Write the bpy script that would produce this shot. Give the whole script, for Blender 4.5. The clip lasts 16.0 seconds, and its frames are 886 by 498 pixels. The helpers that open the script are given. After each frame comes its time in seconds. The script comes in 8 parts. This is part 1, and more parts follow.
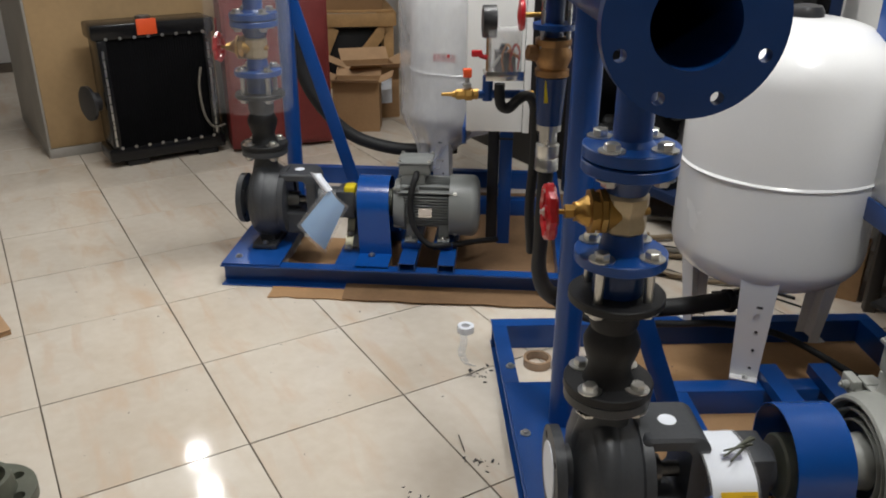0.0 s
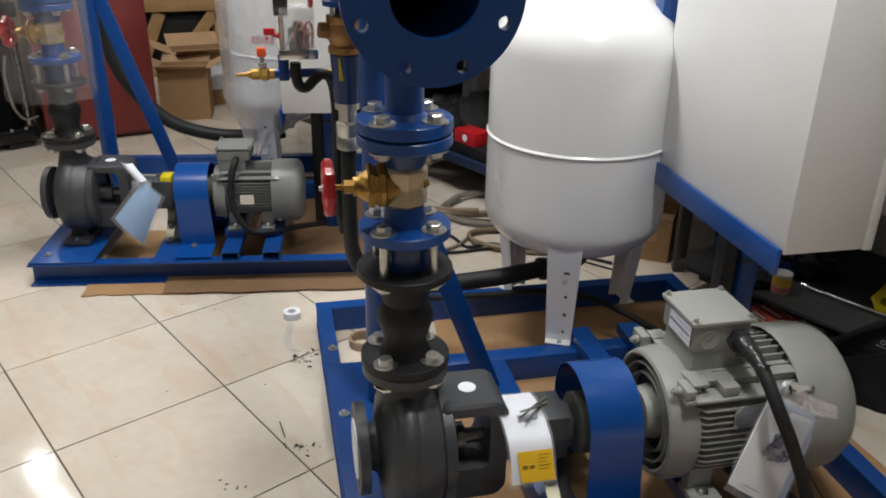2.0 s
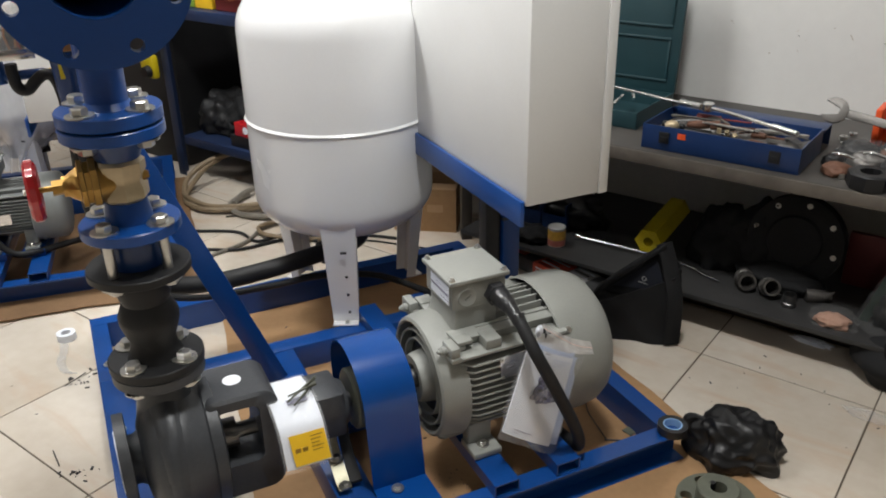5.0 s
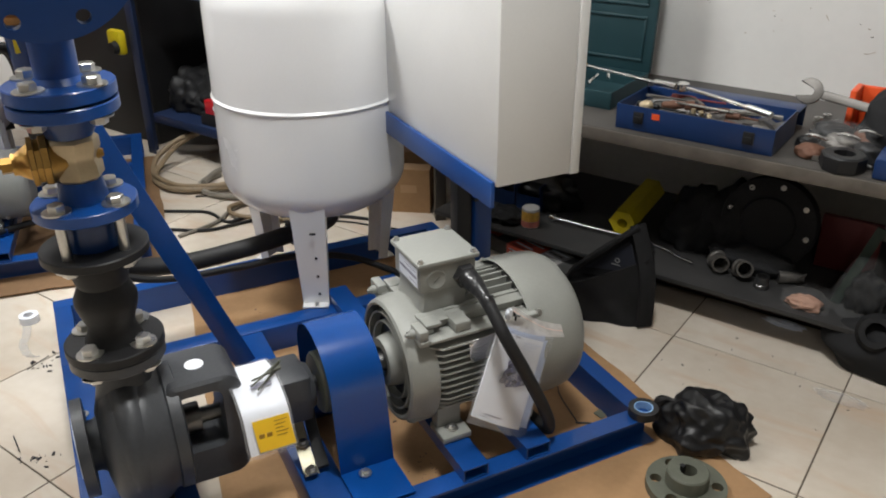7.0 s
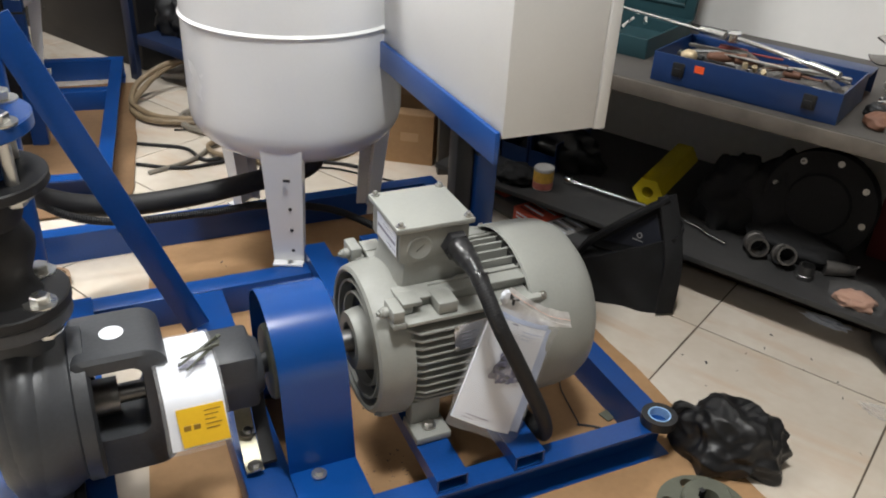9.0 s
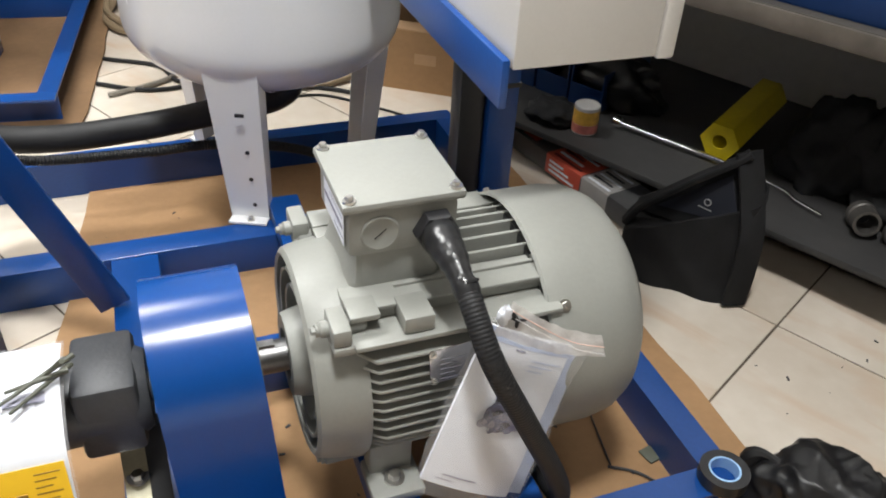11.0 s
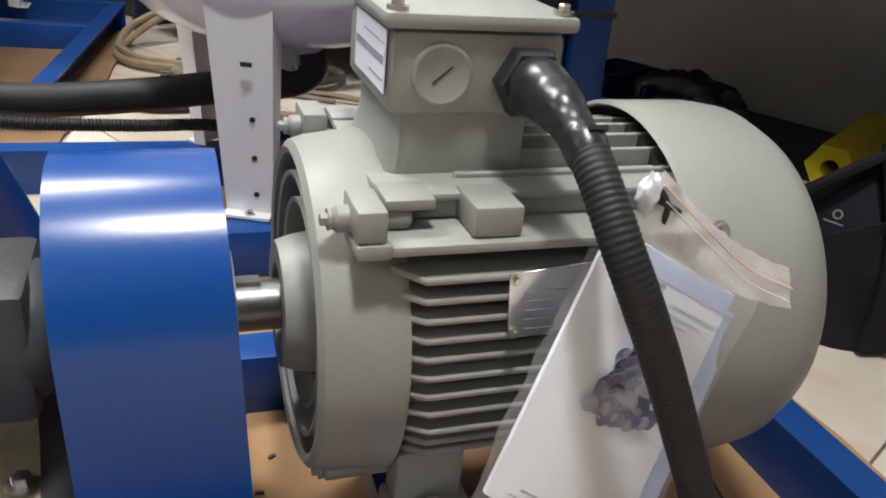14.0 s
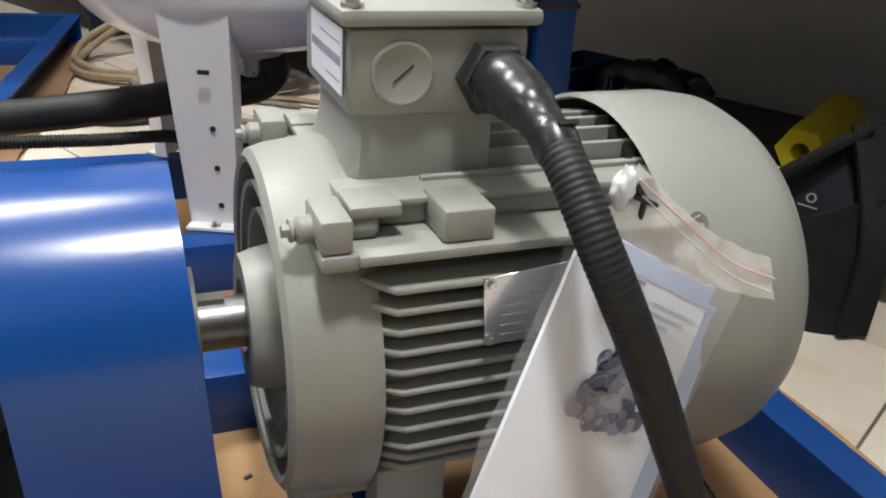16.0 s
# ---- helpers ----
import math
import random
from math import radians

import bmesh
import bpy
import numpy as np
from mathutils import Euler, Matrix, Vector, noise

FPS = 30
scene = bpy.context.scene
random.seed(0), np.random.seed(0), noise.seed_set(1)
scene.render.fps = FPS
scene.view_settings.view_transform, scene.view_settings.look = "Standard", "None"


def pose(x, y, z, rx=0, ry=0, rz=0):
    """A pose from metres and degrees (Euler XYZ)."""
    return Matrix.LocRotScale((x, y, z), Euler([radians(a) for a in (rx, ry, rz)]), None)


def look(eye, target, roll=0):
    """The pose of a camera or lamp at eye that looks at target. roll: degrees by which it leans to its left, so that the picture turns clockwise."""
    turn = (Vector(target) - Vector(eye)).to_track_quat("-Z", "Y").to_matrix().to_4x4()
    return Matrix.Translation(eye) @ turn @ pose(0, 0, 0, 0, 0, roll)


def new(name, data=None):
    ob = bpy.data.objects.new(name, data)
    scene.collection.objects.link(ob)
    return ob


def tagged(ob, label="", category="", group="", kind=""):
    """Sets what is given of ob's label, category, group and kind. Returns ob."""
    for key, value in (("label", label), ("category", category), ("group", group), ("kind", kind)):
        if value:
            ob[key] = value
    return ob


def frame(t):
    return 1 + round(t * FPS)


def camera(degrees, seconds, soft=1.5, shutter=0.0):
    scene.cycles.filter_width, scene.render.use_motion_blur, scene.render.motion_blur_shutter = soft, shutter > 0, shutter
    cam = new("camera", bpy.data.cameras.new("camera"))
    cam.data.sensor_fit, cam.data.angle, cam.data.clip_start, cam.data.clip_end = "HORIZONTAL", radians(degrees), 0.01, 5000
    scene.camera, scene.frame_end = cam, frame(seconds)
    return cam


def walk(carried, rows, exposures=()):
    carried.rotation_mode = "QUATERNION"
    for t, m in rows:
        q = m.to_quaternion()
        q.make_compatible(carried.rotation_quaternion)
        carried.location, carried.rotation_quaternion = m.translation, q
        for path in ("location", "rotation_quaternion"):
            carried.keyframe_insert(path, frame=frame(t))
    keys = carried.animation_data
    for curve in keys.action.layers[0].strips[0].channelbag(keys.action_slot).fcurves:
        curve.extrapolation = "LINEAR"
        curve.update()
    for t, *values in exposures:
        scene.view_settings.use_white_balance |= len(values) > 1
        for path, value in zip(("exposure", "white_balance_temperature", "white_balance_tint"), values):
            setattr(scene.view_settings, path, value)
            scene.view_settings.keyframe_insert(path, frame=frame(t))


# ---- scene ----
cam = camera(57.0, 16.0, soft=1.9)
PATH = [
    (0, (0.745, 0.217, 1.319), (0.285, 1.987, 0.51), 0.3),
    (0.5, (0.753, 0.216, 1.326), (0.306, 1.988, 0.512), 0.5),
    (1, (0.768, 0.22, 1.323), (0.335, 1.992, 0.503), 0.4),
    (1.5, (0.815, 0.232, 1.318), (0.424, 2.01, 0.49), -0.1),
    (2, (0.893, 0.245, 1.302), (0.749, 2.056, 0.465), 1.1),
    (2.5, (0.976, 0.247, 1.288), (0.976, 2.062, 0.447), 1.1),
    (3, (1.024, 0.243, 1.282), (1.098, 2.051, 0.43), -0.2),
    (3.5, (1.044, 0.24, 1.279), (1.179, 2.041, 0.419), -1.0),
    (4, (1.055, 0.237, 1.279), (1.236, 2.034, 0.421), -1.2),
    (4.5, (1.063, 0.239, 1.275), (1.281, 2.034, 0.421), -1.2),
    (7, (1.095, 0.267, 1.257), (1.387, 2.03, 0.359), -0.3),
    (7.5, (1.121, 0.293, 1.248), (1.408, 2.04, 0.319), -0.2),
    (8, (1.167, 0.328, 1.203), (1.465, 2.065, 0.258), -0.1),
    (8.5, (1.177, 0.41, 1.162), (1.469, 2.133, 0.19), 0.9),
    (8.7, (1.174, 0.465, 1.147), (1.463, 2.182, 0.163), 2.3),
    (10.8, (1.329, 0.919, 1.001), (1.483, 2.569, -0.119), 3.6),
    (11, (1.324, 0.966, 0.964), (1.468, 2.589, -0.196), 3.6),
    (11.5, (1.302, 1.077, 0.791), (1.439, 2.685, -0.391), 3.8),
    (12, (1.32, 1.13, 0.607), (1.487, 2.848, -0.402), 4.1),
    (12.5, (1.312, 1.105, 0.581), (1.471, 2.881, -0.326), 5.8),
    (13, (1.345, 1.085, 0.601), (1.448, 2.879, -0.276), 5.7),
    (13.5, (1.327, 1.112, 0.603), (1.422, 2.912, -0.264), 5.2),
    (14, (1.3, 1.146, 0.587), (1.403, 2.954, -0.264), 5.6),
    (14.5, (1.304, 1.147, 0.582), (1.413, 2.953, -0.27), 5.3),
    (15, (1.306, 1.143, 0.59), (1.431, 2.947, -0.263), 4.4),
    (15.5, (1.304, 1.156, 0.586), (1.442, 2.96, -0.267), 3.9),
    (16, (1.305, 1.17, 0.581), (1.468, 2.974, -0.267), 3.6),
]
walk(cam, [(t, look(eye, target, roll)) for t, eye, target, roll in PATH],
     exposures=[(0, -0.95), (1.5, -0.97), (2, -0.82), (3.5, -0.62), (4.5, -0.52), (8.5, -0.22), (11, 0.17), (11.5, 0.08), (16, 0.15)])

# ---- world and light ----
world = bpy.data.worlds.new("room_dim")
world.use_nodes = True
world.node_tree.nodes["Background"].inputs[0].default_value = (0.9, 0.95, 1.0, 1)
world.node_tree.nodes["Background"].inputs[1].default_value = 0.03
scene.world = world
scene.view_settings.exposure = 0.0


# ---- materials ----
def surface(name, col, rough=0.5, metal=0.0, var=0.12, scale=6.0, fine=90.0, bump=0.05, rvar=0.1, coat=0.0, col2=None, spec=0.5):
    m = bpy.data.materials.new(name)
    m.use_nodes = True
    nt = m.node_tree
    N, L = nt.nodes, nt.links
    b = N["Principled BSDF"]
    tc = N.new("ShaderNodeTexCoord")
    oi = N.new("ShaderNodeObjectInfo")
    off = N.new("ShaderNodeVectorMath"); off.operation = "ADD"
    sc = N.new("ShaderNodeVectorMath"); sc.operation = "SCALE"
    cmb = N.new("ShaderNodeCombineXYZ")
    for k in range(3):
        L.new(oi.outputs["Random"], cmb.inputs[k])
    L.new(cmb.outputs[0], sc.inputs[0]); sc.inputs["Scale"].default_value = 7.0
    L.new(tc.outputs["Object"], off.inputs[0]); L.new(sc.outputs[0], off.inputs[1])
    n1 = N.new("ShaderNodeTexNoise"); n1.inputs["Scale"].default_value = scale; n1.inputs["Detail"].default_value = 5
    n2 = N.new("ShaderNodeTexNoise"); n2.inputs["Scale"].default_value = fine; n2.inputs["Detail"].default_value = 3
    L.new(off.outputs[0], n1.inputs["Vector"]); L.new(off.outputs[0], n2.inputs["Vector"])
    add = N.new("ShaderNodeMath"); add.operation = "MULTIPLY_ADD"
    L.new(n2.outputs[0], add.inputs[0]); add.inputs[1].default_value = 0.35
    L.new(n1.outputs[0], add.inputs[2])
    ramp = N.new("ShaderNodeValToRGB")
    ramp.color_ramp.elements[0].position, ramp.color_ramp.elements[1].position = 0.42, 0.95
    c2 = col2 or tuple(min(1, c * (1 + var)) for c in col)
    ramp.color_ramp.elements[0].color = (*[c * (1 - var) for c in col], 1)
    ramp.color_ramp.elements[1].color = (*c2, 1)
    L.new(add.outputs[0], ramp.inputs[0])
    L.new(ramp.outputs[0], b.inputs["Base Color"])
    rr = N.new("ShaderNodeMapRange")
    rr.inputs["To Min"].default_value, rr.inputs["To Max"].default_value = max(0.02, rough - rvar), min(1, rough + rvar)
    L.new(n1.outputs[0], rr.inputs["Value"]); L.new(rr.outputs[0], b.inputs["Roughness"])
    b.inputs["Metallic"].default_value = metal
    b.inputs["Coat Weight"].default_value = coat
    b.inputs["Specular IOR Level"].default_value = spec
    if bump:
        bp = N.new("ShaderNodeBump"); bp.inputs["Strength"].default_value = bump; bp.inputs["Distance"].default_value = 0.002
        L.new(n2.outputs[0], bp.inputs["Height"]); L.new(bp.outputs[0], b.inputs["Normal"])
    return m


def clear_film(name, tint, cover, rough=0.15, relief=0.6):
    """Thin clear plastic: mostly see-through, with gloss and a little haze."""
    m = bpy.data.materials.new(name)
    m.use_nodes = True
    nt = m.node_tree
    N, L = nt.nodes, nt.links
    b = N["Principled BSDF"]
    b.inputs["Base Color"].default_value = (*tint, 1)
    b.inputs["Roughness"].default_value = rough
    tr = N.new("ShaderNodeBsdfTransparent")
    mx = N.new("ShaderNodeMixShader")
    nz = N.new("ShaderNodeTexNoise"); nz.inputs["Scale"].default_value = 14; nz.inputs["Detail"].default_value = 4
    mr = N.new("ShaderNodeMapRange"); mr.inputs["To Min"].default_value = cover * 0.8; mr.inputs["To Max"].default_value = cover * 1.2
    L.new(nz.outputs[0], mr.inputs["Value"]); L.new(mr.outputs[0], mx.inputs[0])
    L.new(tr.outputs[0], mx.inputs[1]); L.new(b.outputs[0], mx.inputs[2])
    bp = N.new("ShaderNodeBump"); bp.inputs["Strength"].default_value = relief; bp.inputs["Distance"].default_value = 0.01
    L.new(nz.outputs[0], bp.inputs["Height"]); L.new(bp.outputs[0], b.inputs["Normal"])
    L.new(mx.outputs[0], N["Material Output"].inputs["Surface"])
    return m


BLUE = surface("blue_paint", (0.004, 0.054, 0.24), 0.32, var=0.16, scale=5, fine=160, bump=0.06, rvar=0.1, coat=0.1)
# the blue paint again, darkened for pipes and flanges that are lit less
DBLUE = surface("shaded_blue_paint", (0.004, 0.034, 0.14), 0.34, var=0.12, scale=5, fine=120, bump=0.05, coat=0.2)
GUARD = surface("blue_gloss_paint", (0.003, 0.062, 0.285), 0.24, var=0.08, scale=4, fine=200, bump=0.03, rvar=0.05, coat=0.0, spec=0.5)
CAST = surface("dark_grey_cast_iron_paint", (0.047, 0.050, 0.056), 0.45, var=0.25, scale=9, fine=140, bump=0.25)
MGREY = surface("motor_grey_paint", (0.272, 0.276, 0.254), 0.45, var=0.08, scale=6, fine=170, bump=0.12)
MGREY2 = surface("motor_light_grey_paint", (0.21, 0.22, 0.215), 0.4, var=0.08, scale=6, fine=170, bump=0.1)
WHITE = surface("white_tank_paint", (0.82, 0.82, 0.825), 0.26, var=0.03, scale=3, fine=220, bump=0.03, rvar=0.05, coat=0.3)
CAB = surface("cabinet_white_paint", (0.77, 0.77, 0.76), 0.42, var=0.04, scale=4, fine=260, bump=0.06)
RUBBER = surface("black_rubber", (0.016, 0.016, 0.017), 0.55, var=0.3, scale=12, fine=120, bump=0.15, spec=0.32)
BLACK = surface("black_plastic", (0.019, 0.019, 0.021), 0.38, var=0.3, scale=10, fine=90, bump=0.1)
CASTB = surface("black_sooty_casting", (0.017, 0.017, 0.018), 0.8, var=0.3, scale=8, fine=90, bump=0.2, spec=0.25)
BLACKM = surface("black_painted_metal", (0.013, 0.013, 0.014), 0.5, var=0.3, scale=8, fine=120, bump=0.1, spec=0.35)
STEEL = surface("zinc_plated_steel", (0.62, 0.61, 0.58), 0.3, metal=1.0, var=0.12, scale=14, fine=200, bump=0.08)
DSTEEL = surface("dark_oily_steel", (0.22, 0.22, 0.22), 0.4, metal=1.0, var=0.25, scale=20, fine=150, bump=0.12)
OILY = surface("oily_grey_iron", (0.16, 0.15, 0.14), 0.5, metal=0.7, var=0.25, scale=18, fine=120, bump=0.15)
CLAY = surface("pinkish_putty", (0.42, 0.24, 0.17), 0.7, var=0.15)
ZINCY = surface("yellow_passivated_zinc", (0.34, 0.32, 0.24), 0.42, metal=0.9, var=0.2, scale=14, fine=120, bump=0.1)
GREYP = surface("grey_printed_card", (0.36, 0.35, 0.34), 0.5, var=0.1)
REDP = surface("red_printed_card", (0.62, 0.10, 0.06), 0.45, var=0.08)
CHROME = surface("chrome_tool_steel", (0.75, 0.75, 0.74), 0.16, metal=1.0, var=0.06, scale=18, fine=200, bump=0.03)
BRONZE = surface("dull_bronze", (0.36, 0.20, 0.085), 0.45, metal=0.8, var=0.2, scale=20, fine=150, bump=0.2)
BRASS = surface("cast_brass", (0.40, 0.235, 0.068), 0.42, metal=1.0, var=0.18, scale=20, fine=150, bump=0.12)
BRASSL = surface("pale_brass_casting", (0.52, 0.42, 0.27), 0.45, metal=0.55, var=0.12, scale=18, fine=130, bump=0.15)
RED = surface("red_enamel", (0.50, 0.012, 0.018), 0.3, var=0.12, scale=15, fine=120, bump=0.05, coat=0.3)
DRED = surface("dark_red_paint", (0.17, 0.022, 0.02), 0.5, var=0.2, scale=4, fine=60, bump=0.08)
ORANGE = surface("orange_red_plastic", (0.75, 0.09, 0.02), 0.4, var=0.1)
YELLOW = surface("yellow_plastic", (0.60, 0.47, 0.01), 0.4, var=0.15, scale=14, bump=0.05)
YDARK = surface("dark_ochre_ink", (0.38, 0.22, 0.02), 0.5, var=0.05)
YLABEL = surface("yellow_label_paper", (0.85, 0.52, 0.02), 0.5, var=0.05)
PAPER = surface("white_paper", (0.82, 0.85, 0.92), 0.5, var=0.03, scale=8, bump=0.03)
LPAPER = surface("pale_grey_blue_paper", (0.46, 0.54, 0.74), 0.5, var=0.05, scale=8, bump=0.03)
BPAPER = surface("pale_blue_paper", (0.30, 0.50, 0.78), 0.5, var=0.06, scale=8, bump=0.03)
INK = surface("grey_ink", (0.12, 0.12, 0.18), 0.6, var=0.3, scale=60)
INKL = surface("light_grey_ink", (0.32, 0.32, 0.40), 0.6, var=0.3, scale=60)
INKP = surface("violet_grey_ink", (0.17, 0.17, 0.28), 0.6, var=0.3, scale=60)
INKD = surface("black_ink", (0.03, 0.03, 0.035), 0.6, var=0.2)
CARD = surface("brown_cardboard", (0.36, 0.215, 0.11), 0.8, var=0.16, scale=5, fine=70, bump=0.1, spec=0.2)
SHELFE = surface("worn_bench_edge", (0.10, 0.085, 0.07), 0.6, var=0.3, scale=14, fine=60, bump=0.15)
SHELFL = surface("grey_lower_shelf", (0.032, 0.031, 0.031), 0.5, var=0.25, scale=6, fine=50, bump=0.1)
DBROWN = surface("dark_brown_board", (0.03, 0.016, 0.012), 0.6, var=0.3, scale=8)
DGREYP = surface("dark_grey_printed_card", (0.07, 0.07, 0.072), 0.4, var=0.2, scale=12)
OLIVEG = surface("green_printed_card", (0.22, 0.36, 0.05), 0.5, var=0.1)
BLACKD = surface("matt_black_core", (0.005, 0.005, 0.006), 0.85, var=0.3, scale=20, fine=300, bump=0.2, spec=0.1)
BLACKG = surface("gloss_black_paint", (0.008, 0.008, 0.009), 0.22, var=0.2, scale=8, fine=120, bump=0.05, spec=0.4)
DRED2 = surface("deep_red_board", (0.10, 0.012, 0.012), 0.55, var=0.2, scale=6)
DGREEN = surface("dark_green_webbing", (0.014, 0.03, 0.022), 0.7, var=0.2, scale=20)
RUST = surface("rusty_brown_iron", (0.14, 0.065, 0.04), 0.65, metal=0.3, var=0.3, scale=22, fine=120, bump=0.2)
SCUFF = surface("brownish_wall_dirt", (0.50, 0.45, 0.39), 0.8, var=0.2, scale=30)
YELLOWB = surface("ochre_tin_label", (0.52, 0.30, 0.05), 0.4, var=0.35, scale=60)
PINKR = surface("faded_red_tin_label", (0.42, 0.14, 0.12), 0.4, var=0.3, scale=60)
PINKF = surface("pink_zip_strip", (0.75, 0.52, 0.46), 0.4, var=0.08)
TAPEB = clear_film("brown_packing_tape", (0.40, 0.26, 0.16), 0.72, 0.25, 0.1)
# cardboard brown darkened for the shade between the far skid's beams
CARDD = surface("shaded_dark_cardboard", (0.20, 0.12, 0.065), 0.85, var=0.2, scale=6, fine=60, bump=0.1, spec=0.2)
CARD2 = surface("pale_cardboard", (0.44, 0.28, 0.16), 0.8, var=0.14, scale=6, fine=60, bump=0.1, spec=0.2)
WOOD = surface("rough_pine_wood", (0.45, 0.27, 0.12), 0.65, var=0.22, scale=9, fine=60, bump=0.2, spec=0.3)
PLY = surface("plywood_board", (0.40, 0.27, 0.14), 0.6, var=0.13, scale=3, fine=40, bump=0.1, spec=0.3)
PLYEDGE = surface("grey_board_edge", (0.34, 0.32, 0.29), 0.6, var=0.15, scale=5)
WALLW = surface("white_wall_paint", (0.72, 0.71, 0.69), 0.6, var=0.05, scale=1.5, fine=30, bump=0.15, spec=0.3)
WALLG = surface("grey_wall_paint", (0.30, 0.29, 0.28), 0.6, var=0.1, scale=2, fine=30, bump=0.1, spec=0.3)
BACKP = surface("dull_white_panel", (0.70, 0.68, 0.64), 0.6, var=0.12, scale=2.5, fine=40, bump=0.1, spec=0.3)
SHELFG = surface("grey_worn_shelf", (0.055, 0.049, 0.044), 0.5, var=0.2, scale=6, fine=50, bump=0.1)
SHELFD = surface("dark_grey_shelf", (0.045, 0.044, 0.045), 0.5, var=0.25, scale=6, fine=50, bump=0.1)
TEAL = surface("teal_green_plastic", (0.010, 0.038, 0.046), 0.45, var=0.12, scale=6)
TOOLBLUE = surface("toolbox_blue_steel", (0.006, 0.028, 0.105), 0.35, var=0.15, scale=8)
NAVYK = surface("blackish_navy_lining", (0.008, 0.010, 0.018), 0.7, var=0.2, scale=20)
DNAVY = surface("navy_shelf_paint", (0.012, 0.025, 0.07), 0.45, var=0.2, scale=6)
FABRIC = surface("black_nylon_fabric", (0.015, 0.015, 0.016), 0.8, var=0.3, scale=15, fine=400, bump=0.5, spec=0.2)
BAGBLACK = surface("black_polythene", (0.010, 0.010, 0.011), 0.4, var=0.3, scale=10, bump=0.1)
TAPE = surface("black_shiny_tape", (0.013, 0.013, 0.014), 0.3, var=0.3, scale=30, fine=160, bump=0.1)
OLIVE = surface("olive_grey_cast_iron", (0.10, 0.105, 0.08), 0.5, var=0.2, scale=14, bump=0.2)
COPPER = surface("copper_orange_wire", (0.55, 0.20, 0.05), 0.4, metal=0.4, var=0.2)
PVC = surface("grey_pvc_hose", (0.20, 0.18, 0.15), 0.4, var=0.2, scale=20)
TAN = surface("tan_rope_hose", (0.23, 0.17, 0.105), 0.5, var=0.2, scale=20)
ALU = surface("brushed_aluminium", (0.72, 0.70, 0.70), 0.24, metal=1.0, var=0.08, scale=10, fine=200, bump=0.05)
FILM = clear_film("clear_plastic_film", (0.9, 0.9, 0.92), 0.09, 0.15, 0.25)
FILM2 = clear_film("milky_plastic_film", (0.8, 0.8, 0.8), 0.38)
FILM3 = clear_film("creased_plastic_film", (0.84, 0.83, 0.83), 0.62, 0.12, 0.06)
FILMC = clear_film("thin_clear_bag", (0.9, 0.9, 0.9), 0.03, 0.08, 0.1)
FILMW = clear_film("wrapping_film", (0.86, 0.86, 0.87), 0.34, 0.12, 0.5)
ACRYL = clear_film("clear_acrylic", (0.85, 0.85, 0.85), 0.18, 0.05)
GLOW = bpy.data.materials.new("lamp_diffuser")
GLOW.use_nodes = True
GLOW.node_tree.nodes["Principled BSDF"].inputs["Emission Color"].default_value = (1, 0.96, 0.9, 1)
GLOW.node_tree.nodes["Principled BSDF"].inputs["Emission Strength"].default_value = 14.0


def tile_material():
    m = surface("cream_marbled_tile", (0.585, 0.505, 0.41), 0.075, var=0.05, scale=2.2, fine=26, bump=0.01, rvar=0.03, col2=(0.70, 0.64, 0.56))
    nt = m.node_tree
    N, L = nt.nodes, nt.links
    b = N["Principled BSDF"]
    # soft pinkish veins that run aslant over the glaze
    tc, oi = N.new("ShaderNodeTexCoord"), N.new("ShaderNodeObjectInfo")
    mp = N.new("ShaderNodeMapping")
    mp.inputs["Rotation"].default_value = (0, 0, 0.6)
    mp.inputs["Scale"].default_value = (1.1, 4.2, 1.0)
    sh = N.new("ShaderNodeMath"); sh.operation = "MULTIPLY"; sh.inputs[1].default_value = 37.0
    nz = N.new("ShaderNodeTexNoise"); nz.noise_dimensions = "4D"
    nz.inputs["Scale"].default_value, nz.inputs["Detail"].default_value, nz.inputs["Distortion"].default_value = 2.6, 6, 0.9
    L.new(tc.outputs["Object"], mp.inputs["Vector"]); L.new(mp.outputs[0], nz.inputs["Vector"])
    L.new(oi.outputs["Random"], sh.inputs[0]); L.new(sh.outputs[0], nz.inputs["W"])
    rp = N.new("ShaderNodeValToRGB")
    rp.color_ramp.elements[0].position, rp.color_ramp.elements[1].position = 0.52, 0.72
    rp.color_ramp.elements[0].color, rp.color_ramp.elements[1].color = (0, 0, 0, 1), (0.75, 0.75, 0.75, 1)
    L.new(nz.outputs[0], rp.inputs[0])
    mix = N.new("ShaderNodeMix"); mix.data_type = "RGBA"
    L.new(rp.outputs[0], mix.inputs["Factor"])
    L.new(b.inputs["Base Color"].links[0].from_socket, mix.inputs["A"])
    mix.inputs["B"].default_value = (0.58, 0.43, 0.31, 1)
    L.new(mix.outputs["Result"], b.inputs["Base Color"])
    return m


TILE = tile_material()
GROUT = surface("dark_grout", (0.12, 0.095, 0.07), 0.9, var=0.3, scale=20, fine=80, bump=0.2)


# ---- shape helpers ----
def thing(name, label, category, m=Matrix(), group="", kind=""):
    ob = new(name)
    ob.matrix_basis = m
    return tagged(ob, label, category, group, kind)


def finish(bm, smooth=38):
    bmesh.ops.recalc_face_normals(bm, faces=bm.faces)
    lim = radians(smooth)
    for f in bm.faces:
        f.smooth = True
    for e in bm.edges:
        e.smooth = len(e.link_faces) == 2 and e.calc_face_angle(0) < lim


def mesh_of(name, bm, material, smooth=38):
    finish(bm, smooth)
    me = bpy.data.meshes.new(name)
    bm.to_mesh(me)
    bm.free()
    me.materials.append(material)
    return me


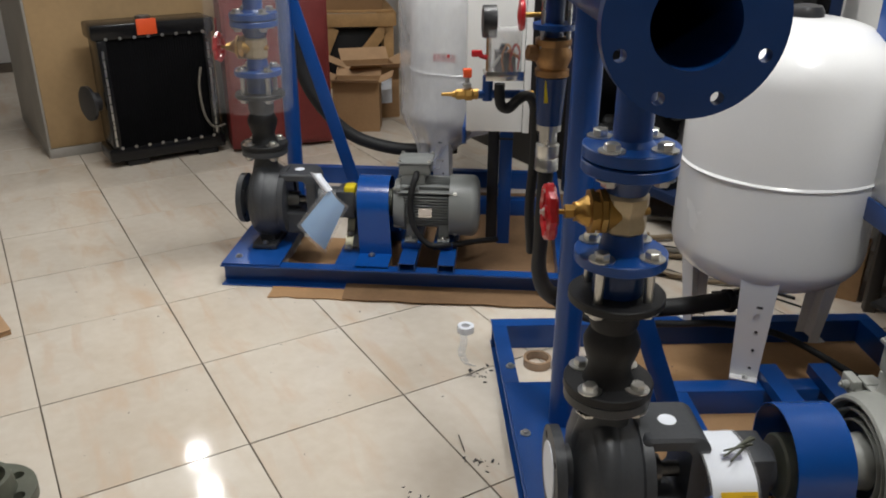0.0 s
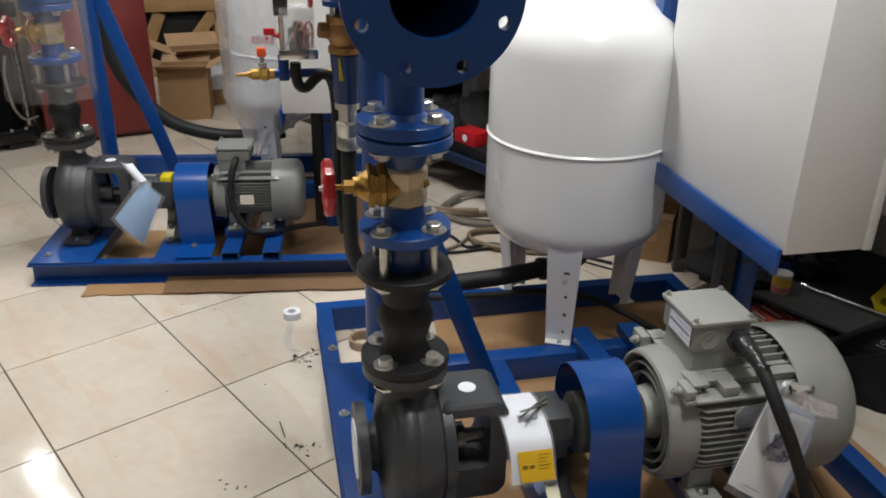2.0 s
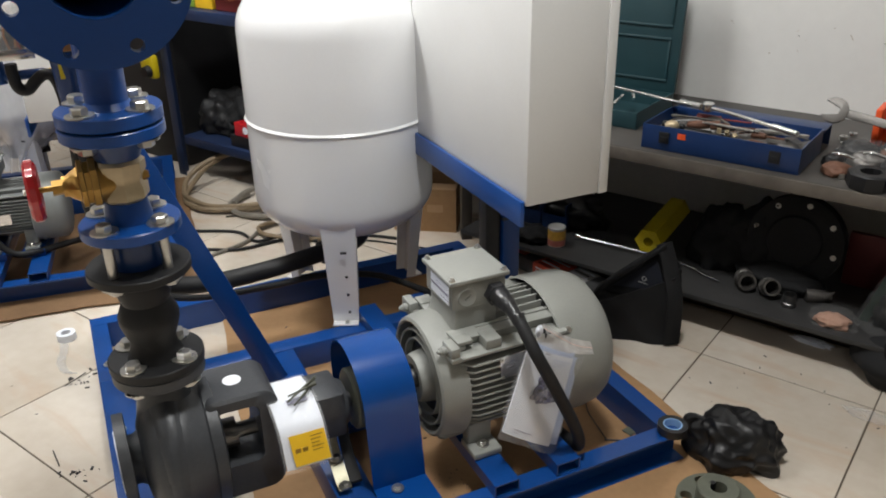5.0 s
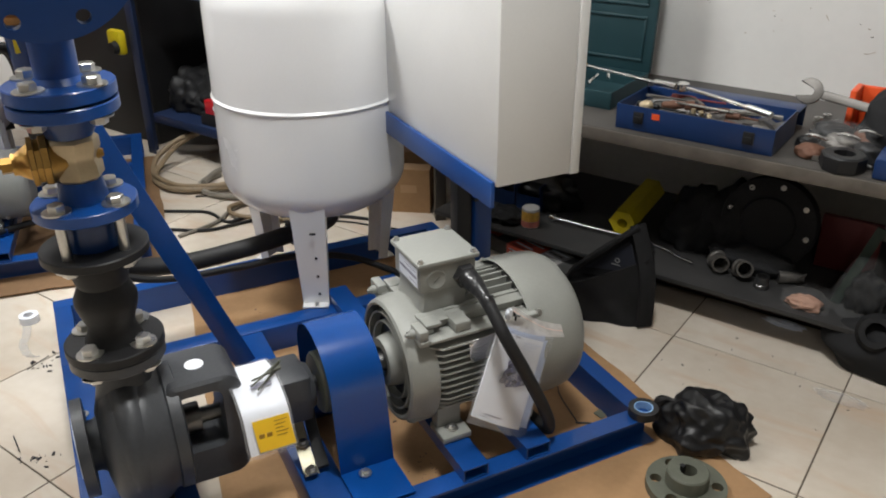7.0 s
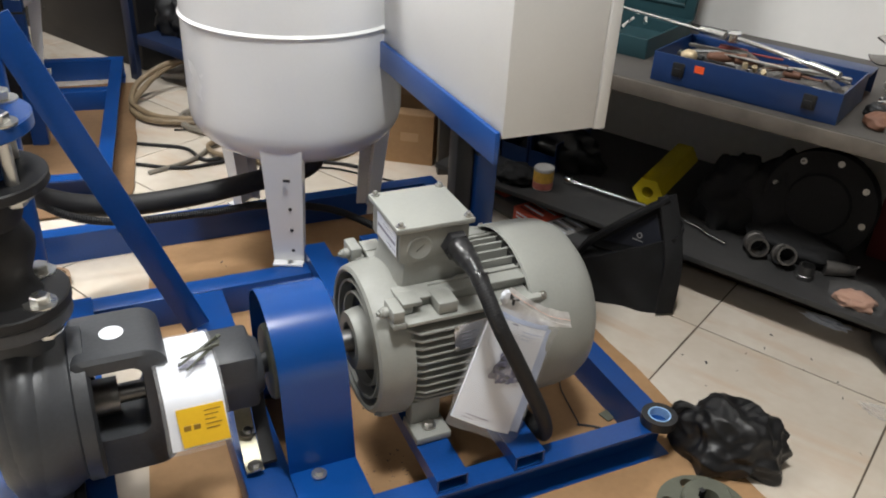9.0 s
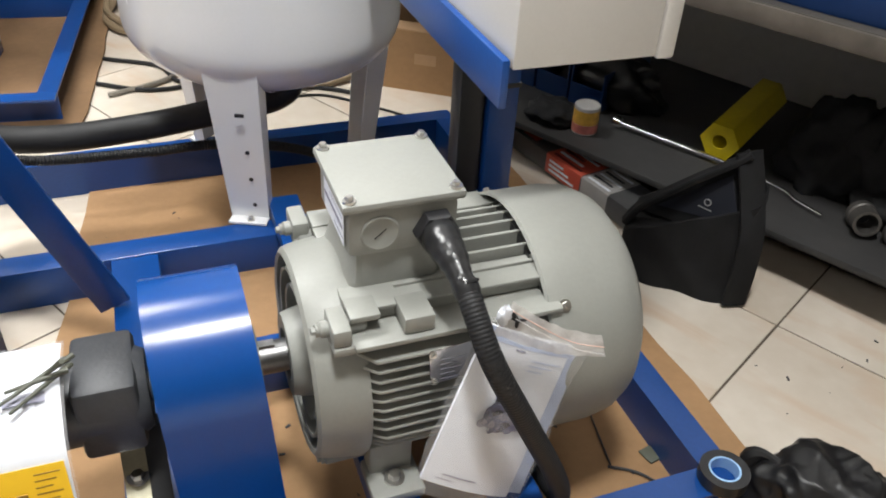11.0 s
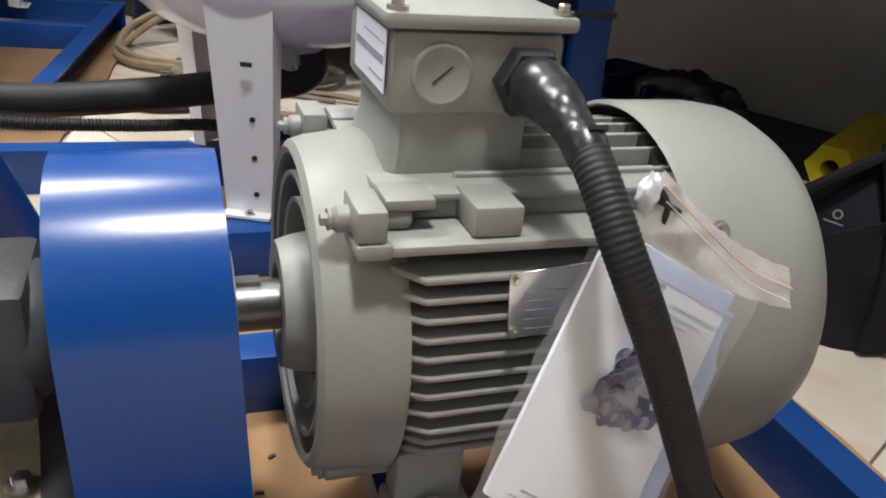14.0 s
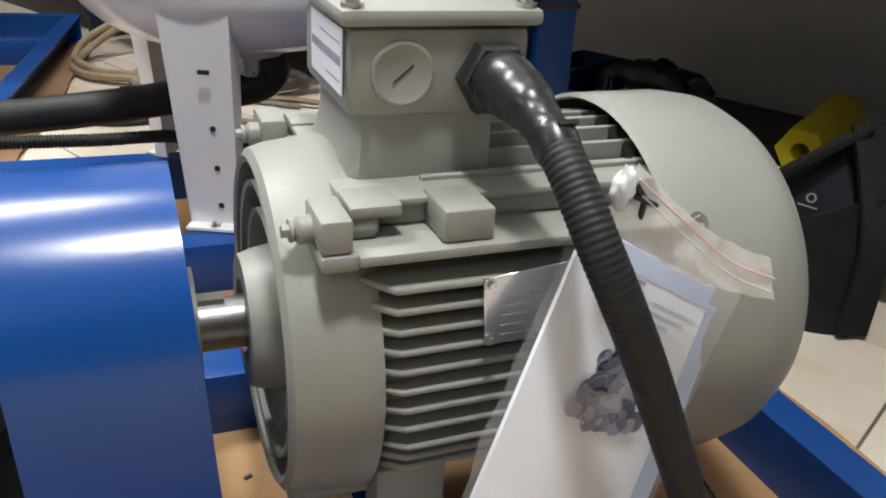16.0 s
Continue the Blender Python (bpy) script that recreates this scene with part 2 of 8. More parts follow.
def part(name, bm, material, parent, label="", smooth=38):
    ob = new(name, mesh_of(name, bm, material, smooth))
    ob.parent = parent
    if label:
        ob["label"] = label
    return ob


def single(name, bm, material, label, category, m=Matrix(), group="", kind="", smooth=38):
    ob = new(name, mesh_of(name, bm, material, smooth))
    ob.matrix_basis = m
    return tagged(ob, label, category, group, kind)


def piece(name, me, parent, m):
    """One more object on a shared mesh, at its place under its parent."""
    ob = new(name, me)
    ob.parent = parent
    ob.matrix_basis = m
    return ob


def B():
    return bmesh.new()


def box(bm, x0, x1, y0, y1, z0, z1, bevel=0.0, m=None, seg=2):
    r = bmesh.ops.create_cube(bm, size=1)
    vs = r["verts"]
    for v in vs:
        v.co = Vector(((x0 + x1) / 2 + v.co.x * (x1 - x0), (y0 + y1) / 2 + v.co.y * (y1 - y0), (z0 + z1) / 2 + v.co.z * (z1 - z0)))
    if bevel:
        es = list({e for v in vs for e in v.link_edges})
        r = bmesh.ops.bevel(bm, geom=es, offset=bevel, segments=seg, affect="EDGES", profile=0.5)
        vs = list({v for f in r["faces"] for v in f.verts} | {v for v in vs if v.is_valid})
    if m is not None:
        for v in vs:
            v.co = m @ v.co
    return bm


def axis_matrix(p0, p1):
    p0, p1 = Vector(p0), Vector(p1)
    return Matrix.Translation(p0) @ (p1 - p0).to_track_quat("Z", "Y").to_matrix().to_4x4()


def lathe(bm, profile, m=Matrix(), seg=32, close=True):
    """Rings (radius, height) about the local z axis of m."""
    rings = []
    for r, h in profile:
        if r < 1e-5:
            rings.append([bm.verts.new(m @ Vector((0, 0, h)))])
        else:
            rings.append([bm.verts.new(m @ Vector((r * math.cos(2 * math.pi * k / seg), r * math.sin(2 * math.pi * k / seg), h))) for k in range(seg)])
    for a, b in zip(rings, rings[1:]):
        for k in range(seg):
            j = (k + 1) % seg
            if len(a) == 1 and len(b) == 1:
                continue
            if len(a) == 1:
                bm.faces.new((a[0], b[k], b[j]))
            elif len(b) == 1:
                bm.faces.new((a[k], a[j], b[0]))
            else:
                bm.faces.new((a[k], a[j], b[j], b[k]))
    if close:
        for ring in (rings[0], rings[-1]):
            if len(ring) > 2:
                bm.faces.new(ring)
    return bm


def rod(bm, p0, p1, r, r1=None, seg=16, bevel=0.0):
    h = (Vector(p1) - Vector(p0)).length
    r1 = r if r1 is None else r1
    prof = [(r, 0), (r1, h)] if not bevel else [(r - bevel, 0), (r, bevel), (r1, h - bevel), (r1 - bevel, h)]
    return lathe(bm, prof, axis_matrix(p0, p1), seg)


def curve_points(pts, n=8):
    """Catmull-Rom through the points."""
    P = [Vector(p) for p in pts]
    P = [P[0] * 2 - P[1]] + P + [P[-1] * 2 - P[-2]]
    out = []
    for a, b, c, d in zip(P, P[1:], P[2:], P[3:]):
        for k in range(n):
            t = k / n
            out.append(0.5 * ((2 * b) + (c - a) * t + (2 * a - 5 * b + 4 * c - d) * t * t + (3 * b - a - 3 * c + d) * t ** 3))
    out.append(P[-2])
    return out


def tube(bm, pts, r, seg=12, n=8, ribs=0.0, pitch=0.005):
    """A bent tube; ribs give it the corrugations of a conduit."""
    C = curve_points(pts, n) if n > 1 else [Vector(p) for p in pts]
    if ribs:
        L = [0.0]
        for a, b in zip(C, C[1:]):
            L.append(L[-1] + (b - a).length)
        steps = int(L[-1] / (pitch / 4))
        D, i = [], 0
        for s in range(steps + 1):
            x = L[-1] * s / steps
            while i < len(L) - 2 and L[i + 1] < x:
                i += 1
            t = (x - L[i]) / max(1e-9, L[i + 1] - L[i])
            D.append(C[i].lerp(C[i + 1], t))
        C = D
    side = None
    rings = []
    for k, p in enumerate(C):
        t = (C[min(k + 1, len(C) - 1)] - C[max(k - 1, 0)]).normalized()
        if side is None:
            side = t.orthogonal().normalized()
        side = (side - t * side.dot(t)).normalized()
        up = t.cross(side)
        rr = r * (1 - ribs * (1 if k % 4 >= 2 else 0)) if ribs else (r(k / (len(C) - 1)) if callable(r) else r)
        rings.append([bm.verts.new(p + (side * math.cos(2 * math.pi * j / seg) + up * math.sin(2 * math.pi * j / seg)) * rr) for j in range(seg)])
    for a, b in zip(rings, rings[1:]):
        for j in range(seg):
            bm.faces.new((a[j], a[(j + 1) % seg], b[(j + 1) % seg], b[j]))
    bm.faces.new(rings[0]); bm.faces.new(rings[-1])
    return bm


def prism(bm, poly, depth, m=Matrix(), bevel=0.0):
    """A flat outline in local xy, thickened along z."""
    bot = [bm.verts.new((x, y, 0)) for x, y in poly]
    top = [bm.verts.new((x, y, depth)) for x, y in poly]
    n = len(poly)
    fs = [bm.faces.new(bot), bm.faces.new(top)]
    for k in range(n):
        fs.append(bm.faces.new((bot[k], bot[(k + 1) % n], top[(k + 1) % n], top[k])))
    vs = bot + top
    if bevel:
        es = list({e for f in fs[:2] for e in f.edges})
        r = bmesh.ops.bevel(bm, geom=es, offset=bevel, segments=2, affect="EDGES", profile=0.5)
        vs = list({v for f in r["faces"] for v in f.verts} | {v for v in vs if v.is_valid})
    for v in vs:
        v.co = m @ v.co
    return bm


def ring_plate(bm, outer, inner, depth, m=Matrix(), holes=0, pitch=0.0, hole=0.0, turn=0.0, seg=64):
    """A flange: a disc with a bore and, where asked, bolt holes cut right through it."""
    if not holes:
        lathe(bm, [(inner, 0), (outer - 0.002, 0), (outer, 0.002), (outer, depth - 0.002), (outer - 0.002, depth), (inner, depth), (inner, 0)], m, seg, False)
        return bm
    nh, arc = 12, seg // holes
    for z in (0.0, depth):
        for h in range(holes):
            a0 = turn + 2 * math.pi * h / holes
            c = Vector((pitch * math.cos(a0), pitch * math.sin(a0)))
            half = math.pi / holes
            line = [Vector((outer * math.cos(a0 - half + 2 * half * i / arc), outer * math.sin(a0 - half + 2 * half * i / arc))) for i in range(arc + 1)]
            back = [Vector((inner * math.cos(a0 + half - 2 * half * i / arc), inner * math.sin(a0 + half - 2 * half * i / arc))) for i in range(arc + 1)]
            loop = [bm.verts.new((p.x, p.y, z)) for p in line + back]
            circ = [bm.verts.new((c.x + hole * math.cos(2 * math.pi * i / nh), c.y + hole * math.sin(2 * math.pi * i / nh), z)) for i in range(nh)]
            es = [bm.edges.new((loop[i], loop[(i + 1) % len(loop)])) for i in range(len(loop))]
            es += [bm.edges.new((circ[i], circ[(i + 1) % nh])) for i in range(nh)]
            bmesh.ops.triangle_fill(bm, edges=es, use_beauty=True)
    for h in range(holes):
        a0 = turn + 2 * math.pi * h / holes
        mm = Matrix.Translation((pitch * math.cos(a0), pitch * math.sin(a0), 0))
        lathe(bm, [(hole, 0), (hole, depth)], mm, nh, False)
    lathe(bm, [(outer, 0), (outer, depth)], Matrix.Rotation(turn - math.pi / holes, 4, "Z"), arc * holes, False)
    lathe(bm, [(inner, 0), (inner, depth)], Matrix.Rotation(turn - math.pi / holes, 4, "Z"), arc * holes, False)
    bmesh.ops.remove_doubles(bm, verts=bm.verts, dist=1e-5)
    for v in bm.verts:
        v.co = m @ v.co
    return bm


def bolt_mesh(name, af, head, washer=True, shank=0.0, material=None):
    bm = B()
    r = af / 2 / math.cos(math.pi / 6)
    z = 0.0
    if washer:
        lathe(bm, [(af * 0.95, 0), (af * 0.95, 0.0025)], Matrix(), 18)
        z = 0.0025
    lathe(bm, [(r, z), (r, z + head * 0.85), (r * 0.85, z + head)], Matrix(), 6)
    if shank:
        lathe(bm, [(af * 0.3, -shank), (af * 0.3, 0)], Matrix(), 10)
    return mesh_of(name, bm, material or STEEL, 25)


BOLT16 = bolt_mesh("bolt", 0.024, 0.012)
BOLT8 = bolt_mesh("bolt", 0.014, 0.007)
BOLT5 = bolt_mesh("bolt", 0.008, 0.005)
BOLT5P = bolt_mesh("bolt", 0.008, 0.005, True, 0.0, MGREY)


def bars(parent, m, w, rows, material, h=0.004, gap=0.004, lengths=None, name="print_line"):
    """Unreadable print as thin raised lines, laid on the local xy plane of m."""
    for k in range(rows):
        bm = B()
        ln = w * (lengths[k % len(lengths)] if lengths else 1)
        box(bm, 0, ln, -k * (h + gap) - h, -k * (h + gap), 0, 0.0004, m=m)
        part(name, bm, material, parent)


# ---- the room: floor, walls, ceiling ----
# the room's walls and tiles run at 45 degrees to the first view
ROOM = pose(0, 0, 0, 0, 0, -45)       # local x runs along the bench wall, local y towards it
BENCH = ROOM @ pose(-0.025, -0.04, -0.053) @ Matrix.Scale(1.042, 4)     # the bench and what it carries
WALL_Y, X0, X1, Y0, HIGH = 3.67, -7.2, 4.5, -4.2, 2.9
BACK_Y = 3.56           # the same wall, in the bench frame


def wall(name, x0, x1, y0, y1, label, mat=None):
    bm = B()
    box(bm, x0, x1, y0, y1, 0, HIGH)
    return single(name, bm, mat or WALLW, label, "wall", ROOM, kind="structure")


wall("wall_north", X0, X1, WALL_Y, WALL_Y + 0.15, "white painted wall with scuffs and dirt marks")
# south and east walls are unseen, made grey to weaken the bounced light
wall("wall_south", X0, X1, Y0 - 0.15, Y0, "plain unseen wall, grey to cut bounced light", WALLG)
wall("wall_west", X0 - 0.15, X0, Y0 - 0.15, WALL_Y + 0.15, "plain white painted wall")
wall("wall_east", X1, X1 + 0.15, Y0 - 0.15, WALL_Y + 0.15, "plain unseen wall, grey to cut bounced light", WALLG)
bm = B()
box(bm, X0 - 0.15, X1 + 0.15, Y0 - 0.15, WALL_Y + 0.15, HIGH, HIGH + 0.12)
single("ceiling", bm, WALLW, "plain white painted ceiling", "ceiling", ROOM, kind="structure")

# ceiling lights out of view: small square panels and one long batten, (x, y, width, length, power)
# third and last two are fill added for brightness; the rest follow reflections
LIGHTS = [(-4.72, 1.65, 0.1, 0.1, 16), (-5.21, 1.68, 0.1, 0.1, 16), (-3.3, 1.2, 0.24, 0.24, 18), (-1.75, 1.85, 0.16, 1.5, 90), (0.05, 1.8, 0.3, 0.3, 58), (-1.9, -1.2, 0.24, 0.24, 17), (1.6, -0.8, 0.24, 0.24, 13)]
for lx, ly, w, l, power in LIGHTS:
    fx = thing("unseen_ceiling_light", "white ceiling light panel out of view, switched on", "ceiling light", ROOM @ pose(lx, ly, HIGH), group="ceiling lights")
    bm = B()
    box(bm, -w / 2 - 0.02, w / 2 + 0.02, -l / 2 - 0.02, l / 2 + 0.02, -0.05, -0.001, 0.006)
    part("frame", bm, CAB, fx)
    bm = B()
    box(bm, -w / 2, w / 2, -l / 2, l / 2, -0.054, -0.05)
    part("diffuser", bm, GLOW, fx)
    la = bpy.data.lights.new("panel_light", "AREA")
    la.shape, la.size, la.size_y, la.energy, la.color = "RECTANGLE", w, l, power, (0.978, 0.988, 0.975)
    lo = new("panel_light", la)
    lo.matrix_basis = ROOM @ pose(lx, ly, HIGH - 0.06)


# ---- bench along the wall: two long shelves on legs ----
def long_bench(x0, x1, legs, label, low=None):
    bench = thing("workbench_shelf", label, "workbench", BENCH)
    bm = B(); box(bm, x0, x1, 2.945, BACK_Y - 0.004, 0.530, 0.555, 0.004)
    part("top_shelf", bm, SHELFG, bench, "worn grey bench top")
    bm = B(); box(bm, x0, x1, 2.938, 2.9445, 0.518, 0.553, 0.002)
    part("edge_strip", bm, SHELFE, bench, "worn brownish edge strip")
    low = x0 if low is None else low
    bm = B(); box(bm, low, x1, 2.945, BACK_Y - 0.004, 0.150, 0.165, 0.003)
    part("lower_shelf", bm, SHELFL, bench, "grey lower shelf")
    bm = B(); box(bm, x0, x1, BACK_Y - 0.03, BACK_Y - 0.006, 0.166, 0.529)
    part("back_panel", bm, BACKP, bench, "dull white back panel between the shelves")
    bm = B(); box(bm, low, x1, 3.10, 3.13, 0.053, 0.149)
    part("plinth", bm, DBROWN, bench, "dark brown plinth")
    for x in legs:
        bm = B(); box(bm, x, x + 0.04, 2.96, 3.0, 0.166, 0.529, 0.002)
        part("leg", bm, SHELFG, bench)


long_bench(-1.4, 2.6, (0.62, 2.5), "long grey two-tier workbench with a lower shelf against the wall", -0.87)

# navy steel rack further along the same wall
RACK = thing("storage_rack", "navy blue steel rack full of dark stores against the wall", "rack", ROOM)
for x, y in ((-2.52, 3.03), (-1.66, 3.03), (-2.52, 3.58), (-1.66, 3.58)):
    bm = B()
    box(bm, x, x + 0.05, y, y + 0.004, 0.0, 1.5, 0.001); box(bm, x, x + 0.004, y + 0.0045, y + 0.05, 0.0, 1.5, 0.001)
    part("post", bm, DNAVY, RACK)
for z, t in ((0.705, 0.045), (0.15, 0.04)):
    bm = B(); box(bm, -2.46, -1.665, 3.04, 3.63, z, z + t, 0.004)
    part("shelf", bm, DNAVY, RACK, "navy painted steel shelf")


# ---- the pump skids ----
def V(u, v, z):
    """A place on a skid: u along its front, v towards the viewer, z up."""
    return Vector((u, -v, z))


SKID_B = pose(0.317, 2.46, 0, 0, 0, 17)
SKID_A = pose(-0.903, 3.766, 0, 0, 0, 10)


def channel(bm, p0, p1, out, h=0.08, w=0.045, t=0.006, z0=0.0):
    """A steel channel from p0 to p1 (u, v); out is the way its open side faces."""
    a, b = V(*p0, z0), V(*p1, z0)
    d = (b - a).normalized()
    o = Vector((out[0], -out[1], 0))
    prof = [(0, 0), (w, 0), (w, t), (t, t), (t, h - t), (w, h - t), (w, h), (0, h)]
    rings = []
    for p in (a, b):
        rings.append([bm.verts.new(p + o * (x - w) + Vector((0, 0, z))) for x, z in prof])
    n = len(prof)
    for k in range(n):
        bm.faces.new((rings[0][k], rings[0][(k + 1) % n], rings[1][(k + 1) % n], rings[1][k]))
    bm.faces.new(rings[0]); bm.faces.new(rings[1])
    return bm


def hollow(bm, p0, p1, w, h, z0, t=0.003):
    """A rectangular hollow section along v with open ends."""
    u, v0, v1 = p0[0], p0[1], p1[1]
    rings = []
    for v in (v0, v1):
        for ins in (0, t):
            rings.append([bm.verts.new(V(u + sx * (w / 2 - ins), v, z0 + zz)) for sx, zz in ((-1, ins), (1, ins), (1, h - ins), (-1, h - ins))])
    o0, i0, o1, i1 = rings
    for k in range(4):
        j = (k + 1) % 4
        bm.faces.new((o0[k], o0[j], o1[j], o1[k]))
        bm.faces.new((i0[k], i0[j], i1[j], i1[k]))
        bm.faces.new((o0[k], o0[j], i0[j], i0[k]))
        bm.faces.new((o1[k], o1[j], i1[j], i1[k]))
    return bm


def skid(m, long, rails, cross, label, brace_top):
    sk = thing("pump_skid", label, "pump skid", m, group="pump skids")
    for p0, p1, out in (((0, 1.205), (long, 1.205), (0, 1)), ((0, 0.02), (long, 0.02), (0, -1)), ((0, 0.066), (0, 1.159), (-1, 0)), ((long, 0.066), (long, 1.159), (1, 0))):
        bm = B(); channel(bm, p0, p1, out)
        part("beam", bm, BLUE, sk)
    bm = B(); box(bm, 0.046, long - 0.046, -0.44, -0.385, 0.0, 0.0795, 0.003)
    part("cross_beam", bm, BLUE, sk)
    bm = B(); box(bm, cross - 0.04, cross + 0.04, -1.158, -0.441, 0.0, 0.079, 0.003)
    part("cross_beam", bm, BLUE, sk)
    bm = B(); box(bm, cross + 0.041, rails[0] - 0.03, -0.77, -0.715, 0.0, 0.0785, 0.003)
    part("cross_beam", bm, BLUE, sk)
    bm = B(); box(bm, 0.004, 0.215, -1.2, -0.39, 0.081, 0.087, 0.001)
    part("mounting_plate", bm, BLUE, sk)
    for u in rails:
        bm = B(); hollow(bm, (u, 0.36), (u, 1.2), 0.058, 0.03, 0.081)
        part("motor_rail", bm, BLUE, sk)
    # column with its sloping brace
    bm = B(); rod(bm, V(0.127, 0.568, 0.088), V(0.127, 0.568, 1.32), 0.032, seg=28)
    part("column", bm, BLUE, sk)
    a, b = V(0.158, 0.575, brace_top), V(cross - 0.036, 0.6, 0.081)
    d = (b - a)
    mm = axis_matrix(a, b)
    bm = B(); box(bm, -0.026, 0.026, -0.004, 0.004, 0, d.length, 0.001, m=Matrix.Translation(a) @ Matrix(((d.normalized().z, 0, d.normalized().x, 0), (0, 1, 0, 0), (-d.normalized().x, 0, d.normalized().z, 0), (0, 0, 0, 1))))
    part("brace", bm, BLUE, sk)
    for u, v in ((0.03, 0.30), (0.03, 0.62), (0.05, 1.14), (0.17, 0.72)):
        z = 0.0875 if v > 0.39 else 0.0805
        piece("bolt", BOLT8, sk, Matrix.Translation(V(u, v, z)))
    return sk


def flange(bm, m, r, bore, t):
    return ring_plate(bm, r, bore, t, m)


def vert(u, v, z):
    return Matrix.Translation(V(u, v, z))


def pump(m, u0, v0, z0, s, label):
    """An end-suction pump: suction flange towards -u, discharge upwards, bearing bracket towards +u."""
    p = thing("end_suction_pump", label, "pump", m, group="pumps")
    ax = Matrix.Translation(V(u0, v0, z0)) @ Matrix.Rotation(math.pi / 2, 4, "Y")     # local z along u
    bm = B()
    prof = [(0.045, -0.062), (0.07, -0.058), (0.105, -0.05), (0.128, -0.036), (0.137, -0.014), (0.138, 0.014), (0.132, 0.036), (0.12, 0.052), (0.118, 0.066), (0.1, 0.07), (0.0, 0.07)]
    lathe(bm, [(r * s, h * s) for r, h in prof], ax, 44)
    # spiral shoulder that swells towards the outlet
    ring = []
    for k in range(25):
        a0 = math.pi * (0.1 + 1.6 * k / 24)
        ring.append(V(u0 - 0.004, v0 + math.sin(a0) * 0.112 * s, z0 - math.cos(a0) * 0.112 * s))
    tube(bm, ring, lambda t: (0.024 + 0.02 * t) * s, 14, 1)
    part("volute_casing", bm, CAST, p)
    bm = B()
    zf = 0.2 * s
    lathe(bm, [(0.062 * s, 0.07 * s), (0.05 * s, 0.115 * s), (0.042 * s, 0.15 * s), (0.04 * s, zf - 0.02)], vert(u0, v0, z0), 28)
    part("discharge_neck", bm, CAST, p)
    bm = B(); flange(bm, vert(u0, v0, z0 + zf - 0.022), 0.0825 * min(1, s + 0.08), 0.026, 0.022)
    part("discharge_flange", bm, CAST, p)
    bm = B()
    lathe(bm, [(0.06 * s, -0.05 * s), (0.048 * s, -0.07 * s), (0.048 * s, -0.085 * s)], ax, 28)
    part("suction_neck", bm, CAST, p)
    bm = B(); ring_plate(bm, 0.0925 * s, 0.034 * s, 0.02 * s, ax @ Matrix.Translation((0, 0, -0.1 * s)), 4, 0.0725 * s, 0.009 * s, math.pi / 4, 48)
    part("suction_flange", bm, CAST, p, "machined suction flange with four open bolt holes")
    bm = B(); lathe(bm, [(0.0, 0), (0.06 * s, 0), (0.06 * s, 0.0025)], ax @ Matrix.Translation((0, 0, -0.103 * s)), 32)
    part("flange_cover", bm, PAPER, p, "white protective cover disc")
    # bearing bracket: a lantern with open windows
    bm = B()
    h = 0.112 * s
    # a frame with rounded corners, open from side to side
    def frame_loop(x0, x1, za, zb, ra, rb):
        pts = []
        for cx, cz, a0, r_ in ((x1 - rb, zb - rb, 0, rb), (x0 + ra, zb - ra, 90, ra), (x0 + ra, za + ra, 180, ra), (x1 - rb, za + rb, 270, rb)):
            pts += [(cx + r_ * math.cos(math.radians(a0 + 15 * i)), cz + r_ * math.sin(math.radians(a0 + 15 * i))) for i in range(7)]
        return pts
    outer, inner = frame_loop(0.062, 0.198, -0.112, 0.118, 0.012, 0.034), frame_loop(0.08, 0.16, -0.035, 0.093, 0.012, 0.018)
    loops = []
    for pts, hv, grow in ((inner, 0.066, 0.0), (outer, 0.066, -0.006), (outer, 0.060, 0.0), (outer, -0.060, 0.0), (outer, -0.066, -0.006), (inner, -0.066, 0.0)):
        cx, cz = 0.13, 0.0
        loops.append([bm.verts.new(V(u0 + (x + (grow if x > cx else -grow)) * s, v0 + hv * s, z0 + (z + (grow if z > cz else -grow)) * s)) for x, z in pts])
    for a, b in zip(loops, loops[1:] + loops[:1]):
        n = len(a)
        for k in range(n):
            bm.faces.new((a[k], a[(k + 1) % n], b[(k + 1) % n], b[k]))
    lathe(bm, [(0.118 * s, 0.058 * s), (0.124 * s, 0.062 * s), (0.124 * s, 0.082 * s), (0.112 * s, 0.086 * s), (0.085 * s, 0.086 * s)], ax, 40, False)
    part("bearing_bracket", bm, CAST, p, "dark grey lantern bracket with open windows")
    bm = B(); lathe(bm, [(0.012, 0.07 * s), (0.03 * s, 0.075 * s), (0.03 * s, 0.12 * s), (0.016 * s, 0.12 * s), (0.016 * s, 0.19 * s)], ax, 24)
    part("shaft_seal", bm, DSTEEL, p)
    bm = B(); lathe(bm, [(0.062 * s, 0.19 * s), (0.054 * s, 0.23 * s), (0.052 * s, 0.335 * s), (0.046 * s, 0.345 * s), (0.018, 0.345 * s), (0.018, 0.4 * s)], ax, 32)
    box(bm, u0 + 0.265 * s, u0 + 0.335 * s, -v0 - 0.052 * s, -v0 + 0.052 * s, z0 - 0.05 * s, z0 + 0.054 * s, 0.008 * s)
    part("bearing_housing", bm, CAST, p)
    # foot under the casing
    bm = B()
    box(bm, u0 - 0.045 * s, u0 + 0.045 * s, -v0 - 0.11 * s, -v0 + 0.11 * s, 0.0885, 0.106, 0.004)
    box(bm, u0 - 0.03 * s, u0 + 0.03 * s, -v0 - 0.06 * s, -v0 + 0.06 * s, 0.104, z0 - 0.09 * s, 0.006)
    part("foot", bm, CAST, p)
    for sy in (-1, 1):
        piece("bolt", BOLT8, p, vert(u0, v0 + sy * 0.092 * s, 0.1065))
